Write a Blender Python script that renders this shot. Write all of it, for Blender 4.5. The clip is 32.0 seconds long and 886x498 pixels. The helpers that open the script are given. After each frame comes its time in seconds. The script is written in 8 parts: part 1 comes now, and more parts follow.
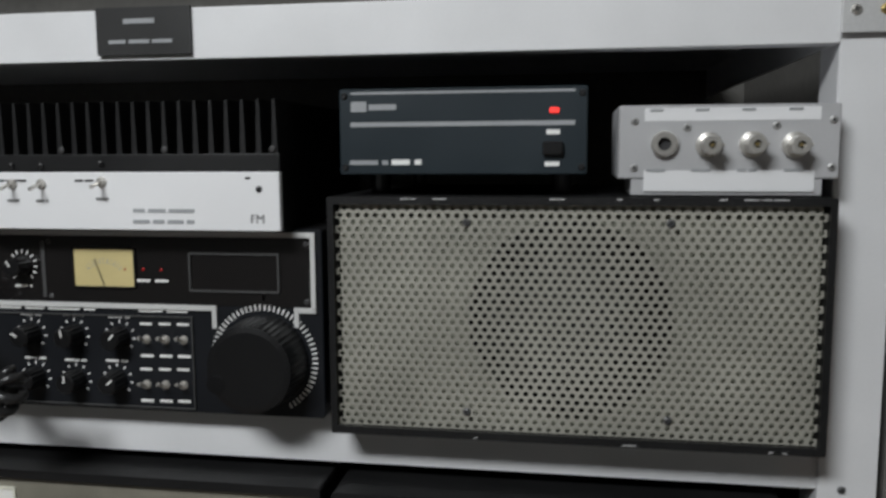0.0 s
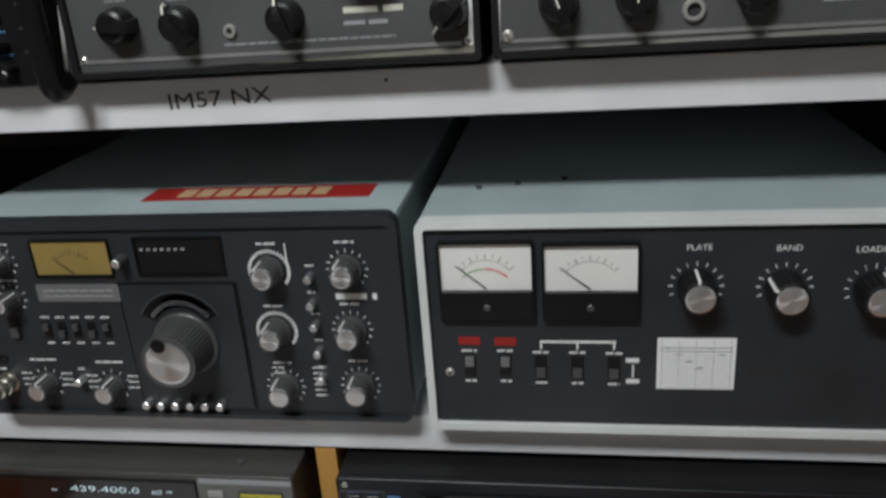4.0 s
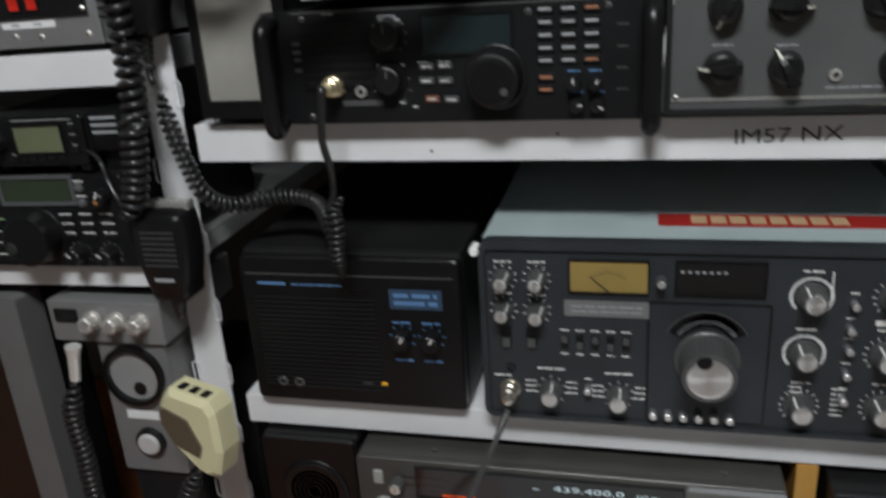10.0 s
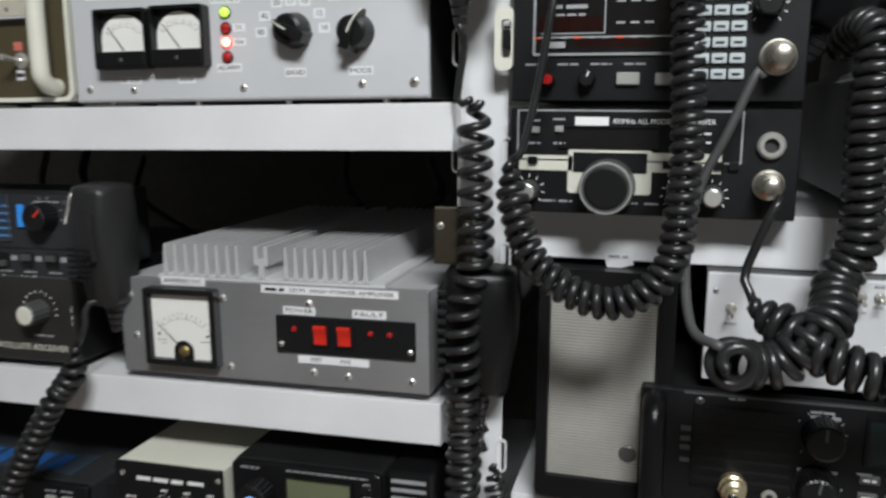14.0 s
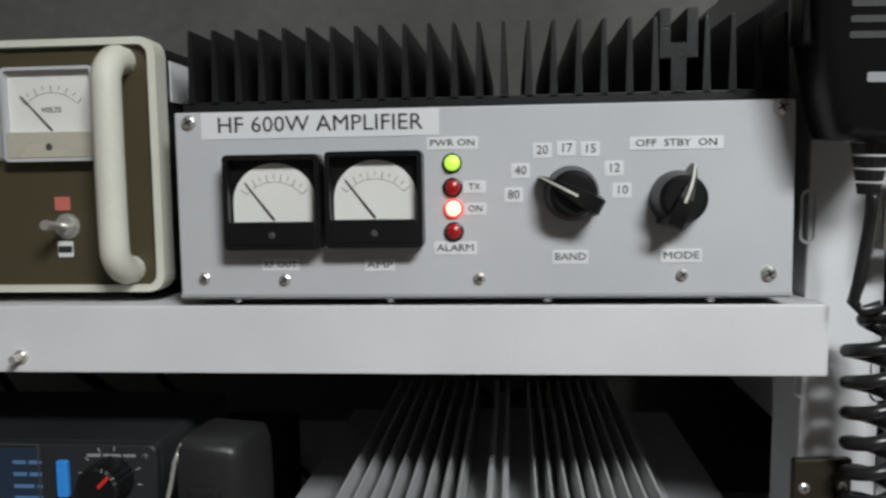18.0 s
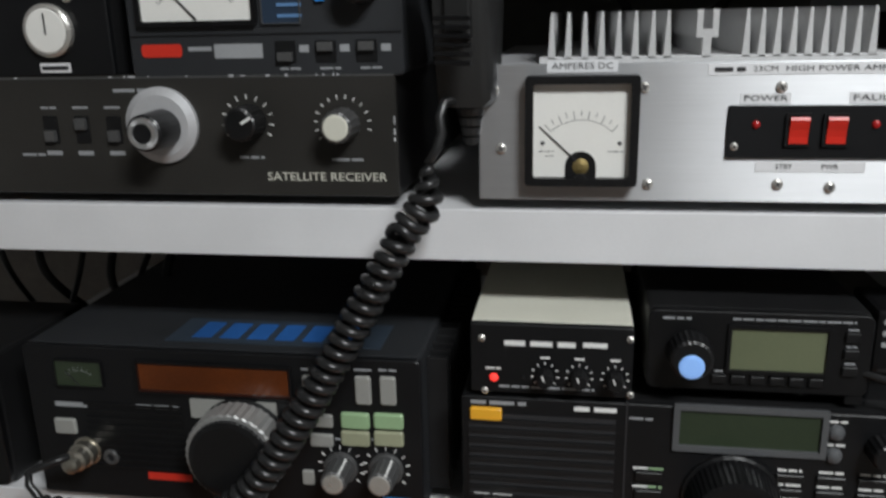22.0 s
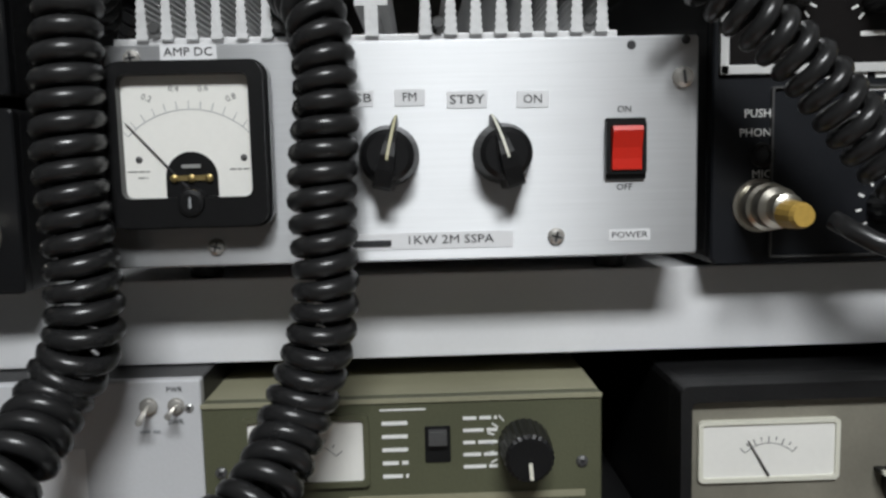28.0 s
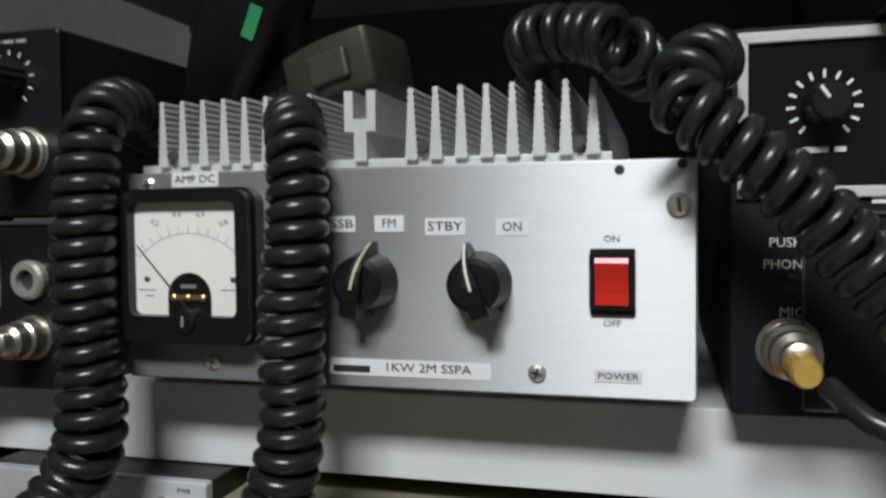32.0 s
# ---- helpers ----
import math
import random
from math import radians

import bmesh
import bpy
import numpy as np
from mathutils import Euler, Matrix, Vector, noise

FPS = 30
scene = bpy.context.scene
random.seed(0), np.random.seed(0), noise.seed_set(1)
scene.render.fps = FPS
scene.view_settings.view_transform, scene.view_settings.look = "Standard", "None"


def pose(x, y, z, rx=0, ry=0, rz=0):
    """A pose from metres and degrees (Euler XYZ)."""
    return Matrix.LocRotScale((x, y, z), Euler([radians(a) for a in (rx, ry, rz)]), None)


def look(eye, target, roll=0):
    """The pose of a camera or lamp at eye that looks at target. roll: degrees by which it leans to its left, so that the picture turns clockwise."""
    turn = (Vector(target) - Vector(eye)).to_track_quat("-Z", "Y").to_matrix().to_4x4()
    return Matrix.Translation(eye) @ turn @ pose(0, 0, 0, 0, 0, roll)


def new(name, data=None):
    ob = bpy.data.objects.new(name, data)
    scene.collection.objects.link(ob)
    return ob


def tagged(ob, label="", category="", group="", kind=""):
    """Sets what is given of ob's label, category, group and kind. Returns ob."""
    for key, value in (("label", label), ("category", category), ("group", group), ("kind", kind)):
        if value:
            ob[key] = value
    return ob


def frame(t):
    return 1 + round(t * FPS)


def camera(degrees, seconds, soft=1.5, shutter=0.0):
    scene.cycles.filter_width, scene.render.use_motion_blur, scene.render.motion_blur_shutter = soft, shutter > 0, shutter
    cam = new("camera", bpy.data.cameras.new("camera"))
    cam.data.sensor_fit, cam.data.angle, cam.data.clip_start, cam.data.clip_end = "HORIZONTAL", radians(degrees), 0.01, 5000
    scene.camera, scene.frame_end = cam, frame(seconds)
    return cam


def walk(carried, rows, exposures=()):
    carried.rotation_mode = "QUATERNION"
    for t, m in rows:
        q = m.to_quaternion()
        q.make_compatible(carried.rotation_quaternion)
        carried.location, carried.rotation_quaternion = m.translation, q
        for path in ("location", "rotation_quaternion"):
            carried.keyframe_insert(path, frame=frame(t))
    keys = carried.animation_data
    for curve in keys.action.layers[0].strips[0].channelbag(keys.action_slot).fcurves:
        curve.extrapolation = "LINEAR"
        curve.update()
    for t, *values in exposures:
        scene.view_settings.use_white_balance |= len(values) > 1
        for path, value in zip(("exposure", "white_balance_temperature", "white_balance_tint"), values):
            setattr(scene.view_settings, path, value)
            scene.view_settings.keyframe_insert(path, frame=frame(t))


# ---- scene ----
# ---- camera ----
cam = camera(57.5, 32.0, soft=2.6, shutter=0.4)
PATH = [
    (0, (0.03, 0.028, 1.661), (-0.284, 1.989, 1.426), -0.3),
    (0.5, (-0.003, 0.013, 1.622), (-0.291, 1.982, 1.415), 0.0),
    (1, (-0.012, 0.007, 1.583), (-0.318, 1.974, 1.384), 0.1),
    (1.5, (-0.013, 0.005, 1.546), (-0.332, 1.964, 1.303), -0.3),
    (2, (-0.007, 0.003, 1.501), (-0.373, 1.947, 1.202), -1.1),
    (2.5, (-0.007, 0.003, 1.462), (-0.404, 1.925, 1.077), -2.0),
    (3, (-0.018, 0.001, 1.427), (-0.417, 1.899, 0.94), -2.7),
    (3.5, (-0.04, -0.004, 1.4), (-0.406, 1.868, 0.797), -3.5),
    (4, (-0.067, -0.007, 1.382), (-0.386, 1.829, 0.654), -4.3),
    (4.5, (-0.071, -0.004, 1.358), (-0.431, 1.785, 0.538), -5.7),
    (6.5, (-0.169, -0.015, 1.29), (-0.43, 1.685, 0.269), -4.1),
    (7, (-0.194, -0.032, 1.283), (-0.424, 1.635, 0.201), -3.8),
    (7.5, (-0.207, -0.051, 1.284), (-0.439, 1.604, 0.185), -3.5),
    (8, (-0.232, -0.07, 1.293), (-0.456, 1.612, 0.236), -2.3),
    (8.5, (-0.26, -0.082, 1.314), (-0.519, 1.648, 0.344), -1.9),
    (9, (-0.303, -0.09, 1.346), (-0.614, 1.68, 0.468), -2.4),
    (9.5, (-0.356, -0.11, 1.372), (-0.734, 1.708, 0.63), -3.1),
    (10, (-0.404, -0.105, 1.432), (-0.869, 1.709, 0.73), -3.9),
    (10.5, (-0.456, -0.111, 1.468), (-0.981, 1.73, 0.89), -4.0),
    (11, (-0.496, -0.116, 1.496), (-1.107, 1.736, 1.053), -3.3),
    (11.5, (-0.543, -0.132, 1.518), (-1.224, 1.709, 1.135), -2.1),
    (12, (-0.578, -0.141, 1.535), (-1.331, 1.673, 1.158), -0.9),
    (12.5, (-0.611, -0.144, 1.549), (-1.386, 1.66, 1.166), -0.0),
    (13, (-0.641, -0.129, 1.562), (-1.401, 1.678, 1.163), 0.2),
    (13.5, (-0.666, -0.067, 1.556), (-1.316, 1.788, 1.19), 0.6),
    (15.5, (-0.74, 0.139, 1.578), (-1.039, 2.091, 1.258), -0.7),
    (16, (-0.791, 0.15, 1.606), (-1.095, 2.094, 1.247), -1.5),
    (16.5, (-0.863, 0.15, 1.596), (-1.032, 2.133, 1.397), -0.7),
    (17, (-0.906, 0.151, 1.601), (-1.006, 2.141, 1.425), -0.4),
    (17.5, (-0.924, 0.151, 1.605), (-1.036, 2.141, 1.439), -0.3),
    (18, (-0.932, 0.15, 1.611), (-1.102, 2.135, 1.435), 0.1),
    (18.5, (-0.952, 0.143, 1.606), (-1.166, 2.128, 1.481), 0.5),
    (19, (-0.979, 0.132, 1.601), (-1.251, 2.112, 1.525), 0.9),
    (19.5, (-1.003, 0.115, 1.588), (-1.341, 2.084, 1.503), 0.7),
    (20, (-1.011, 0.096, 1.556), (-1.376, 2.05, 1.338), 0.3),
    (20.5, (-1.01, 0.084, 1.523), (-1.365, 2.017, 1.151), 0.1),
    (21, (-1.006, 0.079, 1.5), (-1.361, 1.991, 1.03), -0.1),
    (21.5, (-1.002, 0.075, 1.481), (-1.342, 1.979, 0.971), -0.1),
    (22, (-0.999, 0.069, 1.465), (-1.303, 1.966, 0.905), -0.3),
    (22.5, (-0.989, 0.066, 1.455), (-1.245, 1.943, 0.812), -0.8),
    (23, (-0.951, 0.070, 1.449), (-1.184, 1.925, 0.739), -1.4),
    (23.5, (-0.885, 0.074, 1.435), (-1.127, 1.929, 0.728), -1.9),
    (24, (-0.808, 0.078, 1.424), (-1.033, 1.948, 0.753), -2.3),
    (24.5, (-0.719, 0.088, 1.424), (-0.984, 1.958, 0.765), -2.8),
    (25, (-0.664, 0.1, 1.458), (-0.818, 1.945, 0.701), -2.5),
    (25.5, (-0.602, 0.108, 1.471), (-0.695, 1.993, 0.811), -2.4),
    (26, (-0.554, 0.145, 1.508), (-0.595, 2.05, 0.899), -2.8),
    (26.5, (-0.521, 0.175, 1.531), (-0.496, 2.112, 1.034), -2.9),
    (28.5, (-0.471, 0.235, 1.538), (-0.436, 2.225, 1.344), -0.7),
    (29, (-0.464, 0.269, 1.532), (-0.533, 2.258, 1.336), -0.4),
    (29.5, (-0.446, 0.289, 1.526), (-0.631, 2.270, 1.319), 0.0),
    (30, (-0.427, 0.297, 1.532), (-0.806, 2.253, 1.353), -0.2),
    (30.5, (-0.414, 0.293, 1.537), (-0.883, 2.232, 1.391), -0.4),
    (31, (-0.405, 0.281, 1.544), (-0.900, 2.214, 1.400), -0.7),
    (31.5, (-0.397, 0.262, 1.549), (-0.912, 2.191, 1.438), -0.8),
    (32, (-0.393, 0.232, 1.561), (-0.923, 2.158, 1.478), -0.7),
]
EXPOSURE = [(0.0, -0.65), (1.5, -0.52), (3.0, -0.47), (4.4, -0.25), (6.5, -0.05), (8.0, -0.04), (9.0, -0.12), (10.0, -0.25), (11.0, -0.15), (12.0, 0.05), (15.5, 0.0), (17.0, -0.2), (19.0, -0.28), (20.5, 0.0), (23.0, -0.14), (25.0, -0.27), (26.0, -0.25), (28.5, -0.5), (31.0, -0.6), (32.0, -0.46)]
walk(cam, [(t, look(eye, target, roll)) for t, eye, target, roll in PATH], EXPOSURE)

# ---- light ----
world = bpy.data.worlds.new("room_air")
scene.world = world
world.use_nodes = True
world.node_tree.nodes["Background"].inputs[0].default_value = (0.8, 0.9, 1.0, 1)
world.node_tree.nodes["Background"].inputs[1].default_value = 0.03
LAMP = (-0.40, -0.52, 2.42)
lamp = bpy.data.lights.new("ceiling_tube", "AREA")
lamp.shape, lamp.size, lamp.size_y, lamp.energy, lamp.color = "RECTANGLE", 0.52, 0.24, 32.0, (0.945, 0.98, 1.0)
new("ceiling_tube", lamp).matrix_world = look(LAMP, (-0.40, 0.1, 0.9))
scene.view_settings.exposure = 0.0

# ---- materials ----
def mat(name, col, rough=0.5, metal=0.0, var=0.12, grain=60.0, bump=0.05, stain=0.10, stretch=(1, 1, 1), emit=0.0, coat=0.0, spec=0.5):
    """Base colour with fine grain, broad stains and a little relief, in metres of the object's own space."""
    m = bpy.data.materials.new(name)
    m.use_nodes = True
    nt = m.node_tree
    b = nt.nodes["Principled BSDF"]
    tc, mp = nt.nodes.new("ShaderNodeTexCoord"), nt.nodes.new("ShaderNodeMapping")
    mp.inputs["Scale"].default_value = stretch
    nt.links.new(tc.outputs["Object"], mp.inputs["Vector"])
    fine, broad = nt.nodes.new("ShaderNodeTexNoise"), nt.nodes.new("ShaderNodeTexNoise")
    fine.inputs["Scale"].default_value, fine.inputs["Detail"].default_value = grain * 10, 3
    broad.inputs["Scale"].default_value, broad.inputs["Detail"].default_value = 14, 4
    nt.links.new(mp.outputs[0], fine.inputs["Vector"])
    nt.links.new(tc.outputs["Object"], broad.inputs["Vector"])
    r1, r2 = nt.nodes.new("ShaderNodeMapRange"), nt.nodes.new("ShaderNodeMapRange")
    r1.inputs[3].default_value, r1.inputs[4].default_value = 1 - var, 1 + var
    r2.inputs[1].default_value, r2.inputs[2].default_value = 0.3, 0.7
    r2.inputs[3].default_value, r2.inputs[4].default_value = 1 - stain, 1 + stain * 0.6
    nt.links.new(fine.outputs[0], r1.inputs[0])
    nt.links.new(broad.outputs[0], r2.inputs[0])
    mul, mix = nt.nodes.new("ShaderNodeMath"), nt.nodes.new("ShaderNodeVectorMath")
    mul.operation, mix.operation = "MULTIPLY", "SCALE"
    nt.links.new(r1.outputs[0], mul.inputs[0])
    nt.links.new(r2.outputs[0], mul.inputs[1])
    mix.inputs[0].default_value = col
    nt.links.new(mul.outputs[0], mix.inputs["Scale"])
    nt.links.new(mix.outputs[0], b.inputs["Base Color"])
    rr = nt.nodes.new("ShaderNodeMapRange")
    rr.inputs[3].default_value, rr.inputs[4].default_value = max(rough - 0.08, 0.03), min(rough + 0.12, 1)
    nt.links.new(broad.outputs[0], rr.inputs[0])
    nt.links.new(rr.outputs[0], b.inputs["Roughness"])
    b.inputs["Metallic"].default_value = metal
    b.inputs["Coat Weight"].default_value = coat
    b.inputs["Specular IOR Level"].default_value = spec
    if bump:
        bp = nt.nodes.new("ShaderNodeBump")
        bp.inputs["Strength"].default_value, bp.inputs["Distance"].default_value = bump, 0.001
        nt.links.new(fine.outputs[0], bp.inputs["Height"])
        nt.links.new(bp.outputs[0], b.inputs["Normal"])
    if emit:
        b.inputs["Emission Color"].default_value = (*col, 1)
        b.inputs["Emission Strength"].default_value = emit
    return m


def spun(name, col, rough=0.3, brushed=False):
    """Metal with fine grooves: turned round the middle, or brushed along x."""
    m = mat(name, col, rough, 0.75 if brushed else 0.9, var=0.08, grain=40, bump=0.04, stretch=(0.06, 1, 3) if brushed else (1, 1, 1))
    nt = m.node_tree
    if brushed:
        tg = nt.nodes.new("ShaderNodeCombineXYZ")
        tg.inputs[2].default_value = 1
    else:
        tg = nt.nodes.new("ShaderNodeTangent")
        tg.direction_type, tg.axis = "RADIAL", "Y"
    b = nt.nodes["Principled BSDF"]
    b.inputs["Anisotropic"].default_value = 0.95 if brushed else 0.85
    nt.links.new(tg.outputs[0], b.inputs["Tangent"])
    return m


SHELF = mat("white_shelf_enamel", (0.70, 0.70, 0.71), 0.42, var=0.03, bump=0.06, stain=0.07)
WALL = mat("painted_wall", (0.56, 0.56, 0.55), 0.85, var=0.05, grain=20, bump=0.15)
# Dark colour standing in for the shade deep in the shelves.
BACK = mat("deep_shade_board", (0.14, 0.135, 0.125), 0.8, var=0.2, grain=10, bump=0.1)
BLACK = mat("black_painted_steel", (0.012, 0.012, 0.0125), 0.40, var=0.3, grain=90, bump=0.25, stain=0.25, spec=0.3)
BLACKP = mat("black_plastic", (0.006, 0.006, 0.0065), 0.29, var=0.25, grain=120, bump=0.12, stain=0.2, spec=0.32)
PANELB = mat("black_panel_paint", (0.007, 0.0072, 0.008), 0.36, var=0.2, grain=120, bump=0.12, stain=0.2, spec=0.3)
RUBBER = mat("black_rubber", (0.016, 0.016, 0.0165), 0.28, var=0.15, grain=60, bump=0.05, stain=0.2)
DGREY = mat("dark_grey_panel", (0.024, 0.0255, 0.028), 0.45, var=0.15, grain=120, bump=0.15, stain=0.15, spec=0.35)
SLATE = mat("slate_panel_paint", (0.024, 0.028, 0.032), 0.42, var=0.15, grain=120, bump=0.12, stain=0.2, spec=0.4)
CHAR = mat("charcoal_panel_paint", (0.009, 0.010, 0.0125), 0.38, var=0.15, grain=120, bump=0.1, stain=0.2, spec=0.3)
MGREY = mat("mid_grey_panel", (0.085, 0.088, 0.092), 0.45, var=0.12, grain=120, bump=0.12, stain=0.12)
BGREY = mat("brown_grey_panel", (0.066, 0.064, 0.060), 0.36, 0.3, var=0.12, grain=120, bump=0.1, stain=0.12)
LGREY = mat("light_grey_paint", (0.52, 0.525, 0.54), 0.45, var=0.05, grain=90, bump=0.08, stain=0.06)
DRAKE = mat("aged_grey_panel", (0.24, 0.235, 0.21), 0.42, var=0.08, grain=120, bump=0.1, stain=0.15)
DRAKEY = mat("yellowed_grey_panel", (0.225, 0.212, 0.172), 0.4, var=0.1, grain=60, bump=0.1, stain=0.38)
WARMB = mat("warm_black_panel", (0.026, 0.0245, 0.022), 0.42, var=0.2, grain=90, bump=0.15, stain=0.25, spec=0.35)
DRAKED = mat("slate_lower_panel", (0.075, 0.075, 0.076), 0.45, var=0.1, grain=120, bump=0.1, stain=0.15)
BLUEG = mat("pale_blue_grey_enamel", (0.36, 0.43, 0.44), 0.5, var=0.08, grain=80, bump=0.2, stain=0.1)
CREAM = mat("cream_plastic", (0.62, 0.58, 0.36), 0.5, var=0.06, bump=0.06, stain=0.1)
IVORY = mat("ivory_paint", (0.66, 0.65, 0.56), 0.5, var=0.05, bump=0.06, stain=0.08)
BROWN = mat("brown_panel_film", (0.068, 0.055, 0.029), 0.4, var=0.12, grain=120, bump=0.08, stain=0.12)
OLIVE = mat("olive_enamel", (0.085, 0.088, 0.052), 0.45, var=0.12, grain=90, bump=0.12, stain=0.15)
OLIVET = mat("olive_pale_enamel", (0.26, 0.25, 0.17), 0.5, var=0.1, grain=90, bump=0.12, stain=0.12)
ALU = spun("brushed_aluminium", (0.52, 0.525, 0.535), 0.50, True)
ALUF = mat("cast_aluminium", (0.60, 0.60, 0.60), 0.5, 0.3, var=0.12, grain=60, bump=0.15)
ALUP = mat("matt_aluminium_paint", (0.47, 0.47, 0.48), 0.45, 0.25, var=0.06, grain=80, bump=0.08)
CHROME = mat("nickel_plate", (0.66, 0.64, 0.60), 0.25, 0.7, var=0.1, grain=40, bump=0.04)
KCAP = spun("turned_metal_cap", (0.80, 0.80, 0.80), 0.32)
BRASS = mat("aged_brass", (0.50, 0.38, 0.16), 0.35, 0.9, var=0.15)
NICKEL = mat("worn_nickel", (0.56, 0.53, 0.46), 0.27, 0.95, var=0.15, grain=40, bump=0.05)
STEEL = mat("dull_screw_steel", (0.42, 0.42, 0.41), 0.4, 0.6, var=0.15, grain=40, bump=0.05)
KBLACK = mat("knob_black", (0.007, 0.007, 0.0075), 0.3, var=0.2, bump=0.06, stain=0.2, spec=0.4)
KGREY = mat("knob_grey", (0.09, 0.09, 0.09), 0.35, 0.3, var=0.15, bump=0.05)
WHITE = mat("white_print", (0.78, 0.78, 0.76), 0.55, var=0.04, bump=0.0, stain=0.05)
TAPE = mat("white_label_tape", (0.74, 0.74, 0.75), 0.4, var=0.02, bump=0.02, stain=0.03)
PAPER = mat("white_paper", (0.80, 0.80, 0.80), 0.75, var=0.02, grain=40, bump=0.05, stain=0.03)
SCALEINK = mat("grey_scale_print", (0.16, 0.16, 0.16), 0.6, var=0.1, bump=0)
INK = mat("black_print", (0.02, 0.02, 0.022), 0.6, var=0.1, bump=0)
GREYINK = mat("grey_print", (0.30, 0.31, 0.32), 0.6, var=0.1, bump=0)
BLUEINK = mat("blue_print", (0.10, 0.22, 0.42), 0.6, var=0.1, bump=0)
MARKER = mat("marker_ink", (0.035, 0.03, 0.03), 0.7, var=0.2, bump=0)
FACE = mat("meter_paper", (0.78, 0.77, 0.73), 0.6, var=0.03, bump=0, stain=0.06)
AMBER = mat("amber_meter_paper", (0.60, 0.50, 0.24), 0.5, var=0.05, bump=0, stain=0.15)
GOLD = mat("dull_gold_meter", (0.30, 0.21, 0.06), 0.45, var=0.08, bump=0, stain=0.2)
WINDOW = mat("smoked_display_window", (0.010, 0.009, 0.009), 0.12, var=0.1, bump=0, coat=0.3, spec=0.4)
WINRED = mat("red_smoked_window", (0.035, 0.009, 0.005), 0.15, var=0.1, bump=0, coat=0.3)
DIMRED = mat("dim_red_window", (0.016, 0.005, 0.004), 0.12, bump=0)
MICGREY = mat("matt_dark_grey_metal", (0.035, 0.036, 0.038), 0.55, var=0.12, grain=90, bump=0.1)
LCDG = mat("lcd_green_grey", (0.13, 0.145, 0.085), 0.2, var=0.06, bump=0)
LCDD = mat("lcd_dark_green", (0.030, 0.042, 0.024), 0.15, var=0.1, bump=0)
LCDB = mat("lcd_blue_grey", (0.012, 0.021, 0.022), 0.15, var=0.15, bump=0)
RED = mat("red_plastic", (0.62, 0.035, 0.02), 0.3, var=0.06, bump=0.02)
GLOSSRED = mat("glossy_red_plastic", (0.55, 0.022, 0.012), 0.25, var=0.05, bump=0)
DRED = mat("dark_red_print", (0.30, 0.015, 0.012), 0.5, var=0.1, bump=0)
ORANGE = mat("orange_print", (0.75, 0.20, 0.05), 0.5, var=0.08, bump=0)
YELLOW = mat("yellow_plastic", (0.85, 0.42, 0.03), 0.35, var=0.05, bump=0.02)
GREENB = mat("pale_green_button", (0.30, 0.45, 0.25), 0.4, var=0.08, bump=0.02)
KHAKI = mat("khaki_button", (0.32, 0.33, 0.22), 0.4, var=0.08, bump=0.02)
BLUEB = mat("blue_plastic", (0.05, 0.24, 0.60), 0.3, var=0.06, bump=0.02)
SKYB = mat("blue_label", (0.02, 0.16, 0.42), 0.4, var=0.06, bump=0.02)
BUTTON = mat("grey_button", (0.30, 0.30, 0.28), 0.4, var=0.06, bump=0.04)
WOOD = mat("yellow_pine", (0.52, 0.27, 0.06), 0.5, var=0.18, grain=8, bump=0.15, stretch=(10, 10, 0.8), stain=0.12)
WOODX = mat("yellow_pine_board", (0.50, 0.26, 0.07), 0.5, var=0.18, grain=8, bump=0.15, stretch=(0.8, 10, 10), stain=0.12)
DESK = mat("red_brown_desk_veneer", (0.29, 0.098, 0.030), 0.35, var=0.22, grain=6, bump=0.06, stretch=(1, 9, 9), stain=0.2)
GRILLE = mat("aged_perforated_steel", (0.40, 0.39, 0.34), 0.45, 0.35, var=0.1, grain=50, bump=0.15, stain=0.2)
CLOTH = mat("grey_woven_grille_cloth", (0.27, 0.26, 0.235), 0.7, var=0.2, grain=70, bump=0.3, stain=0.25)
WIRE = mat("grey_grille_wire", (0.42, 0.41, 0.37), 0.5, 0.2, var=0.15, stain=0.2)
GCABLE = mat("grey_cable_sheath", (0.06, 0.06, 0.06), 0.45, var=0.1, bump=0.05)
WCABLE = mat("white_cable_sheath", (0.70, 0.70, 0.66), 0.45, var=0.05, bump=0.03)
OLED = mat("lit_orange_digits", (1.0, 0.085, 0.012), 0.5, emit=0.38, bump=0)
OLEDD = mat("dim_orange_scale", (0.75, 0.08, 0.01), 0.5, emit=0.22, bump=0)
WLED = mat("lit_white_digits", (0.60, 0.75, 0.80), 0.5, emit=0.2, bump=0)
GLED = mat("lit_green_lamp", (0.55, 1.0, 0.10), 0.4, emit=0.8, bump=0)
CLED = mat("lit_cyan_green_lamp", (0.12, 1.0, 0.55), 0.4, emit=0.8, bump=0)
RLED = mat("lit_red_lamp", (1.0, 0.05, 0.04), 0.4, emit=0.9, bump=0)
PLED = mat("lit_pink_white_lamp", (1.0, 0.30, 0.22), 0.4, emit=4.0, bump=0)
REDL = mat("red_lamp_lens", (0.36, 0.012, 0.012), 0.2, var=0.05, bump=0)
BKNOB = mat("lit_blue_knob_cap", (0.24, 0.44, 0.85), 0.3, emit=0.3, bump=0)
BLUEW = mat("blue_cable_sheath", (0.03, 0.08, 0.5), 0.4, bump=0.05)
DIFF = mat("lamp_diffuser", (1.0, 0.98, 0.95), 0.6, emit=2.0, bump=0)
FLOORT = mat("beige_floor_tile", (0.40, 0.36, 0.30), 0.4, var=0.08, grain=5, bump=0.05)
MICFACE = mat("blue_grey_mesh", (0.035, 0.046, 0.075), 0.5, 0.3, var=0.4, grain=90, bump=0.4)
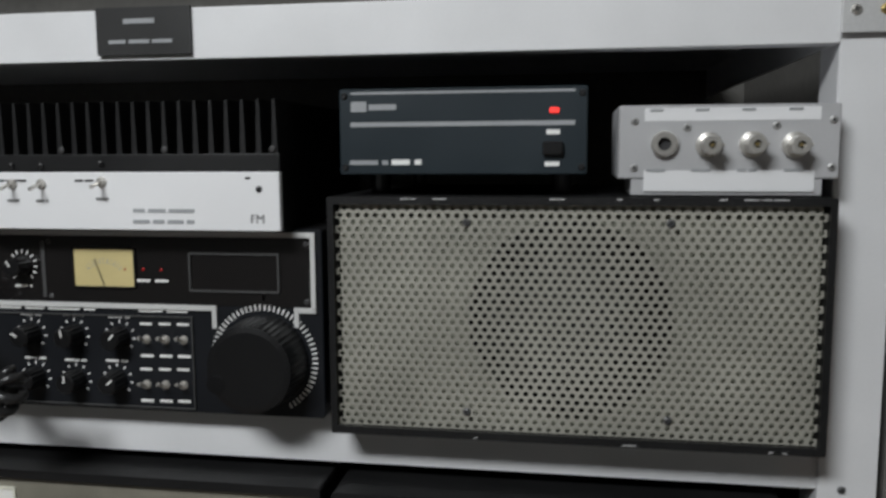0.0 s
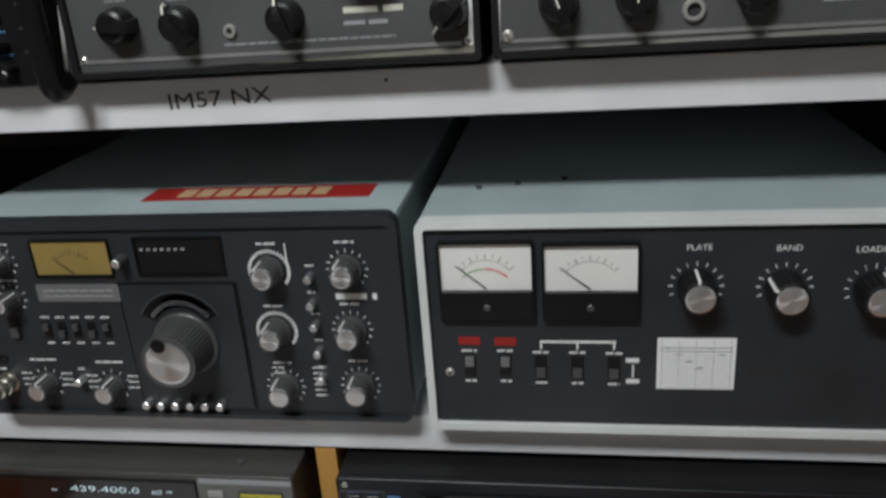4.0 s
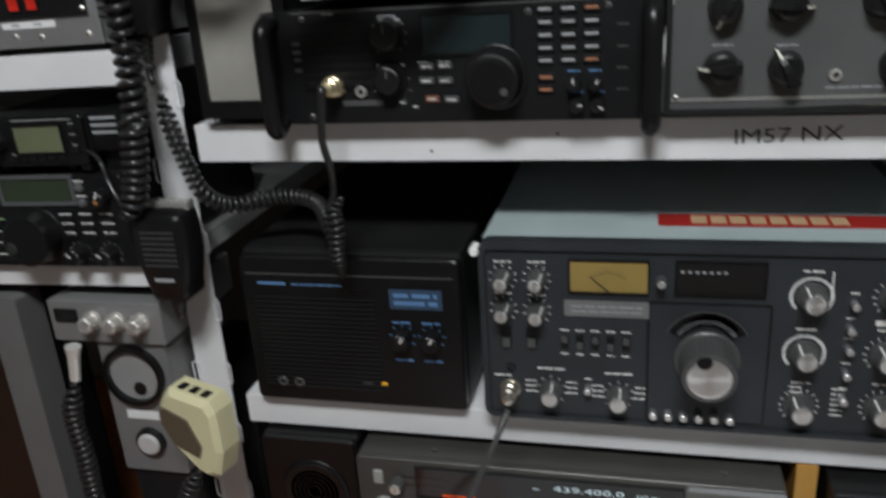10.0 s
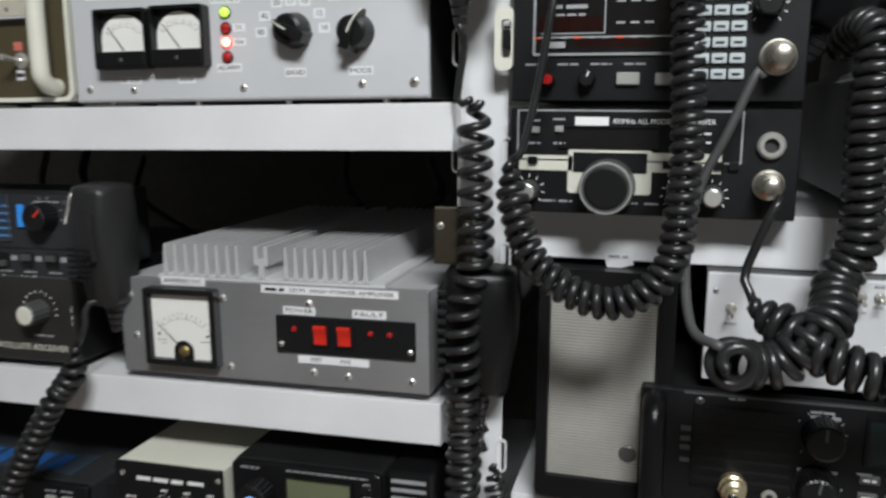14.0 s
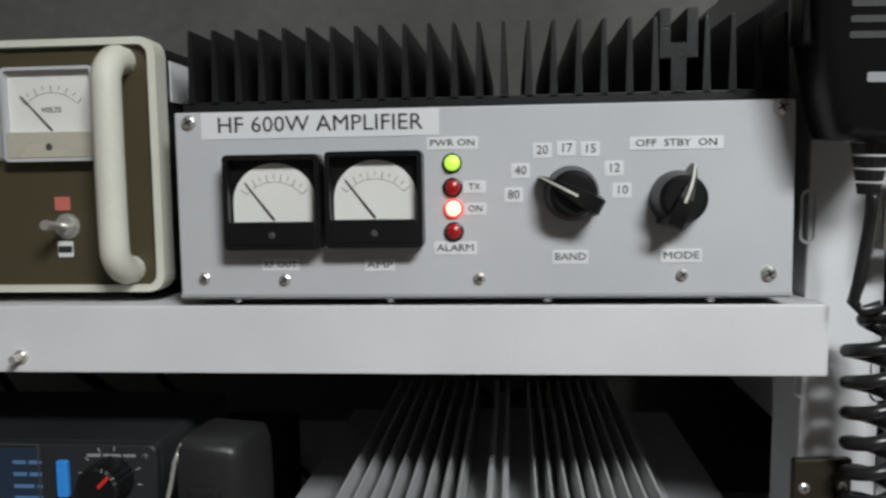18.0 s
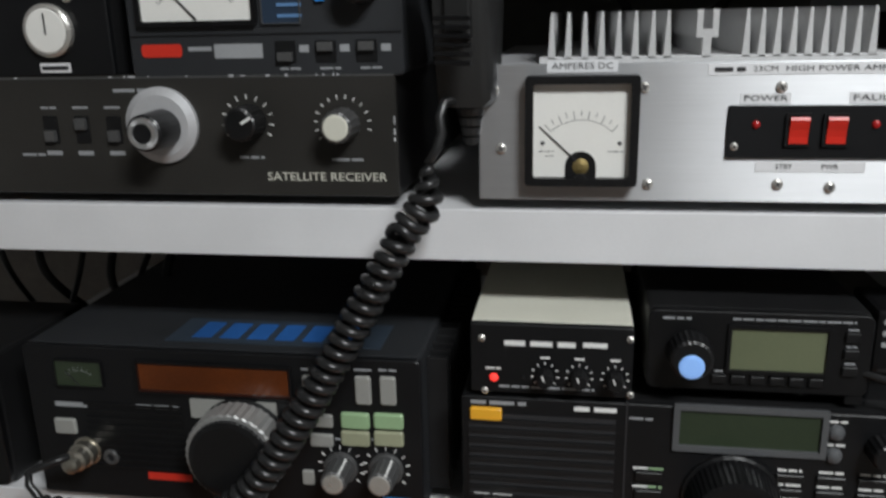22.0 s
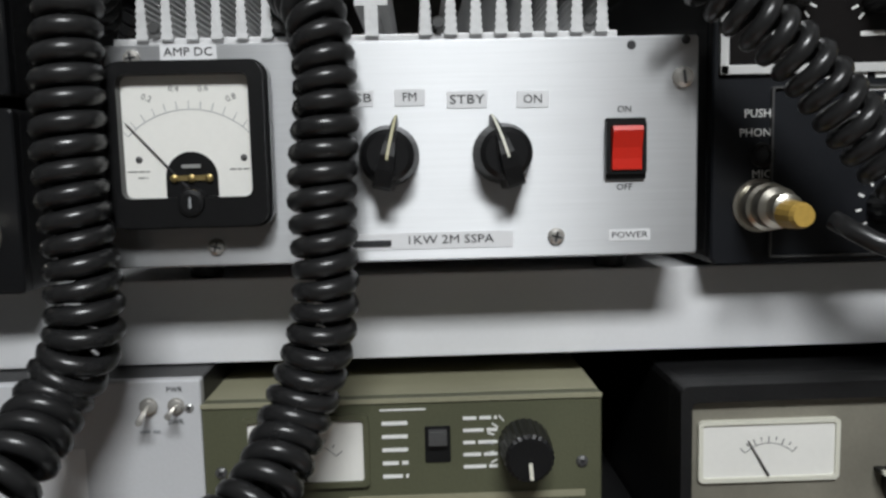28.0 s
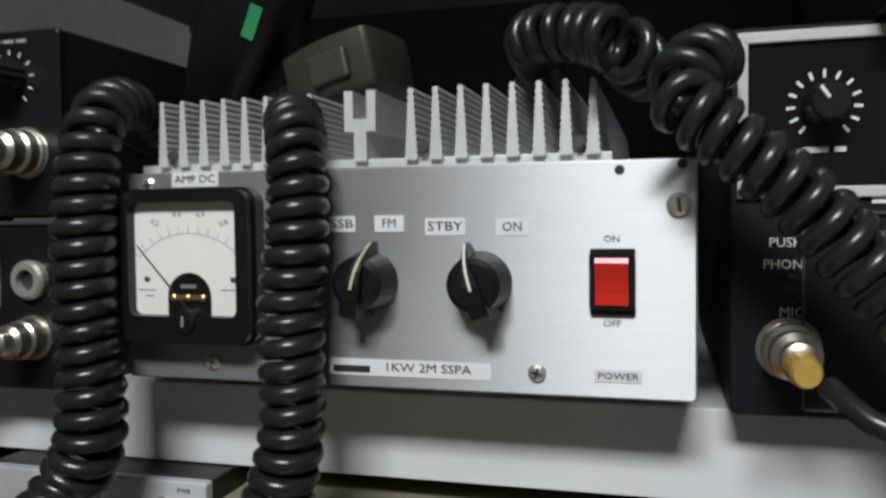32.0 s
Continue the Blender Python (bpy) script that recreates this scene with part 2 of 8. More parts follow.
RIM = mat("pale_grey_rim", (0.60, 0.62, 0.63), 0.4, var=0.05, bump=0.04)

# ---- builders: millimetres on a front panel, x to the right, z up, y away from the viewer ----
MM = 0.001


def part(name, bm, material, parent, label="", kind=""):
    """Links a bmesh as one mesh object under a thing or a part."""
    me = bpy.data.meshes.new(name)
    bm.to_mesh(me)
    bm.free()
    me.materials.append(material)
    ob = new(name, me)
    ob.parent = parent
    return tagged(ob, label, "", "", kind)


def thing(name, label, category, x, y, z, rx=0, ry=0, rz=0, group="", kind=""):
    ob = new(name)
    ob.empty_display_size = 0.02
    ob.matrix_basis = pose(x, y, z, rx, ry, rz)
    return tagged(ob, label, category, group, kind)


def cuboid(bm, x0, x1, y0, y1, z0, z1, b=0.0):
    vs = bmesh.ops.create_cube(bm, size=1)["verts"]
    for v in vs:
        v.co = Vector((x0 + (v.co.x + 0.5) * (x1 - x0), y0 + (v.co.y + 0.5) * (y1 - y0), z0 + (v.co.z + 0.5) * (z1 - z0))) * MM
    if b:
        es = list({e for v in vs for e in v.link_edges})
        bmesh.ops.bevel(bm, geom=es, offset=b * MM, segments=2, profile=0.6, affect="EDGES")
    return bm


def block(x0, x1, y0, y1, z0, z1, b=0.0):
    return cuboid(bmesh.new(), x0, x1, y0, y1, z0, z1, b)


def rrect(u, v, w, h, r, n=4):
    """Points of a rectangle with rounded corners."""
    r = min(r, w / 2 - 0.01, h / 2 - 0.01)
    out = []
    for cx, cz, a in ((w / 2 - r, h / 2 - r, 0), (-w / 2 + r, h / 2 - r, 90), (-w / 2 + r, -h / 2 + r, 180), (w / 2 - r, -h / 2 + r, 270)):
        for k in range(n + 1):
            q = radians(a + 90 * k / n)
            out.append((u + cx + r * math.cos(q), v + cz + r * math.sin(q)))
    return out


def prism(bm, pts, y0, y1, b=0.0):
    """A polygon in the panel's plane, from y0 (front) to y1, with an optional chamfer at the front."""
    n = len(pts)
    cx, cz = sum(p[0] for p in pts) / n, sum(p[1] for p in pts) / n
    w, h = max(p[0] for p in pts) - min(p[0] for p in pts), max(p[1] for p in pts) - min(p[1] for p in pts)
    rings = []
    kx, kz = (1 - 2 * b / w, 1 - 2 * b / h) if b else (1, 1)
    if b:
        rings.append([bm.verts.new(Vector((cx + (x - cx) * kx, y0, cz + (z - cz) * kz)) * MM) for x, z in pts])
    rings.append([bm.verts.new(Vector((x, y0 + b, z)) * MM) for x, z in pts])
    rings.append([bm.verts.new(Vector((x, y1, z)) * MM) for x, z in pts])
    for a, c in zip(rings, rings[1:]):
        for k in range(n):
            bm.faces.new((a[k], a[(k + 1) % n], c[(k + 1) % n], c[k]))
    bm.faces.new(rings[0])
    bm.faces.new(rings[-1][::-1])
    bmesh.ops.recalc_face_normals(bm, faces=bm.faces)
    return bm


def frame_ring(bm, outer, inner, y0, y1):
    """A flat frame between two outlines with as many points each."""
    n = len(outer)
    vs = [[bm.verts.new(Vector((x, y, z)) * MM) for x, z in pts] for pts, y in ((outer, y1), (outer, y0), (inner, y0), (inner, y1))]
    for a, c in zip(vs, vs[1:]):
        for k in range(n):
            bm.faces.new((a[k], a[(k + 1) % n], c[(k + 1) % n], c[k]))
    bmesh.ops.recalc_face_normals(bm, faces=bm.faces)
    return bm


def lathe(bm, u, v, profile, n=24, flute=0.0, flutes=0):
    """Turned round the axis that points at the viewer: rows of radius and y, front first."""
    rings = []
    for r, y in profile:
        ring = []
        for k in range(n):
            a = 2 * math.pi * k / n
            q = r * (1 + (flute * (k % 2) if flutes else 0))
            ring.append(bm.verts.new(Vector((u + q * math.cos(a), y, v + q * math.sin(a))) * MM))
        rings.append(ring)
    for a, c in zip(rings, rings[1:]):
        for k in range(n):
            bm.faces.new((a[k], a[(k + 1) % n], c[(k + 1) % n], c[k]))
    if profile[0][0] > 0.01:
        bm.faces.new(rings[0])
    if profile[-1][0] > 0.01:
        bm.faces.new(rings[-1][::-1])
    bmesh.ops.recalc_face_normals(bm, faces=bm.faces)
    return bm


def smooth(ob, angle=35):
    for p in ob.data.polygons:
        p.use_smooth = True
    ob.data.set_sharp_from_angle(angle=radians(angle))
    return ob


def ridge(bm, u, v, a, r, rows, dep, yo, low=0.02):
    """A blade across a knob, from rows of place along it, half width and height, as shares of r, r and dep."""
    rings = []
    for s, w, h in rows:
        ring = []
        for x, y in ((-w, low), (w, low), (w * 0.72, h), (-w * 0.72, h)):
            q, z = x * r, s * r
            ring.append(bm.verts.new(Vector((u + q * math.cos(a) - z * math.sin(a), yo - y * dep, v + q * math.sin(a) + z * math.cos(a))) * MM))
        rings.append(ring)
    for p, q in zip(rings, rings[1:]):
        for k in range(4):
            bm.faces.new((p[k], p[(k + 1) % 4], q[(k + 1) % 4], q[k]))
    bm.faces.new(rings[0])
    bm.faces.new(rings[-1][::-1])
    bmesh.ops.recalc_face_normals(bm, faces=bm.faces)


def knob(d, u, v, r, dep=14, m=None, cap=None, point=None, skirt=0.0, yo=0.0, wing=False, name="knob", tip=None, short=False):
    """A fluted knob with a cap, a white pointer line (degrees clockwise from up) and a skirt, or a bar knob."""
    m = m or KBLACK
    bm = bmesh.new()
    if skirt:
        lathe(bm, u, v, [(skirt * 0.94, yo - 3), (skirt, yo - 2), (skirt, yo - 0.2)], 28)
    if wing:
        a = radians(-(point or 0))
        lathe(bm, u, v, [(r * 0.70, yo - dep * 0.78), (r * 0.88, yo - dep * 0.70), (r * 0.98, yo - dep * 0.35), (r * 1.06, yo - 0.3)], 28)
        ridge(bm, u, v, a, r, [(-1.16, 0.40, 0.80), (-1.05, 0.42, 0.90), (-0.5, 0.40, 0.98), (0.0, 0.33, 1.0), (0.45, 0.25, 0.95), (0.85, 0.18, 0.78), (1.2, 0.11, 0.52), (1.4, 0.04, 0.30)], dep, yo)
    else:
        lathe(bm, u, v, [(r * 0.80, yo - dep), (r * 0.92, yo - dep + 0.8), (r * 0.96, yo - dep * 0.5), (r, yo - 0.3)], 96 if r > 15 else 48 if r > 9 else 30, -0.45 / r, 1)
    ob = part(name, bm, m, d)
    if cap:
        part("cap", lathe(bmesh.new(), u, v, [(r * 0.66, yo - dep - 0.7), (r * 0.74, yo - dep - 0.4), (r * 0.76, yo - dep + 0.3)], 24), cap, ob, "turned metal cap")
    if point is not None and cap:
        a, t = radians(-point), max(r * 0.07, 0.45)
        pts = [(u + x * math.cos(a) - z * math.sin(a), v + x * math.sin(a) + z * math.cos(a)) for x, z in ((-t, r * 0.8), (t, r * 0.8), (t, r * 1.03), (-t, r * 1.03))]
        part("pointer_line", prism(bmesh.new(), pts, yo - dep - 0.1, yo - 2), tip or WHITE, ob, "white pointer line")
    elif point is not None:
        a = radians(-point)
        b2, L = bmesh.new(), (r * 1.16 if wing else r * 0.78)
        t = max(r * 0.07, 0.35)
        L0 = -r * 0.1 if wing else r * 0.15
        if wing:
            ridge(b2, u, v, a, r, [(0.78, 0.11, 0.84), (1.0, 0.11, 0.70), (1.2, 0.10, 0.555), (1.38, 0.06, 0.35)] if short else [(-0.15, 0.06, 1.025), (0.0, 0.06, 1.025), (0.45, 0.06, 0.975), (0.85, 0.06, 0.805), (1.2, 0.06, 0.545), (1.39, 0.04, 0.34)], dep, yo, 0.25)
        else:
            prism(b2, [(u + x * math.cos(a) - z * math.sin(a), v + x * math.sin(a) + z * math.cos(a)) for x, z in ((-t, L0), (t, L0), (t, L), (-t, L))], yo - dep - 0.35, yo - dep + 0.2)
        part("pointer_line", b2, tip or WHITE, ob, "pale pointer line")
    return ob


def ticks(d, u, v, r0, r1, n, a0, a1, m=None, t=0.5, name="dial_scale", yo=0.0):
    bm = bmesh.new()
    for k in range(n):
        a = radians(-(a0 + (a1 - a0) * k / max(n - 1, 1)))
        prism(bm, [(u + x * math.cos(a) - z * math.sin(a), v + x * math.sin(a) + z * math.cos(a)) for x, z in ((-t / 2, r0), (t / 2, r0), (t / 2, r1), (-t / 2, r1))], yo - 0.45, yo + 0.05)
    return part(name, bm, m or WHITE, d, "", "stuff")


def arc(d, u, v, r, w, a0, a1, m=None, y=-0.45, name="dial_arc", n=20):
    bm = bmesh.new()
    pts = [(u + q * math.sin(radians(a0 + (a1 - a0) * k / n)), v + q * math.cos(radians(a0 + (a1 - a0) * k / n))) for q in (r, r - w) for k in range(n + 1)]
    vs = [bm.verts.new(Vector((x, y, z)) * MM) for x, z in pts]
    for k in range(n):
        bm.faces.new((vs[k], vs[k + 1], vs[n + 2 + k], vs[n + 1 + k]))
    bmesh.ops.recalc_face_normals(bm, faces=bm.faces)
    bmesh.ops.solidify(bm, geom=bm.faces[:], thickness=0.25 * MM)
    return part(name, bm, m or WHITE, d)


def plate(d, u, v, w, h, m, t=1.0, r=0.6, yo=0.0, name="plate", label="", b=0.0):
    """A raised plate whose front stands t before yo."""
    return part(name, prism(bmesh.new(), rrect(u, v, w, h, r), yo - t, yo + 0.1, b), m, d, label)


def button(d, u, v, w, h, m=None, t=2.2, yo=0.0, name="button", label=""):
    return part(name, prism(bmesh.new(), rrect(u, v, w, h, min(w, h) * 0.14, 2), yo - t, yo + 0.2, min(w, h) * 0.08), m or BUTTON, d, label)


def well(d, u, v, w, h, m=None, lip=1.0, fm=None, yo=0.0, name="display", label="", t=1.6):
    """A sunken window: a thin frame round a pane that lies behind its face."""
    pane = part(name, prism(bmesh.new(), rrect(u, v, w, h, 0.6), yo - 0.35, yo + 0.3), m or WINDOW, d, label)
    if lip:
        part("bezel", frame_ring(bmesh.new(), rrect(u, v, w + 2 * lip, h + 2 * lip, 1), rrect(u, v, w, h, 0.6), yo - t, yo + 0.2), fm or BLACKP, pane)
    return pane


def bars(d, u, v, w, h, m=None, n=0, yo=0.0, name="printed_bar", seed=0):
    """Print that cannot be read: plain bars as long as its words, as one mesh."""
    rng = random.Random(int(u * 31 + v * 17) + seed)
    bm, x, end = bmesh.new(), u - w / 2, u + w / 2
    while x < end - 0.3:
        x1 = min(x + h * rng.uniform(2.2, 5.5), end)
        if end - x1 < h * 1.2:
            x1 = end
        cuboid(bm, x, x1, yo - 0.45, yo + 0.05, v - h * 0.36, v + h * 0.36)
        x = x1 + h * 0.7
    return part(name, bm, m or WHITE, d, "", "stuff")


def words(d, u, v, text, h, m=None, yo=0.0, wide=0.0, name="lettering", tilt=0.0):
    """Lettering in the built-in font, centred, h high; wide stretches it to that width."""
    cu = bpy.data.curves.new("lettering", "FONT")
    cu.body, cu.size, cu.align_x, cu.align_y, cu.extrude = text, h * 1.38 * MM, "CENTER", "CENTER", 0.08 * MM
    cu.resolution_u = 2
    tmp = bpy.data.objects.new("lettering", cu)
    scene.collection.objects.link(tmp)
    me = bpy.data.meshes.new_from_object(tmp.evaluated_get(bpy.context.evaluated_depsgraph_get()))
    bpy.data.objects.remove(tmp)
    xs = [q.co.x for q in me.vertices] or [0]
    k = wide * MM / (max(xs) - min(xs)) if wide else 1
    me.transform(Matrix.Translation(Vector((u, yo - 0.12, v)) * MM) @ pose(0, 0, 0, 90, tilt, 0) @ Matrix.Diagonal((k, 1, 1, 1)))
    me.materials.clear()
    me.materials.append(m or WHITE)
    ob = new(name, me)
    ob.parent = d
    return ob


def tape(d, u, v, w, h, text="", m=None, ink=None, th=0.55, yo=0.0):
    """A strip of label tape, with its words, or bars where they cannot be read."""
    ob = plate(d, u, v, w, h, m or TAPE, 0.25, 0.5, yo, "label_tape", "white printed label tape")
    if text == "|":
        bars(ob, u, v, w * 0.86, h * th, ink or INK, yo=yo - 0.25)
    elif text:
        words(ob, u, v, text, h * th, ink or INK, yo - 0.25, w * 0.86 if len(text) > 2 else 0)
    return ob


def screw(d, u, v, r=2.2, m=None, slot=30, yo=0.0):
    ob = part("screw", lathe(bmesh.new(), u, v, [(r * 0.55, yo - r * 0.55), (r * 0.9, yo - r * 0.32), (r, yo)], 14), m or STEEL, d)
    bm, a, t = bmesh.new(), radians(slot), r * 0.13
    for q in (a, a + math.pi / 2):
        prism(bm, [(u + x * math.cos(q) - z * math.sin(q), v + x * math.sin(q) + z * math.cos(q)) for x, z in ((-t, -r * 0.6), (t, -r * 0.6), (t, r * 0.6), (-t, r * 0.6))], yo - r * 0.58, yo - r * 0.3)
        if r > 3.4:
            break
    part("slot", bm, INK, ob)
    return ob


def lamp_dot(d, u, v, r, m, yo=0.0, name="indicator_lamp", label=""):
    return smooth(part(name, lathe(bmesh.new(), u, v, [(r * 0.3, yo - r * 0.8), (r * 0.75, yo - r * 0.55), (r, yo)], 14), m, d, label))


def jack(d, u, v, r, m=None, yo=0.0, hole=0.45, dep=2.0, name="socket"):
    ob = part(name, lathe(bmesh.new(), u, v, [(r * hole, yo - dep * 0.1), (r * hole, yo - dep), (r * 0.85, yo - dep), (r, yo - dep * 0.7), (r, yo)], 20), m or CHROME, d)
    part("socket_hole", lathe(bmesh.new(), u, v, [(r * hole * 0.98, yo - dep * 0.25), (r * hole * 0.98, yo)], 16), INK, ob)
    return ob


def plug(d, u, v, r, dep, m=None, yo=0.0):
    """A round screw-on connector standing out of a socket."""
    return smooth(part("plug", lathe(bmesh.new(), u, v, [(r * 0.4, yo - dep), (r * 0.62, yo - dep + 1), (r * 0.62, yo - dep * 0.72), (r * 0.86, yo - dep * 0.66), (r * 0.86, yo - dep * 0.4), (r, yo - dep * 0.36), (r, yo - 1), (r * 1.15, yo - 0.8), (r * 1.15, yo)], 24), m or NICKEL, d, "nickel screw-on connector"))


def toggle(d, u, v, r=3.0, lean=0.35, m=None):
    ob = part("toggle_switch", lathe(bmesh.new(), u, v, [(r * 0.55, -2.2), (r * 0.9, -2.0), (r, -0.8), (r * 1.25, -0.7), (r * 1.25, 0)], 12), m or CHROME, d, "chrome toggle switch")
    bm = bmesh.new()
    L = r * 3.0
    for k in range(7):
        q = k / 6
        lathe(bm, u, v + L * q * lean, [(r * (0.28 + 0.2 * q), -2 - L * (q + 0.17)), (r * (0.28 + 0.2 * q), -2 - L * q)], 8)
    part("lever", bm, m or CHROME, ob)
    return ob


def slider(d, u, v, w, h, m=None, up=True, yo=0.0, ym=None):
    """A small rocker or slide switch in a dark slot."""
    ob = part("slide_switch", prism(bmesh.new(), rrect(u, v, w, h, 0.5, 2), yo - 0.5, yo + 0.1), m or KBLACK, d)
    q = 0.22 if up else -0.22
    part("lever", block(u - w * 0.36, u + w * 0.36, yo - 3.2, yo, v + q * h - h * 0.2, v + q * h + h * 0.2, 0.3), ym or KGREY, ob)
    return ob


def meter(d, u, v, w, h, face=None, rim=2.0, casing=None, needle=-42, split=0.0, dep=3.0, hub=0.0, r0=None, marks=9, sweep=45, name="meter", label="", low=None, ink=None, arch=0.0):
    """A moving-coil meter: frame, face, printed scale, needle; split is the share of a dark or clear lower cover, hub a round magnet window."""
    fm = casing or BLACKP
    ob = part(name, frame_ring(bmesh.new(), rrect(u, v, w, h, 2.0), rrect(u, v, w - 2 * rim, h - 2 * rim, 1.2), -dep, 0.1), fm, d, label)
    iw, ih = w - 2 * rim, h - 2 * rim
    yo = -dep * 0.45
    if arch:
        part("mask", prism(bmesh.new(), rrect(u, v, iw, ih, 0.8), yo + 0.4, 0.1), fm, ob)
        z0, hw = v - ih / 2 + ih * split, iw / 2 - 0.6
        pts = [(u - hw, z0), (u - hw, z0 + arch * 0.35)] + [(u - hw * math.cos(radians(q)), z0 + arch * 0.35 + arch * 0.65 * math.sin(radians(q))) for q in range(12, 180, 12)] + [(u + hw, z0 + arch * 0.35), (u + hw, z0)]
        part("scale_face", prism(bmesh.new(), pts, yo, 0.1), face or FACE, ob, "printed scale face with an arched top")
    else:
        part("scale_face", prism(bmesh.new(), rrect(u, v, iw, ih, 0.8), yo, 0.1), face or FACE, ob, "printed scale face")
    cz = v - ih / 2 + ih * (split + 0.02) + hub * 0.7
    R = r0 or min(iw * 0.62, ih * (1 - split) * 0.86)
    bm = bmesh.new()
    for k in range(marks):
        a = radians(-sweep + 2 * sweep * k / (marks - 1))
        q = R * (0.78 if k % 2 else 0.72)
        t = max(iw * 0.004, 0.1)
        pts = [(u + x * math.cos(-a) - z * math.sin(-a), cz + x * math.sin(-a) + z * math.cos(-a)) for x, z in ((-t, q), (t, q), (t, R * 0.86), (-t, R * 0.86))]
        prism(bm, pts, yo - 0.12, yo + 0.05)
    part("scale_print", bm, ink or SCALEINK, ob, "", "stuff")
    arc(ob, u, cz, R * 0.72, max(iw * 0.006, 0.15), -sweep, sweep, ink or SCALEINK, yo - 0.1, "scale_arc", 14)
    a, t = radians(-needle), max(iw * 0.009, 0.2)
    part("needle", prism(bmesh.new(), [(u + x * math.cos(a) - z * math.sin(a), cz + x * math.sin(a) + z * math.cos(a)) for x, z in ((-t, 0), (t, 0), (t * 0.4, R * 0.9), (-t * 0.4, R * 0.9))], yo - 0.7, yo - 0.4), INK, ob)
    if split:
        part("lower_cover", prism(bmesh.new(), rrect(u, v - ih / 2 + ih * split / 2, iw, ih * split, 0.8), -dep - 0.4, yo + 0.1, 0.4), low or KBLACK, ob)
        part("zero_screw", lathe(bmesh.new(), u, v - ih / 2 + ih * split * 0.42, [(iw * 0.03, -dep - 0.9), (iw * 0.045, -dep - 0.3)], 12), KGREY, ob)
    if hub:
        for k in (-1, 1):
            part("face_rivet", lathe(bmesh.new(), u + k * iw * 0.40, v - ih * 0.13, [(iw * 0.012, yo - 0.7), (iw * 0.022, yo - 0.4), (iw * 0.024, yo)], 12), KGREY, ob)
            bars(ob, u + k * iw * 0.36, v - ih * 0.22, iw * 0.16, iw * 0.014, SCALEINK, yo=yo + 0.3)
        bars(ob, u - iw * 0.33, v - ih * 0.27, iw * 0.09, iw * 0.014, SCALEINK, yo=yo + 0.3)
        bm = bmesh.new()
        z0 = v - ih / 2
        pts = [(u + hub, z0)] + [(u + hub * math.cos(radians(q)), z0 + hub * 0.7 + hub * math.sin(radians(q))) for q in range(0, 181, 15)] + [(u - hub, z0)]
        prism(bm, pts, yo - 0.35, yo + 0.1)
        part("magnet_window", bm, KBLACK, ob)
        part("movement", lathe(bmesh.new(), u, z0 + hub * 0.7, [(hub * 0.2, yo - 1.2), (hub * 0.5, yo - 0.6), (hub * 0.55, yo - 0.3)], 12), BRASS, ob, "brass movement")
        part("zero_screw", lathe(bmesh.new(), u, z0 - rim * 0.1, [(hub * 0.34, -dep - 0.5), (hub * 0.4, -dep + 0.5)], 14), KBLACK, ob)
    return ob


def rocker(d, u, v, w, h, m=None, t=4.0, yo=0.0, label="glossy red rocker switch"):
    """A rocker in its black surround: two faces that meet in a shallow hollow."""
    ob = part("rocker_switch", frame_ring(bmesh.new(), rrect(u, v, w + 3, h + 3, 1), rrect(u, v, w, h, 0.5), yo - 1.6, yo + 0.1), KBLACK, d, label)
    bm = bmesh.new()
    side = [(v - h / 2, yo), (v - h / 2, yo - t * 0.55), (v - h * 0.25, yo - t * 0.5), (v, yo - t * 0.6), (v + h * 0.40, yo - t), (v + h / 2, yo - t * 0.86), (v + h / 2, yo)]
    ends = [[bm.verts.new(Vector((x, y, z)) * MM) for z, y in side] for x in (u - w / 2 + 0.3, u + w / 2 - 0.3)]
    for k in range(len(side) - 1):
        bm.faces.new((ends[0][k], ends[0][k + 1], ends[1][k + 1], ends[1][k]))
    bm.faces.new(ends[0])
    bm.faces.new(ends[1][::-1])
    bmesh.ops.recalc_face_normals(bm, faces=bm.faces)
    part("rocker", bm, m or GLOSSRED, ob)
    return ob


def spline(pts, step):
    """A Catmull-Rom line through the points, at even steps."""
    p = [np.array(q, float) for q in pts]
    p = [2 * p[0] - p[1]] + p + [2 * p[-1] - p[-2]]
    out = []
    for a, b, c, d in zip(p, p[1:], p[2:], p[3:]):
        for s in np.linspace(0, 1, 24, endpoint=False):
            out.append(0.5 * (2 * b + (c - a) * s + (2 * a - 5 * b + 4 * c - d) * s * s + (3 * b - a - 3 * c + d) * s**3))
    out = np.array(out + [p[-2]])
    far = np.r_[0, np.cumsum(np.linalg.norm(np.diff(out, axis=0), axis=1))]
    at = np.linspace(0, far[-1], max(int(far[-1] / step), 3))
    return np.stack([np.interp(at, far, out[:, k]) for k in range(3)], 1)


def frames_along(line):
    tan = np.gradient(line, axis=0)
    tan /= np.linalg.norm(tan, axis=1)[:, None]
    side = np.cross(tan[0], (0.3, 0.9, 0.2))
    sides = []
    for t in tan:
        side = side - t * (side @ t)
        side /= np.linalg.norm(side)
        sides.append(side)
    sides = np.array(sides)
    return tan, sides, np.cross(tan, sides)


def tube_mesh(line, r, n=8):
    _, s, o = frames_along(line)
    a = np.arange(n) * 2 * np.pi / n
    ring = line[:, None] + r * (np.cos(a)[None, :, None] * s[:, None] + np.sin(a)[None, :, None] * o[:, None])
    m, verts = len(line), ring.reshape(-1, 3)
    faces = [(i * n + k, i * n + (k + 1) % n, (i + 1) * n + (k + 1) % n, (i + 1) * n + k) for i in range(m - 1) for k in range(n)]
    faces += [tuple(range(n))[::-1], tuple((m - 1) * n + k for k in range(n))]
    me = bpy.data.meshes.new("cord")
    me.from_pydata(verts.tolist(), [], faces)
    for p in me.polygons:
        p.use_smooth = True
    return me


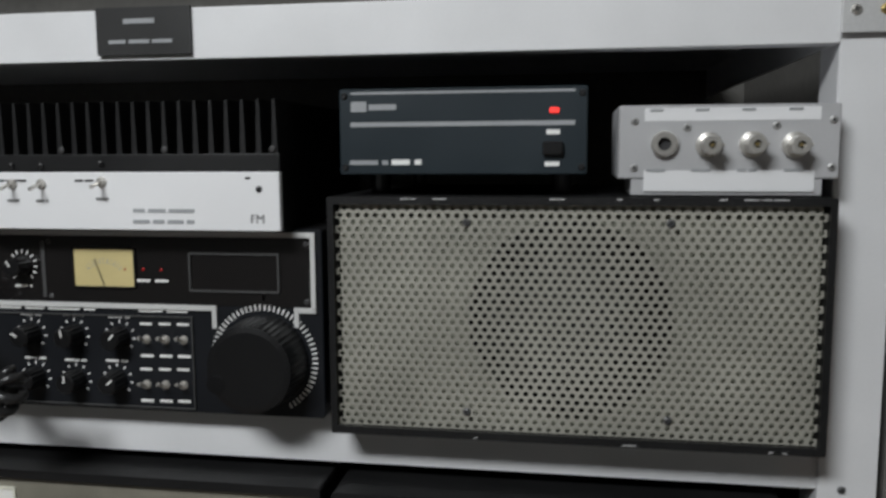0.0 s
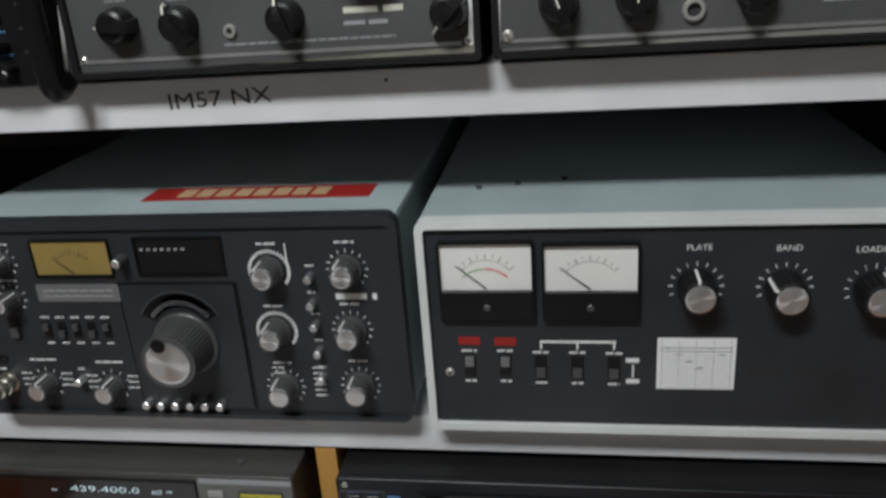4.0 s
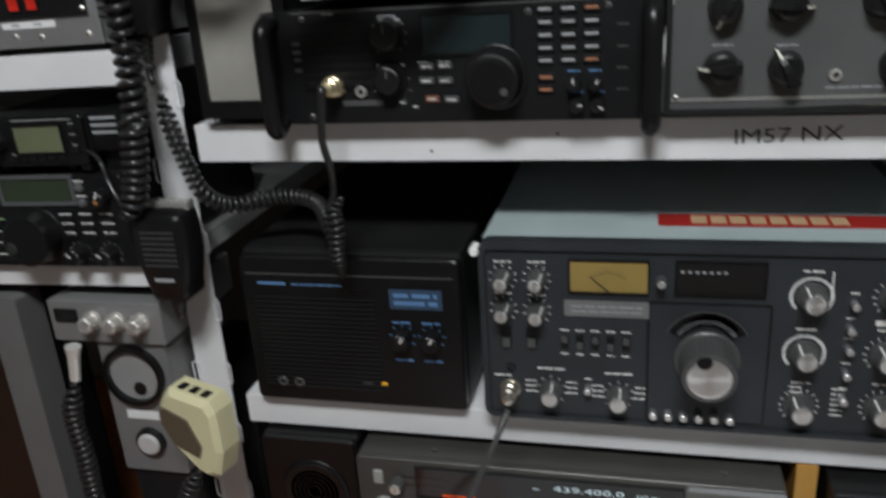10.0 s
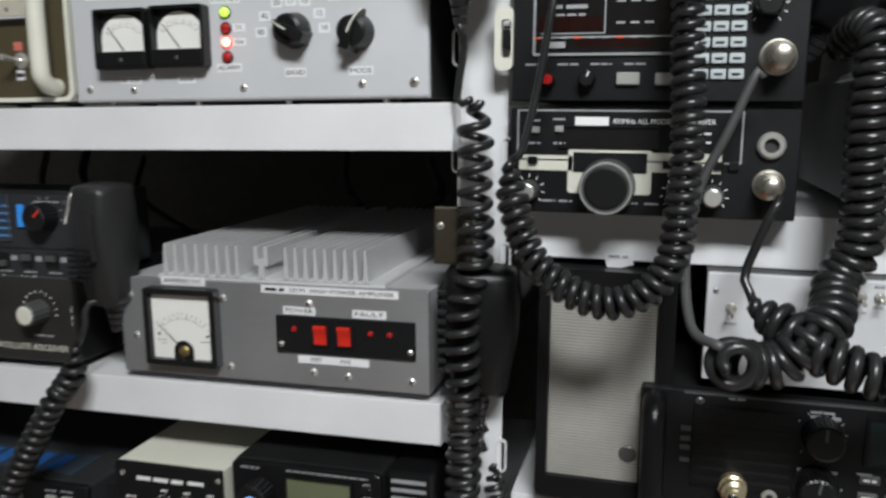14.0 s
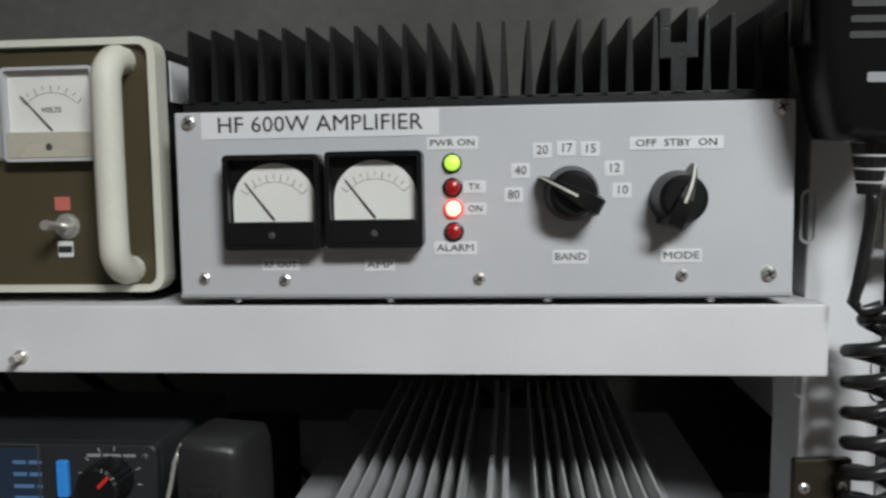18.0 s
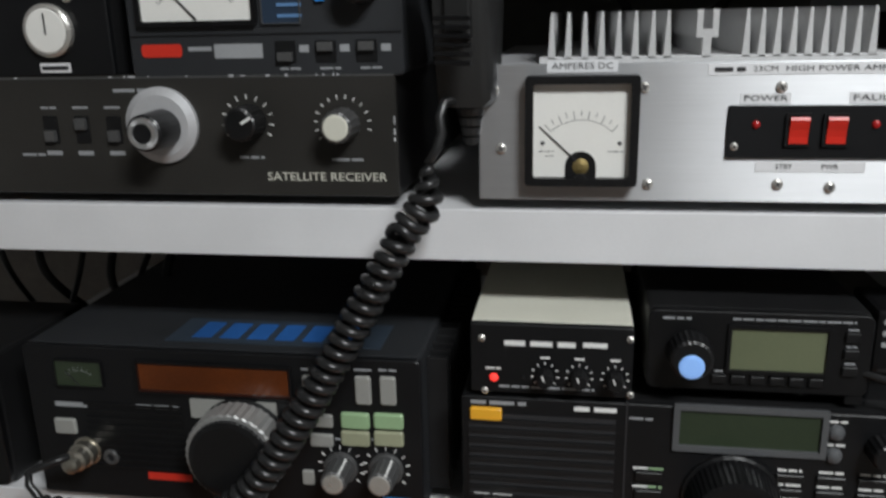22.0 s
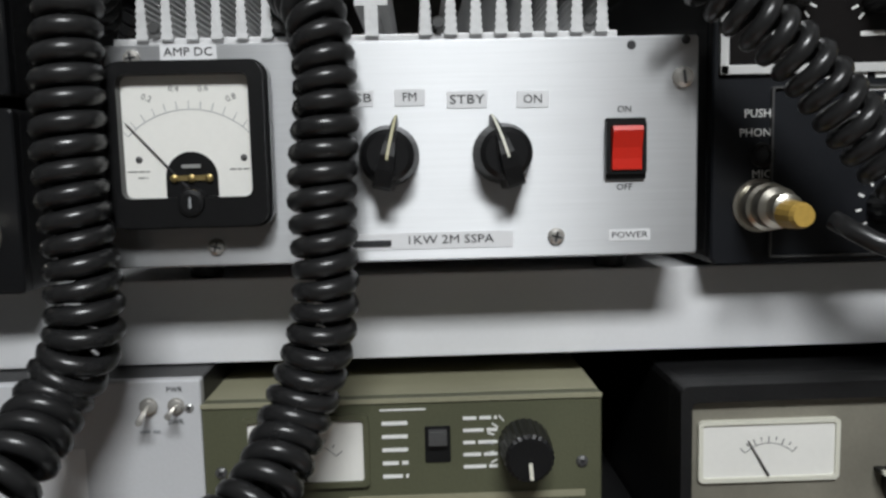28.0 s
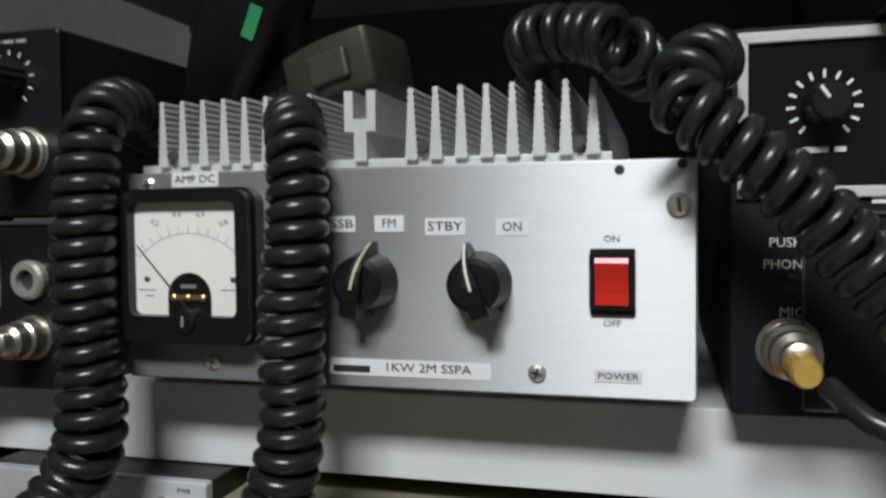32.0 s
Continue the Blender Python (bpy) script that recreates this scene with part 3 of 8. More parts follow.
def cord(name, pts, r, m, parent=None, label="", category="cable"):
    """A plain cable through world points (metres, r in millimetres)."""
    me = tube_mesh(spline(pts, 0.006), r * MM)
    me.materials.append(m)
    ob = new(name, me)
    if parent:
        ob.parent, ob.matrix_parent_inverse = parent, parent.matrix_basis.inverted()
        return ob
    return tagged(ob, label, category)


def coil(name, pts, R, r, pitch, m, parent=None, label="", category="coiled cable", fade=0.02):
    """A helical cord round a line through world points; R, r and pitch in millimetres."""
    line = spline(pts, 0.0005)
    far = np.r_[0, np.cumsum(np.linalg.norm(np.diff(line, axis=0), axis=1))]
    p0, p1 = pitch if isinstance(pitch, tuple) else (pitch, pitch)
    n = int(far[-1] / (min(p0, p1) * MM) * 20)
    at = np.linspace(0, far[-1], n)
    mid = np.stack([np.interp(at, far, line[:, k]) for k in range(3)], 1)
    _, s, o = frames_along(mid)
    a = np.r_[0, np.cumsum(np.diff(at) / (np.interp(at[1:], (0, far[-1]), (p0, p1)) * MM))] * 2 * np.pi
    wide = np.interp(at, (0, far[-1]), R if isinstance(R, tuple) else (R, R))
    rad = wide * MM * np.clip(np.minimum(at, far[-1] - at) / fade + 0.15, 0, 1) * (1 + 0.04 * np.sin(at * 90))
    me = tube_mesh(mid + rad[:, None] * (np.cos(a)[:, None] * s + np.sin(a)[:, None] * o), r * MM, 9)
    me.materials.append(m)
    ob = new(name, me)
    if parent:
        ob.parent, ob.matrix_parent_inverse = parent, parent.matrix_basis.inverted()
        return ob
    return tagged(ob, label, category)


def unit(name, label, category, x0, z0, w, h, depth, y=0.487, case=None, panel=None, tilt=0.0, t=4.0, rad=2.0, over=0.0, feet=0.0, sink=0.0, cname="case"):
    """A boxed piece of equipment: case, front panel, feet. Its own zero is the front panel's lower left corner."""
    d = thing(name, label, category, x0, y, z0, 0, tilt, 0)
    part(cname, block(-over, w + over, t - sink, depth, -over, h + over, min(rad, 3.0)), case or BLACK, d)
    part("front_panel", prism(bmesh.new(), rrect(w / 2, h / 2, w, h, rad), 0, t + (0.4 if not sink else 0.0), 0.6), panel or PANELB, d)
    if feet:
        for fx in (w * 0.1, w * 0.9):
            for fy in (42, depth - 25):
                part("foot", lathe_z(fx, fy, -over - feet, -over, 7), RUBBER, d)
    return d


def lathe_z(u, y, z0, z1, r, n=14):
    bm = bmesh.new()
    a = [[bm.verts.new(Vector((u + r * k * math.cos(2 * math.pi * i / n), y + r * k * math.sin(2 * math.pi * i / n), z)) * MM) for i in range(n)] for k, z in ((0.85, z0), (1, z1))]
    for i in range(n):
        bm.faces.new((a[0][i], a[0][(i + 1) % n], a[1][(i + 1) % n], a[1][i]))
    bm.faces.new(a[0][::-1]), bm.faces.new(a[1])
    bmesh.ops.recalc_face_normals(bm, faces=bm.faces)
    return bm

# ---- the room ----
def slab(name, x0, x1, y0, y1, z0, z1, m, label, b=0.0, category="", kind="structure", parent=None):
    ob = new(name, bpy.data.meshes.new(name))
    bm = block(x0 * 1000, x1 * 1000, y0 * 1000, y1 * 1000, z0 * 1000, z1 * 1000, b)
    bm.to_mesh(ob.data)
    bm.free()
    ob.data.materials.append(m)
    ob.parent = parent
    return tagged(ob, label, category or name.split("_")[0], "", kind)


slab("floor", -2.6, 1.5, -2.2, 1.0, -0.1, 0.0, FLOORT, "beige tiled floor of a small radio room")
slab("ceiling", -2.6, 1.5, -2.2, 1.0, 2.5, 2.6, WALL, "pale painted ceiling over the radio room")
slab("wall_north", -2.6, 1.5, 0.97, 1.07, 0, 2.5, WALL, "painted wall behind the equipment shelves")
slab("wall_south", -2.6, 1.5, -2.3, -2.2, 0, 2.5, WALL, "painted wall facing the equipment shelves")
slab("wall_east", 1.5, 1.6, -2.3, 1.07, 0, 2.5, WALL, "painted side wall")
slab("wall_west", -2.7, -2.6, -2.3, 1.07, 0, 2.5, WALL, "painted side wall")
fixture = thing("ceiling_lamp", "white flush ceiling lamp with a bright diffuser", "lamp", LAMP[0], LAMP[1], 2.5)
part("housing", block(-300, 300, -240, 240, -40, 0, 8), SHELF, fixture)
part("diffuser", block(-280, 280, -220, 220, -46, -40, 2), DIFF, fixture, "glowing opal diffuser")

# ---- shelving: two bays of white folded steel ----
LEFT_TILT = -1.0
LS = 0.0175


HOOK = 1000 * ((-0.776, 0.505, 1.595))[2]


def post(name, x, y0, label, slots=True):
    """An angle upright with a row of hooked slots."""
    d = thing(name, label, "shelf post", x, y0, 0.0)
    part("flange", block(0, 32, 0, 2, 792, 2000, 0.6), SHELF, d)
    part("web", block(0, 2, 2, 36, 792, 2000, 0.6), SHELF, d)
    part("foot", block(-2, 34, -3, 38, 782, 806, 2), RUBBER, d, "black plastic foot")
    for k in range(17 if slots else 0):
        z = 850 + (HOOK - 850) % 66 + 66 * k
        for u in (0, 32):
            part("hook_loop", frame_ring(bmesh.new(), rrect(u, z, 7.4, 23, 3.4), rrect(u, z, 5.0, 20.6, 2.3), -1.2, 0.3), SHELF, d)
    return d


def shelf(name, x0, x1, z, lip, label, ry=0.0, depth=0.44, y=0.505):
    """A folded steel shelf: deck, front lip with a returned edge, back and end lips. z is the lip's upper edge."""
    d = thing(name, label, "shelf", x0, y, z, 0, ry, 0)
    w = (x1 - x0) * 1000
    part("deck", block(0, w, 2, depth * 1000, -2.5, -0.5, 0), SHELF, d)
    part("front_lip", block(0, w, 0, 2.0, -lip, 0, 0.7), SHELF, d)
    part("return_edge", block(2, w - 2, 2.0, 14, -lip, -lip + 1.5, 0), SHELF, d)
    part("end_lip", block(0, 2, 2, depth * 1000, -lip, -2.5, 0), SHELF, d)
    part("end_lip", block(w - 2, w, 2, depth * 1000, -lip, -2.5, 0), SHELF, d)
    return d


post("shelf_post", 0.173, 0.506, "white folded steel upright at the shelf end", False)
post("shelf_post", -0.8085, 0.500, "white slotted steel upright between the two shelf bays")
post("shelf_post", -1.52, 0.506, "white slotted steel upright of the further shelf bay")
top_shelf = shelf("shelf", -0.772, 0.173, 1.7505, 31, "white enamelled steel top shelf with a name plate")
shelf_4 = shelf("shelf", -0.772, 0.173, 1.4965, 31.5, "white enamelled steel shelf under transceivers and amplifiers", y=0.509)
shelf_3 = shelf("shelf", -0.770, 0.173, 1.3035, 32, "white steel shelf with a handwritten locator on its lip", y=0.5045)
shelf_2 = shelf("shelf", -0.764, 0.173, 1.0435, 30, "white steel shelf under a grey transceiver and amplifier", y=0.504)
shelf_1 = shelf("shelf", -0.762, 0.20, 0.857, 30, "low white steel shelf above the desk", y=0.503)
left_top = shelf("shelf", -1.50, -0.8065, 1.5492, 29, "white steel shelf under a power supply and amplifier", LEFT_TILT, 0.46, 0.478)
left_mid = shelf("shelf", -1.50, -0.8120, 1.3590, 28, "white steel shelf under a satellite receiver", LEFT_TILT, 0.46, 0.476)
left_low = shelf("shelf", -1.50, -0.8080, 1.1750, 19, "white steel shelf under two short-wave transceivers", LEFT_TILT, 0.46, 0.470)
br = thing("corner_bracket", "small plated steel corner bracket with brass screws", "bracket", 0.172, 0.5035, 1.7245)
part("plate", block(0, 40, -2, 0, 0, 40, 0.5), ALUF, br)
for u in (7, 22):
    screw(br, u, 12, 3.0, BRASS if u > 10 else CHROME, 20, -2)
screw(br, 14, -258, 2.4, KGREY, 20, 2.4)
# Added dark boards that hide the pale wall and stand for deep shade.
slab("back_board", -2.4, 0.25, 0.945, 0.955, 0.0, 2.1, BACK, "dark board added behind the shelves to stand for deep shade")
# Out of view; added to keep light off the shelf backs.
slab("shelf_roof", -2.4, 0.25, 0.56, 0.945, 2.0, 2.01, BACK, "unseen dark board added over the shelves to shade their backs")
slab("shelf_side", 0.21, 0.222, 0.51, 0.945, 0.75, 2.1, BACK, "dark end panel added in place of shade at the shelf end")

# ---- the desk ----
desk = thing("desk", "red-brown veneered desk under the shelves", "desk", -0.65, 0.45, 0.0)
part("desktop", block(-950, 1100, -480, 480, 752, 782, 3), DESK, desk)
for sx in (-920, 1040):
    part("side_panel", block(sx, sx + 25, -440, 440, 0, 752, 1), DESK, desk)

# ---- shared builders of equipment ----
def fins(d, us, v0, v1, y0, y1, m, foot=2.2, tip=0.9, name="fin", teeth=0):
    """Tapered cooling fins, each a part, standing on the case from v0 to v1."""
    for u in us:
        bm = bmesh.new()
        side = [(foot / 2, v0), (tip / 2, v1)]
        if teeth:
            side = [(foot / 2 + (tip - foot) / 2 * j / (2 * teeth) + (0.22 if j % 2 else -0.22), v0 + (v1 - v0) * j / (2 * teeth)) for j in range(2 * teeth + 1)]
        prism(bm, [(u + x, z) for x, z in side] + [(u - x, z) for x, z in reversed(side)], y0, y1)
        part(name, bm, m, d)


def forked_boss(d, u, v0, v1, y0, y1, m, w=10):
    """The screw channel between two groups of fins."""
    bm = bmesh.new()
    h = v1 - v0
    cuboid(bm, u - w * 0.2, u + w * 0.2, y0, y1, v0, v0 + h * 0.42)
    cuboid(bm, u - w * 0.5, u + w * 0.5, y0, y1, v0 + h * 0.42, v0 + h * 0.60)
    for s in (-1, 1):
        cuboid(bm, u + s * w * 0.36 - w * 0.14, u + s * w * 0.36 + w * 0.14, y0, y1, v0 + h * 0.60, v1)
    part("screw_channel", bm, m, d)


def perforated(d, u, v, w, h, nx, nz, hole, m, y=0.0, name="grille"):
    """A steel sheet with staggered round holes."""
    bm = bmesh.new()
    cw, ch = w / nx, h / nz
    for j in range(nz):
        off = 0.5 * (j % 2)
        for i in range(nx - (j % 2)):
            cx, cz = u - w / 2 + (i + 0.5 + off) * cw, v - h / 2 + (j + 0.5) * ch
            rim, ins, deep = [], [], []
            for k in range(8):
                a = math.pi * k / 4
                sx, sz = math.cos(a), math.sin(a)
                q = max(abs(sx), abs(sz))
                rim.append(bm.verts.new(Vector((cx + sx / q * cw / 2, y, cz + sz / q * ch / 2)) * MM))
                ins.append(bm.verts.new(Vector((cx + sx * hole, y, cz + sz * hole)) * MM))
                deep.append(bm.verts.new(Vector((cx + sx * hole, y + 1.2, cz + sz * hole)) * MM))
            for k in range(8):
                n = (k + 1) % 8
                bm.faces.new((rim[k], rim[n], ins[n], ins[k]))
                bm.faces.new((ins[k], ins[n], deep[n], deep[k]))
    return part(name, bm, m, d, "perforated steel sheet")


def coax(d, u, v, r, dep=12):
    """A bayonet socket with its lugs and pin."""
    ob = smooth(part("coaxial_socket", lathe(bmesh.new(), u, v, [(r * 0.30, -dep * 0.5), (r * 0.30, -dep), (r * 0.66, -dep), (r * 0.72, -dep + 0.6), (r * 0.72, -3), (r, -2.4), (r, 0)], 20), CHROME, d))
    part("centre_pin", lathe(bmesh.new(), u, v, [(r * 0.14, -dep * 0.9), (r * 0.14, -dep * 0.4)], 8), BRASS, ob)
    part("bayonet_lug", block(u - r * 0.95, u + r * 0.95, -dep + 3, -dep + 5, v - 0.8, v + 0.8, 0.2), CHROME, ob)
    return ob


# ---- right bay, upper shelf ----
spk = thing("loudspeaker", "large black loudspeaker with a perforated grey steel grille", "loudspeaker", -0.111, 0.482, 1.4945)
part("case", block(0, 280, 14, 190, 0, 142, 1.5), BLACK, spk)
part("rim", frame_ring(bmesh.new(), rrect(140, 71, 280, 142, 1.5), rrect(140, 71, 272.5, 133, 1), -1, 15), BLACK, spk, "scuffed black painted rim")
part("baffle", block(4, 276, 10, 13.9, 4, 138), mat("grey_green_felt", (0.26, 0.26, 0.21), 0.9, var=0.2), spk)
part("cone", lathe(bmesh.new(), 140, 71, [(20, 9.4), (56, 7), (58, 7.4), (58, 9.9)], 40), mat("paper_cone", (0.045, 0.045, 0.042), 0.8), spk, "dark loudspeaker cone")
perforated(spk, 140, 71, 272, 132.5, 51, 32, 1.60, GRILLE, 3.0)
for q in ((81.5, 127), (195, 127.5), (81.5, 15.5), (196, 15.5)):
    screw(spk, q[0], q[1], 2.6, KGREY, 20, 3.0)
rng = random.Random(4)
for k in range(16):
    u, top = rng.uniform(4, 276), rng.random() < 0.6
    plate(spk, u, 140.8 if top else 1.2, rng.uniform(2, 9), 0.6, ALUF, 0.15, 0.2, -1, "paint_chip")

ps = unit("power_supply", "slim black power supply with a lit red lamp on the loudspeaker", "power supply", -0.104, 1.649, 142, 49, 200, 0.487, BLACK, mat("blue_black_panel", (0.012, 0.020, 0.026), 0.35, var=0.15, bump=0.05), feet=12.5, rad=1.5)
plate(ps, 71, 46.5, 128, 1.4, GREYINK, 0.3, 0.3, name="trim_line")
plate(ps, 70.9, 28.7, 128.3, 2.6, GREYINK, 0.4, 0.3, name="silver_stripe")
plate(ps, 11.6, 38.9, 9.2, 5.8, GREYINK, 0.3, 0.3, name="maker_mark")
bars(ps, 25.6, 38.5, 16.1, 4.5, GREYINK)
bars(ps, 17.3, 6.9, 22.8, 3.6, GREYINK)
bars(ps, 39.5, 7.1, 17.4, 4.2, WHITE)
button(ps, 123.7, 35.6, 5.3, 3.1, RLED, 1.0, name="indicator_lamp", label="lit red lamp")
bars(ps, 123.1, 23.7, 7.6, 3.8, WHITE)
bars(ps, 122.6, 5.9, 8.2, 3.5, WHITE)
button(ps, 123.0, 14.6, 11.4, 7.6, KBLACK, 3.5, name="power_button")
for q in ((3.2, 45), (139, 45), (3.2, 4), (139, 4)):
    screw(ps, q[0], q[1], 2.0, KBLACK)

jb = unit("coaxial_switch_box", "grey metal box with four coaxial sockets and label tapes", "switch box", 0.055, 1.6465, 115, 40, 80, 0.487, LGREY, ALUP, rad=1)
part("bracket", block(7, 107, 1, 60, -9, 0, 0.5), ALUP, jb)
tape(jb, 59.2, 34.9, 91.1, 7.0)
tape(jb, 58.2, -1.1, 89.0, 11.4, yo=0)
for k in range(4):
    bars(jb, 20 + 24 * k, 37.2, 7, 1.8, GREYINK, yo=-0.25)
    bars(jb, 20 + 24 * k, 4.6, 10, 1.8, GREYINK, yo=-0.25)
jack(jb, 24.3, 19.0, 7.2, CHROME, 0, 0.5, 4)
coax(jb, 47.7, 18.3, 7.0, 14)
coax(jb, 70.4, 18.6, 7.0, 14)
coax(jb, 92.2, 18.1, 7.0, 14)
for u, v in ((36.3, 27.8), (82.5, 28.6), (8.5, 31.4), (8.5, 6.0), (111.1, 31.3), (111.1, 6.2)):
    screw(jb, u, v, 2.2)

fm = unit("fm_amplifier", "black finned amplifier with a white front panel on a transceiver", "amplifier", -0.335, 1.6165, 199, 34.5, 180, 0.472, BLACK, TAPE, rad=1)
part("heat_sink_base", block(0, 199, 1, 178, 34.6, 45, 0.5), BLACK, fm)
fins(fm, [3 + 9.65 * k for k in range(21)], 45, 76, 2, 176, BLACK, 3.4, 1.6)
for k in (0, 6, 13, 20):
    screw(fm, 6 + 9.45 * k, 47.5, 2.0, KGREY, 20, 1)
for u, v in ((29.5, 22.4), (48.8, 22.3), (88.3, 23.6)):
    toggle(fm, u, v + 5, 2.6, -0.3)
    lamp_dot(fm, u, v + 16, 1.9, KBLACK)
    bars(fm, u, v - 5, 8, 2.2, SCALEINK)
bars(fm, 28, 29.5, 22, 1.7, INK)
bars(fm, 77, 29.5, 12, 1.7, INK)
bars(fm, 127.1, 11.8, 38.6, 3.0, GREYINK)
bars(fm, 126.9, 5.3, 38.6, 3.1, GREYINK)
words(fm, 185.3, 7.0, "FM", 5.2, INK)
lamp_dot(fm, 186.5, 24.5, 2.0, KBLACK)
bars(fm, 180, 31, 3, 1.6, INK)

ic2 = unit("vhf_transceiver", "black transceiver with a white trim line and large tuning knob", "transceiver", -0.374, 1.4990, 256, 117, 240, 0.492, BLACK, CHAR, rad=2.5, feet=2.6)
TRIM = mat("white_trim", (0.55, 0.55, 0.54), 0.35, var=0.04, bump=0)
bm = bmesh.new()
for x0, x1, z0, z1 in ((2, 252, 112, 115.2), (249, 252, 68, 112), (2, 188, 66, 69.2), (185, 188, 55, 66), (240, 252, 66, 69.2), (238, 241, 57, 69.2), (2, 5, 66, 112)):
    cuboid(bm, x0, x1, -1.8, 0, z0, z1, 0.3)
part("trim_line", bm, TRIM, ic2, "raised white trim line")
plate(ic2, 126, 90, 246, 42, WINDOW, 0.3, 0.5, name="upper_panel")
plate(ic2, 72, 90, 2.4, 36, KGREY, 1, 0.3, name="divider")
meter(ic2, 113.8, 91.8, 43.3, 26.2, AMBER, 1.2, BLACKP, -20, 0.0, 1.6, marks=11, ink=GREYINK)
for u, v in ((26.1, 93.0), (57.0, 92.1)):
    knob(ic2, u, v, 6.4, 12, KBLACK, None, -35, name="knob")
    ticks(ic2, u, v, 8.0, 10.4, 13, -140, 140, t=0.8)
    bars(ic2, u, v - 13, 12, 2.2, WHITE)
for k in range(3):
    lamp_dot(ic2, 128 + 12 * k, 91, 1.2, REDL)
    bars(ic2, 128 + 12 * k, 84, 9, 2.2, WHITE)
well(ic2, 200, 90, 56, 22, WINDOW, 1.2, KGREY)
for q in ((246, 108), (246, 73), (76, 108), (76, 73)):
    screw(ic2, q[0], q[1], 1.8, KGREY)
well(ic2, 96, 32, 150, 58, CHAR, 0.7, KGREY, name="control_field")
bars(ic2, 72.5, 65.7, 67.0, 4.5, WHITE)
bars(ic2, 152.0, 65.7, 32.8, 4.4, WHITE)
for u, v, a in ((60.5, 48.0, -60), (90.6, 48.3, -10), (122.0, 47.9, 40), (61.8, 19.4, -60), (90.3, 18.8, 0), (118.8, 19.4, 50)):
    knob(ic2, u, v, 7.0, 14, KBLACK, None, a, name="knob")
    ticks(ic2, u, v, 8.6, 10.6, 9, -130, 130, t=0.9)
    bars(ic2, u, v + 12.5, 15, 2.0, WHITE)
for u, v in ((140.0, 46.4), (152.7, 46.6), (164.9, 46.7), (138.8, 17.2), (151.6, 17.4), (163.9, 17.7)):
    toggle(ic2, u, v, 2.4, 0.4)
    bars(ic2, u, v + 10, 8, 2.2, WHITE)
    bars(ic2, u, v - 10.5, 8.5, 2.4, WHITE)
ku, kv = 217.5, 36.0
ic_knob = knob(ic2, ku, kv, 28.5, 26, KBLACK, None, None, 0, name="tuning_knob")
part("finger_hole", lathe(bmesh.new(), ku - 20, kv - 9, [(4.5, -26.4), (6.0, -26.1)], 16), BLACKP, ic_knob)
ticks(ic2, 217.5, 36.0, 31, 34.6, 56, -140, 150, t=0.9)
plate(ic2, ku + 1, 75, 1.6, 4, WHITE, 0.3, 0.2, name="index_mark")
# socket end of the same set
words(ic2, 16.5, 52.6, "PUSH-", 2.9, WHITE)
words(ic2, 17.0, 46.0, "PHONES", 2.9, WHITE)
jack(ic2, 17.6, 38.4, 4.4, KBLACK, 0, 0.6, 1.5)
words(ic2, 17.6, 31.6, "MIC", 3.0, WHITE)
mu, mv = 16.8, 20.8
plug(ic2, mu, mv, 8.2, 24)
part("boot", lathe(bmesh.new(), mu, mv - 1.5, [(3.4, -34), (4.2, -32), (4.8, -23)], 16), mat("amber_boot", (0.42, 0.27, 0.06), 0.35, var=0.15), ic2, "yellowed cable boot")

sspa = unit("vhf_power_amplifier", "aluminium power amplifier with a meter and red rocker switch", "amplifier", -0.5771, 1.5051, 193.3, 71.8, 240, 0.478, ALUP, ALU, rad=1.2, feet=8.6)
part("heat_sink_base", block(1.9, 168.5, 8, 236, 71.8, 75.0, 0.4), ALUF, sspa)
fins(sspa, [11.9 + 8.1 * k for k in range(8)], 74.2, 97.3, 6, 234, ALUF, 3.8, 1.4, teeth=11)
fins(sspa, [104.4 + 8.36 * k for k in range(8)], 74.2, 97.5, 6, 234, ALUF, 4.2, 1.6, teeth=11)
forked_boss(sspa, 86.7, 74.2, 97.5, 6, 234, ALUF, 11)
for u in (16.0, 56.4, 108.6, 158.7):
    part("rivet", lathe(bmesh.new(), u, 78.0, [(1.6, 4.5), (2.2, 6)], 12), KGREY, sspa)
mt = part("meter", frame_ring(bmesh.new(), rrect(28.4, 39.7, 49.6, 51.4, 5.0, 6), rrect(28.3, 42.3, 40.6, 38.4, 2.6, 6), -10, 0.1), KBLACK, sspa, "black framed ammeter with a white scale")
part("rim_step", frame_ring(bmesh.new(), rrect(28.4, 39.7, 51.4, 53.0, 5.6, 6), rrect(28.4, 39.7, 49.2, 51.0, 5.0, 6), -5.5, 0.05), KBLACK, mt)
part("scale_face", prism(bmesh.new(), rrect(28.3, 42.3, 40.5, 38.3, 2.5), -6.0, 0.1), FACE, mt, "printed scale face")
ticks(mt, 29.0, 24.0, 27.0, 29.6, 13, -46, 46, GREYINK, 0.22, "scale_print", -5.6)
arc(mt, 29.0, 24.0, 27.0, 0.25, -46, 46, GREYINK, -6.1, "scale_arc", 16)
for (u, v), a, q in zip(((16.0, 54.6), (24.6, 57.3), (33.8, 57.2), (42.4, 54.2)), (22, 8, -8, -22), ("0.2", "0.4", "0.6", "0.8")):
    words(mt, u, v, q, 2.0, SCALEINK, -5.9, tilt=a)
part("needle", prism(bmesh.new(), [(28.8, 24.4), (29.4, 24.8), (9.2, 47.1), (9.0, 46.9)], -6.9, -6.6), INK, mt)
for u in (12.6, 45.6):
    part("face_rivet", lathe(bmesh.new(), u, 35.4, [(0.5, -6.7), (1.0, -6.4), (1.1, -6.0)], 12), KGREY, mt)
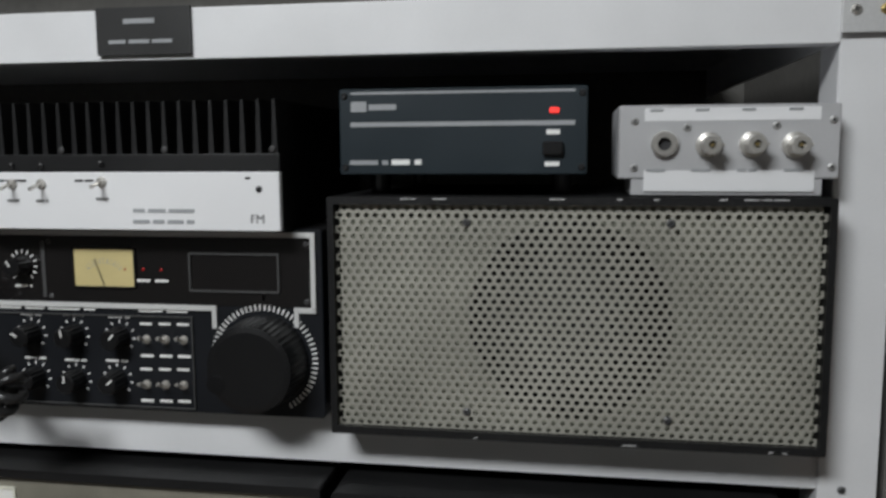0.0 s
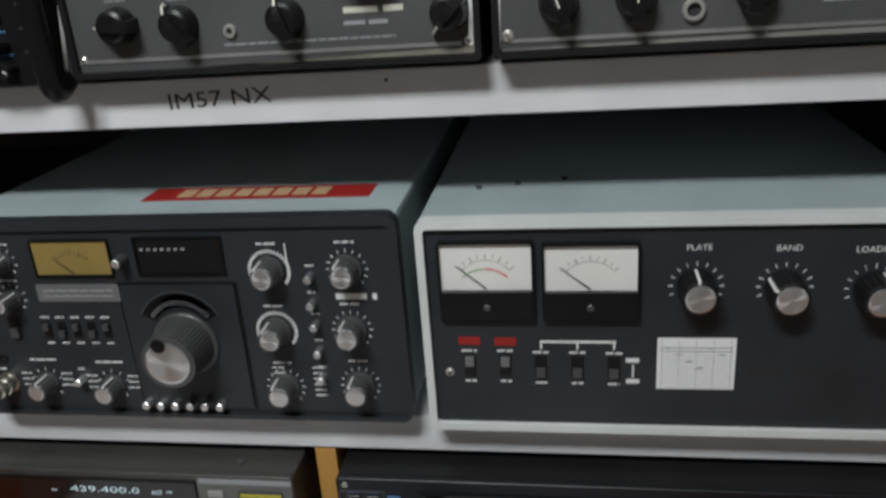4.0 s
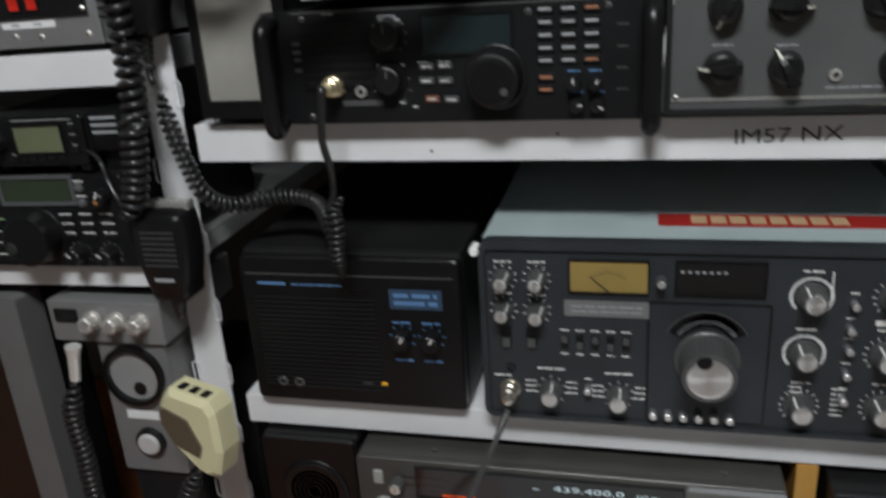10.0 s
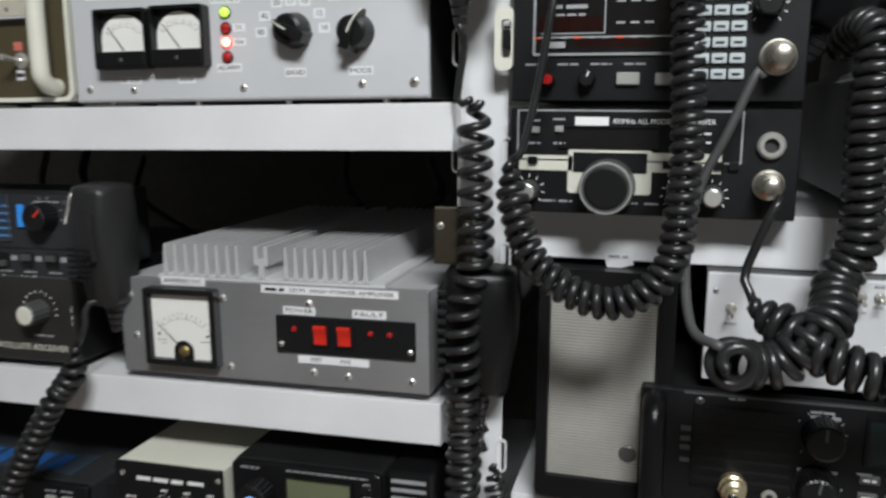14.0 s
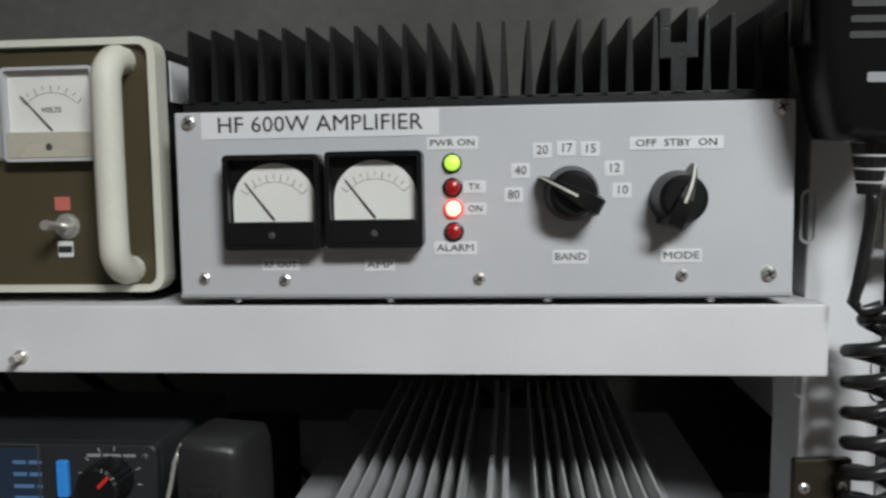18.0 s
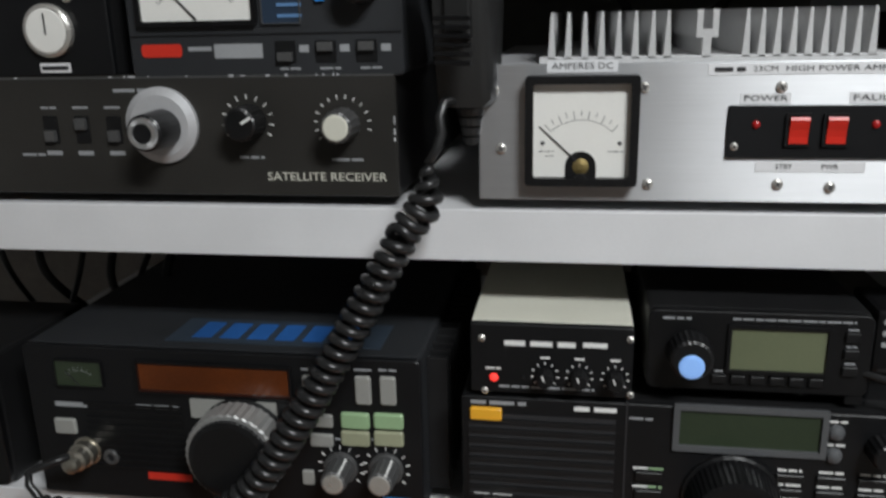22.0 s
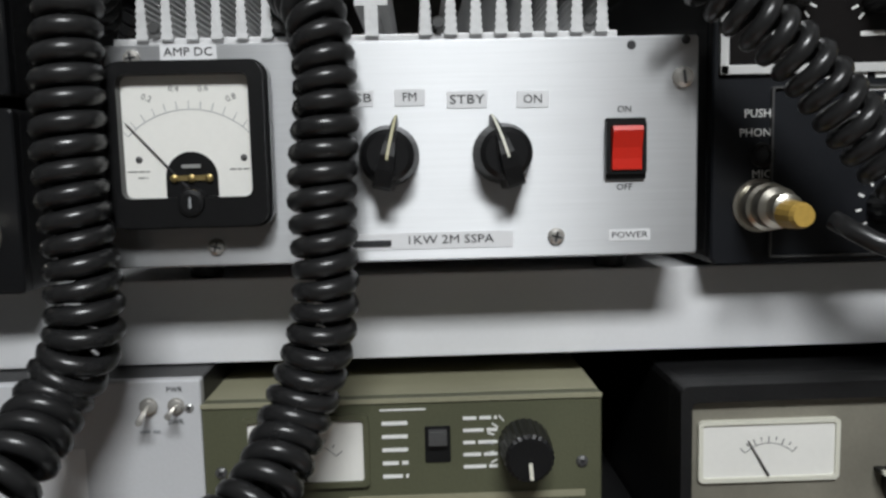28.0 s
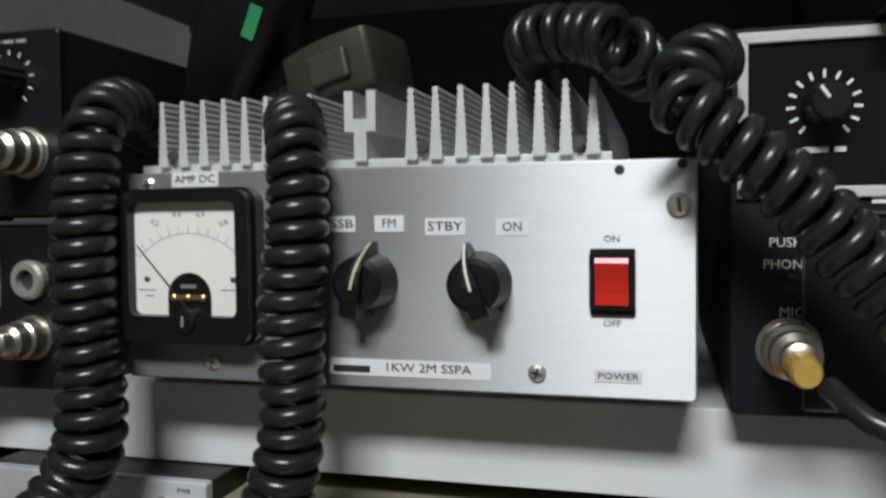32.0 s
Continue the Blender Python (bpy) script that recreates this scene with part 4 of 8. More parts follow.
for u, v, w in ((12.4, 31.6, 7.0), (13.6, 29.6, 3.0), (44.0, 31.8, 6.0)):
    bars(mt, u, v, w, 0.55, SCALEINK, yo=-5.7)
part("magnet_window", prism(bmesh.new(), [(20.8, 23.3)] + [(29 - 8.2 * math.cos(radians(q)), 29.4 + 8.2 * math.sin(radians(q))) for q in range(0, 181, 12)] + [(37.2, 23.3)], -6.4, -5.9), KBLACK, mt)
moving = part("movement", prism(bmesh.new(), rrect(29, 29.3, 13.5, 1.6, 0.6), -7.2, -6.3), BRASS, mt, "brass movement")
for u in (23.6, 29.0, 34.6):
    part("screw_head", lathe(bmesh.new(), u, 29.2, [(0.5, -8.0), (1.2, -7.6), (1.3, -7.0)], 10), BRASS, moving)
part("bridge", prism(bmesh.new(), rrect(29, 33.0, 6.0, 1.2, 0.4), -7.0, -6.3), STEEL, moving)
part("zero_screw", lathe(bmesh.new(), 29.2, 21.6, [(3.0, -11.2), (4.2, -10.9), (4.5, -9.5), (4.6, -6.0)], 24), KBLACK, mt)
plate(mt, 29.2, 21.6, 0.7, 3.4, GREYINK, 0.15, 0.1, -11.2, "screw_slot")
tape(sspa, 28.3, 69.3, 18.0, 5.0, "AMP DC", yo=0)
tape(sspa, 82.3, 53.5, 9.2, 5.2, "SSB")
tape(sspa, 98.6, 53.5, 10.0, 5.3, "FM")
tape(sspa, 117.2, 52.4, 13.2, 5.4, "STBY")
tape(sspa, 138.7, 52.1, 10.5, 5.3, "ON")
knob(sspa, 91.4, 34.9, 9.4, 16, KBLACK, None, 12, wing=True, tip=mat("ivory_line", (0.5, 0.47, 0.3), 0.5), name="rotary_knob")
knob(sspa, 128.6, 34.8, 9.4, 16, KBLACK, None, -17, wing=True, tip=IVORY, name="rotary_knob")
strip = tape(sspa, 104.3, 6.7, 54.6, 5.4)
bars(strip, 85.0, 6.2, 12.6, 2.8, INK, yo=-0.25)
words(strip, 110.7, 6.9, "1KW 2M SSPA", 2.9, INK, -0.25, 28.2)
words(sspa, 168.8, 48.2, "ON", 2.2, INK)
words(sspa, 168.8, 22.8, "OFF", 2.2, INK)
tape(sspa, 170.5, 6.9, 14.0, 3.8, "POWER")
plate(sspa, 169.0, 35.4, 13.3, 20.0, KBLACK, 1.2, 0.6, name="switch_surround")
rocker(sspa, 168.9, 35.7, 10.3, 14.1, GLOSSRED, 4.4, -1.0)
for u, v in ((188.1, 58.2), (146.0, 7.0), (34.0, 6.5), (10.2, 67.6)):
    screw(sspa, u, v, 3.7 if u > 180 else 2.9, CHROME, 75 if v < 30 else 8)
for u, v in ((171.1, 68.8), (189.0, 70.2)):
    part("hole", lathe(bmesh.new(), u, v, [(1.5, -0.1), (1.5, 0.05)], 14), INK, sspa)

# ---- the two stacked sets beside the upright ----
u490 = unit("uhf_transceiver", "small black and ivory transceiver with a round tuning knob", "transceiver", -0.772, 1.4965, 162, 62, 200, 0.486, BLACK, PANELB, rad=1.5)
part("trim_frame", frame_ring(bmesh.new(), rrect(68, 46, 128, 30, 1), rrect(68, 46, 126, 28, 1), -0.6, 0), GREYINK, u490)
well(u490, 57.5, 45.0, 56.7, 11.6, WINDOW, 0.6)
plate(u490, 48.0, 54.4, 19.5, 5.0, WHITE, 0.4, 0.3, name="maker_mark")
words(u490, 88.5, 54.4, "430MHz ALL MODE TRANSCEIVER", 3.0, WHITE, 0, 57)
for u, v in ((14.3, 54.5), (28.9, 55.4), (14.6, 41.2), (29.3, 41.3)):
    bars(u490, u, v, 7, 1.6, GREYINK)
for u, v in ((14.9, 49.1), (29.2, 49.8)):
    button(u490, u, v, 5, 3.6, BUTTON)
IV = mat("ivory_panel_band", (0.62, 0.61, 0.53), 0.45, var=0.05, bump=0.04)
plate(u490, 21.5, 29.7, 31.8, 8.9, IV, 0.6, 0.6, name="ivory_band")
plate(u490, 59.1, 25.2, 48.4, 26.1, IV, 0.6, 2.0, name="ivory_band")
plate(u490, 102.2, 31.1, 38.3, 11.1, IV, 0.6, 0.6, name="ivory_band")
plate(u490, 59.2, 30.4, 42.6, 11.8, PANELB, 0.9, 0.5, name="dark_inset")
tk = knob(u490, 58.4, 16.6, 16.6, 16, KGREY, KBLACK, None, name="tuning_knob")
part("front_ring", frame_ring(bmesh.new(), rrect(58.4, 16.6, 29.6, 29.6, 14.8, 9), rrect(58.4, 16.6, 27.6, 27.6, 13.8, 9), -16.7, -12), STEEL, tk, "bright front ring")
for u, v in ((14, 31), (92, 30), (102, 30), (120, 30), (128, 30)):
    button(u490, u, v, 5.5, 4.5, KBLACK, 2, -0.6)
for u, v in ((12, 13), (98, 13), (117, 13)):
    knob(u490, u, v, 6.5, 14, KGREY, CHROME, None, name="knob")
    ticks(u490, u, v, 7.5, 9.5, 9, -130, 130)
for u in (24, 34, 60, 72, 84):
    bars(u490, u, 7, 8, 1.5, GREYINK)
for u, v in ((147, 42), (147, 20)):
    jack(u490, u, v, 7.5, CHROME, 0, 0.55, 4)
for k in range(8):
    bars(u490, 98 + 5 * (k % 4), 48 - 5 * (k // 4), 4, 1.3, WHITE)
plug(u490, 147, 20, 7.5, 20)

u790 = unit("dual_band_transceiver", "black transceiver with a wide display and keypad", "transceiver", -0.772, 1.5625, 162, 70, 200, 0.486, BLACK, PANELB, rad=1.5)
well(u790, 55.5, 44.6, 83.8, 34.7, WINDOW, 1.3, GREYINK, name="display_window")
bars(u790, 32.4, 53.4, 21.4, 3.0, GREYINK)
bars(u790, 33.6, 48.9, 17.2, 1.7, GREYINK)
plate(u790, 34.9, 38.4, 36.6, 0.7, GREYINK, 0.6, 0.2, name="display_rule")
plate(u790, 53.3, 49.6, 0.8, 22.7, GREYINK, 0.6, 0.2, name="display_rule")
plate(u790, 56.2, 36.3, 81.4, 0.9, GREYINK, 0.6, 0.2, name="display_rule")
for k in range(9):
    bars(u790, 14 + 8 * k, 36, 4, 1.2, OLEDD if k % 3 == 0 else GREYINK, yo=-0.4)
for k in range(6):
    bars(u790, 62 + 8 * (k % 3), 56 - 12 * (k // 3), 5, 1.6, GREYINK, yo=-0.4)
plate(u790, 33.4, 43.8, 37.0, 8.3, DIMRED, 0.45, 0.3, name="red_scale")
plate(u790, 58.9, 32.7, 42.3, 3.9, DIMRED, 0.45, 0.3, name="red_scale")
bars(u790, 24.2, 32.1, 13.5, 4.9, GREYINK, yo=-0.4)
for k in range(4):
    bars(u790, 14 + 19 * k, 21, 12, 1.4, GREYINK)
knob(u790, 22.3, 12.1, 4.0, 9, KBLACK, REDL, None, name="knob")
knob(u790, 44.6, 12.9, 5.0, 9, KBLACK, None, 20, name="knob")
for u, v in ((67.5, 12.7), (89.1, 12.4)):
    button(u790, u, v, 13, 7, BUTTON, 3)
for j in range(6):
    for k in range(3):
        button(u790, 107 + 9.4 * k, 58 - 8.6 * j, 8.2, 5.6, mat("pale_key", (0.42, 0.46, 0.47), 0.45, bump=0.02) if j + k == 0 else bpy.data.materials["pale_key"], 2)
        bars(u790, 107 + 9.4 * k, 58 - 8.6 * j, 4.5, 1.5, INK, yo=-2.1)
knob(u790, 140, 52, 7.5, 13, KBLACK, None, -40, name="knob")
ticks(u790, 140, 52, 9, 11, 11, -140, 140)
bars(u790, 140, 66, 16, 1.8, GREYINK)
jack(u790, 147, 24, 9, CHROME, 0, 0.55, 4)
plug(u790, 147, 24, 8.5, 22)
part("side_bracket", frame_ring(bmesh.new(), rrect(-5, 36, 11, 37, 4), rrect(-3.5, 36, 6, 22, 2), -3, 3), IVORY, u790, "pale curved bracket")
part("bracket_bolt", block(-6, 0, -1, 20, 30, 42, 1), KBLACK, u790)

# ---- the vintage pair on the middle shelf ----
def vintage_shell(name, label, category, x0, w, h, m):
    d = thing(name, label, category, x0, 0.487, 1.309)
    part("case", block(0, w, 6, 290, 0, h, 3), BLACK, d)
    part("case_rim", frame_ring(bmesh.new(), rrect(w / 2, h / 2, w, h, 3), rrect(w / 2, h / 2 - 1, w - 8, h - 10, 2), -4, 8), BLACK, d, "black rim standing before the panel")
    part("front_panel", prism(bmesh.new(), rrect(w / 2, h / 2, w - 7, h - 9, 1), 0, 6), m, d)
    return d


def lower_field(d, pts, w):
    part("lower_panel", prism(bmesh.new(), pts, -0.5, 0.1), DRAKED, d, "slate grey lower field")
    bm = bmesh.new()
    for (x0, z0), (x1, z1) in zip(pts, pts[1:]):
        if abs(x1 - x0) + abs(z1 - z0) < 6 or (z0 < 14 and z1 < 14):
            continue
        L = math.hypot(x1 - x0, z1 - z0)
        nx, nz = -(z1 - z0) / L * 1.3, (x1 - x0) / L * 1.3
        prism(bm, [(x0 + nx, z0 + nz), (x1 + nx, z1 + nz), (x1 - nx, z1 - nz), (x0 - nx, z0 - nz)], -0.9, 0)
    part("border_line", bm, WHITE, d, "pale border line")


def window_dial(d, u, v, w, h, red):
    ob = part("dial_window", prism(bmesh.new(), rrect(u, v, w - 3, h - 3, 0.5), -0.6, 0.1), mat("dial_paper", (0.50, 0.50, 0.43), 0.5, var=0.06, bump=0) if "dial_paper" not in bpy.data.materials else bpy.data.materials["dial_paper"], d, "backlit dial scale")
    part("dial_frame", frame_ring(bmesh.new(), rrect(u, v, w, h, 1), rrect(u, v, w - 3, h - 3, 0.5), -2, 0), IVORY, ob)
    bm = bmesh.new()
    for k in range(13):
        a = radians(-38 + 76 * k / 12)
        for r, L in ((46, 3 if k % 3 else 6), (58, 2.5)):
            x, z = u + r * math.sin(a), v - 50 + r * math.cos(a)
            if abs(x - u) < w / 2 - 4 and abs(z - v) < h / 2 - 3:
                cuboid(bm, x - (1.6 if k % 3 == 0 else 0.35), x + (1.6 if k % 3 == 0 else 0.35), -0.9, -0.5, z - L / 2, z + L / 2)
    part("dial_figures", bm, mat("faded_dial_print", (0.20, 0.20, 0.18), 0.6, bump=0) if "faded_dial_print" not in bpy.data.materials else bpy.data.materials["faded_dial_print"], ob, "", "stuff")
    part("cursor", block(u - 0.5, u + 0.5, -1.4, -1.0, v - h / 2 + 1.5, v + h / 2 - 1.5), red, ob, "red dial cursor")
    return ob


def main_dial(d, u, v):
    ob = smooth(part("tuning_knob", lathe(bmesh.new(), u, v, [(16.5, -24), (18.4, -23.4), (19.4, -22), (19.4, -8)], 72, -0.02, 1), KBLACK, d), 20)
    skirt = part("skirt", lathe(bmesh.new(), u, v, [(20, -8.2), (25.0, -3), (25.6, -1)], 40), mat("skirt_metal", (0.55, 0.55, 0.52), 0.4, 0.5, var=0.1), ob, "engraved metal skirt")
    bm = bmesh.new()
    for k in range(40):
        a = 2 * math.pi * k / 40
        c, s, r = math.cos(a), math.sin(a), 24.0 if k % 5 else 23.2
        quad = [bm.verts.new(Vector((u + q * c - e * s, -4.6 + (q - 24) * 1.02, v + q * s + e * c)) * MM) for q, e in ((r - 0.8, -0.25), (r - 0.8, 0.25), (24.8, 0.25), (24.8, -0.25))]
        bm.faces.new(quad)
    part("engraving", bm, INK, skirt, "", "stuff")
    part("cap", lathe(bmesh.new(), u, v, [(15.6, -25), (16.6, -24.6), (16.6, -23)], 40), KCAP, ob, "spun aluminium cap")


r4 = vintage_shell("vintage_receiver", "vintage receiver with grey two-tone panel and black knobs", "receiver", -0.387, 267, 149, DRAKEY)
lower_field(r4, [(-7.2, 1.3), (5.7, 94.9), (150.1, 93.1), (173.8, 42.5), (231.8, 42.9), (251.6, 95.7), (264.4, 95.5), (260.6, 9.1)], 267)
meter(r4, 32.6, 124.0, 50.8, 22.7, FACE, 1.6, IVORY, -30, 0, 1.6, marks=9)
plate(r4, 78, 94.2, 144, 3.4, mat("yellowed_tape", (0.42, 0.39, 0.24), 0.4, var=0.1, bump=0.02), 1.1, 0.3, name="tape_strip")
window_dial(r4, 202.5, 116.7, 69.5, 30.6, RED)
badge = plate(r4, 249.5, 116.6, 16.3, 10.1, WHITE, 0.6, 5, name="badge")
lamp_dot(badge, 246.5, 116.8, 2.2, INK, -0.6, "badge_mark")
lamp_dot(badge, 253.0, 117.4, 1.8, INK, -0.6, "badge_mark")
main_dial(r4, 199.8, 73.8)
for u, v, a in ((85.9, 110.8, -70), (139.7, 109.7, -15), (38.0, 72.8, -160), (78.3, 72.6, 100), (133.6, 73.1, -35), (37.3, 32.5, -90), (78.7, 31.0, -30), (147.8, 31.1, -15), (248.4, 28.7, -140)):
    knob(r4, u, v, 11.2, 17, KBLACK, None, a, wing=True, tip=IVORY, name="bar_knob", short=True)
    bars(r4, u, v + 15, 14, 1.5, GREYINK, yo=-0.5)
jack(r4, 110.4, 25.3, 4.2, CHROME, 0, 0.5, 3)
knob(r4, 119.1, 113.9, 4, 8, KBLACK, None, 60, name="small_knob")
bars(r4, 202.6, 33.5, 36.9, 4.9, IVORY, name="model_mark", yo=-0.5)
bars(r4, 197.3, 25.9, 27.4, 3.4, GREYINK, yo=-0.5)
bars(r4, 160, 17, 110, 1.6, GREYINK, yo=-0.5)
arc(r4, 44.9, 85.9, 7, 1.2, 0, 360, IVORY, -0.8, n=24)
plate(r4, 130, 10.5, 250, 2.2, mat("polished_edge", (0.6, 0.6, 0.58), 0.3, 0.8), 1.2, 0.4, name="bottom_trim")
for u, v in ((8, 12), (259, 12)):
    screw(r4, u, v, 2.4, CHROME, 30, -0.5)

t4 = vintage_shell("vintage_transmitter", "vintage transmitter with grey two-tone panel and black knobs", "transmitter", -0.113, 268, 147, DRAKE)
lower_field(t4, [(3.1, 5.8), (6.5, 94.9), (159.1, 92.7), (176.9, 40.5), (237.0, 41.0), (256.2, 95.4), (262, 104), (262, 9)], 268)
meter(t4, 35.4, 121.1, 55.9, 25.1, FACE, 2.0, IVORY, -35, 0, 1.6, marks=9)
window_dial(t4, 206.8, 115.6, 71.5, 29.3, RED)
main_dial(t4, 205.5, 72.5)
for u, v, a in ((87.1, 111.4, 5), (139.6, 110.3, 0), (96.6, 73.8, -145), (136.8, 74.6, -12), (39.1, 30.3, -20), (83.1, 30.9, -5), (148.5, 31.8, 12), (253.2, 26.8, -130)):
    knob(t4, u, v, 11.2, 17, KBLACK, None, a, wing=True, tip=IVORY, name="bar_knob")
    bars(t4, u, v + 16, 20, 1.4, GREYINK, yo=-0.5)
    bars(t4, u, v + 19, 13, 1.3, GREYINK, yo=-0.5)
knob(t4, 41.1, 70.4, 10.5, 17, KBLACK, None, None, 0, name="round_knob")
arc(t4, 41.1, 70.4, 15.0, 1.8, 0, 360, WHITE, -0.9, "scale_ring", 36)
ticks(t4, 41.1, 70.4, 17, 19.5, 9, -140, 140, t=1.0, yo=-0.5)
ticks(t4, 84.7, 113.3, 13, 15, 9, -130, 130)
ticks(t4, 140.0, 112.0, 13, 15, 9, -130, 130)
lever = part("lever_switch", lathe(bmesh.new(), 0, 0, [(2.6, -20), (3.2, -18), (3.2, -1), (5, 0)], 14), KBLACK, t4)
lever.location = Vector((*[q * MM for q in (110.6, 117.6)], 0)).xzy
jack(t4, 115.3, 22.4, 6.6, CHROME, 0, 0.62, 4)
bars(t4, 206.2, 33.0, 41.4, 4.7, IVORY, name="model_mark", yo=-0.5)
bars(t4, 206.1, 24.1, 42.5, 3.7, GREYINK, yo=-0.5)
plate(t4, 134, 10, 250, 2.2, bpy.data.materials["polished_edge"], 1.2, 0.4, name="bottom_trim")
screw(t4, 9, 13, 4.0, CHROME, 30, -0.5)
screw(t4, 259, 13, 4.0, CHROME, 30, -0.5)
slider(t4, 252, 126, 8, 4, KBLACK, True, 0, CHROME)

# ---- handwriting and marks on the shelf lips ----
words(shelf_3, 469.9, -14.4, "IM57 NX", 11.0, MARKER, 0, 73, "handwriting", -2)
for u, v in ((585.3, -6.7), (306, -11), (206, -24)):
    part("drilled_hole", lathe(bmesh.new(), u, v, [(1.3, -0.1), (1.3, 0.05)], 12), INK, shelf_3)
screw(left_top, 356, -22, 3.4, CHROME, 30, 0)
part("screw_shank", lathe(bmesh.new(), 356, -22, [(1.6, -7), (1.8, -2)], 10), CHROME, left_top)
pl = plate(top_shelf, 539.5, -13.6, 62.0, 29.0, mat("smoked_name_plate", (0.028, 0.028, 0.028), 0.4, 0.3, bump=0.02), 3, 0.8, 0, "name_plate", "small dark engraved plate")
bars(pl, 537.3, -7.6, 20.5, 4.1, GREYINK, yo=-3)
bars(pl, 537.7, -19.9, 42.3, 3.1, GREYINK, yo=-3)
q = [(55.6, -27.8), (63.6, -26.4), (68.7, -23.6), (73.9, -24.0), (74.9, -33.9), (66.5, -36.3), (58.9, -37.4), (57.7, -31.9)]
part("price_sticker", prism(bmesh.new(), q, -0.4, 0.1), TAPE, shelf_4, "torn white paper sticker")
bars(shelf_4, 65.4, -29.0, 11.8, 2.1, GREYINK, yo=-0.4)

# ---- black set with handles, and what stands round it ----
ic7 = unit("hf_transceiver", "black short-wave transceiver with carrying handles and keypad", "transceiver", -0.688, 1.3065, 300, 86, 290, 0.487, BLACK, PANELB, rad=2, feet=0)
for u in (8, 292):
    pts = [(u, 4, 78), (u, -8, 78), (u, -15, 74), (u, -18, 64), (u, -18, 18), (u, -17, 2), (u, -10, -3), (u, 4, 4)]
    me = tube_mesh(spline([Vector(p) * MM for p in pts], 0.003), 7.2 * MM, 12)
    me.materials.append(BLACKP)
    hd = new("handle", me)
    hd.parent = ic7
    tagged(hd, "thick moulded bow handle")
plate(ic7, 60, 52, 58, 50, BLACKP, 1.5, 1, name="speaker_grille")
for k in range(7):
    plate(ic7, 60, 32 + 6.5 * k, 54, 1.6, BLACK, 1.7, 0.5, name="slot")
well(ic7, 160.0, 64.8, 65.8, 26.8, LCDB, 2, BLACKP, name="lcd", label="dark blue-grey display")
knob(ic7, 102.1, 66.5, 11.5, 16, KBLACK, None, 0, name="knob", tip=KGREY)
bars(ic7, 103.5, 76.6, 16.1, 2.8, GREYINK)
knob(ic7, 100.6, 34.2, 11, 14, KBLACK, None, 10, 13, name="knob", tip=KGREY)
bars(ic7, 101.5, 43.8, 21.8, 2.3, GREYINK)
ku, kv = 181.1, 32.9
knob(ic7, ku, kv, 21, 20, KBLACK, BLACKP, None, 24, name="tuning_knob")
part("finger_dimple", lathe(bmesh.new(), ku + 9, kv - 8, [(2.4, -21.8), (3.0, -21)], 12), KGREY, ic7)
plug(ic7, 55.2, 29.9, 8, 20, mat("worn_gold_plate", (0.60, 0.52, 0.34), 0.25, 0.8))
jack(ic7, 76.3, 24.6, 4.6, CHROME, 0, 0.5, 3)
for u, v, k in ((129.2, 42.2, 0), (143.2, 42.5, 0), (128.8, 31.6, 0), (143.3, 31.5, 0), (132.3, 18.0, 1), (147.2, 17.3, 0)):
    button(ic7, u, v, 11, 5, KGREY if not k else mat("rust_key", (0.14, 0.05, 0.025), 0.4), 2)
    bars(ic7, u, v, 7, 1.4, WHITE, yo=-2)
for j, py in enumerate((487, 519, 550, 581, 612, 655, 690)):
    for k in range(3):
        m = GREYINK if (j, k) not in ((0, 2), (4, 2), (5, 0), (6, 0)) else mat("rust_print", (0.30, 0.13, 0.07), 0.5, bump=0) if "rust_print" not in bpy.data.materials else bpy.data.materials["rust_print"]
        if j < 5 or k == 0:
            button(ic7, 218 + 16.3 * k, 79.5 - 8.9 * j - (3 if j > 4 else 0), 12.5, 5.6, KBLACK, 2)
            bars(ic7, 218 + 16.3 * k, 79.5 - 8.9 * j - (3 if j > 4 else 0), 9, 2.8, m, yo=-2.1)
for k, (u, v) in enumerate(((238, 27), (253, 27), (240, 12), (255, 12))):
    knob(ic7, u, v, 5.6, 11, KBLACK, None, 40 * k, name="knob")
    bars(ic7, u, v + 8.5, 9, 1.4, BLUEINK)
for k in range(4):
    plate(ic7, 272, 22 + 15 * k, 8, 1.0, KGREY, 0.4, 0.3, name="groove_line")
for q in ((34, 80), (262, 80), (34, 6), (206, 78)):
    screw(ic7, q[0], q[1], 2.6, KGREY)
plate(ic7, 150, 84.6, 250, 1.2, KGREY, 0.5, 0.3, name="trim_line")
for u, v, w in ((54.9, 83.0, 9), (46.3, 71.8, 8), (45.4, 63.4, 8), (101.6, 79.6, 13), (74.6, 51.4, 10), (75.8, 36.9, 11), (66.0, 40.2, 5), (126.3, 45.0, 8), (142.4, 45.2, 8)):
    bars(ic7, u, v, w, 1.5, GREYINK)
plate(ic7, 77.0, 15.9, 32.7, 4.2, KGREY, 0.5, 0.4, name="lower_rule")
for py in (250, 290, 325, 375):
    button(ic7, 27, 70 - 0.16 * (py - 200), 6, 3, KGREY, 0.8)
for u, v in ((91.4, 37.8), (108.3, 37.1), (108.5, 15.6), (118.5, 12.3)):
    bars(ic7, u, v, 4, 1.3, WHITE)
ticks(ic7, 101.1, 65.8, 13.2, 15.0, 11, -140, 140, GREYINK, 0.6)
ticks(ic7, 101.3, 28.6, 14.0, 15.4, 9, -140, 140, GREYINK, 0.6)

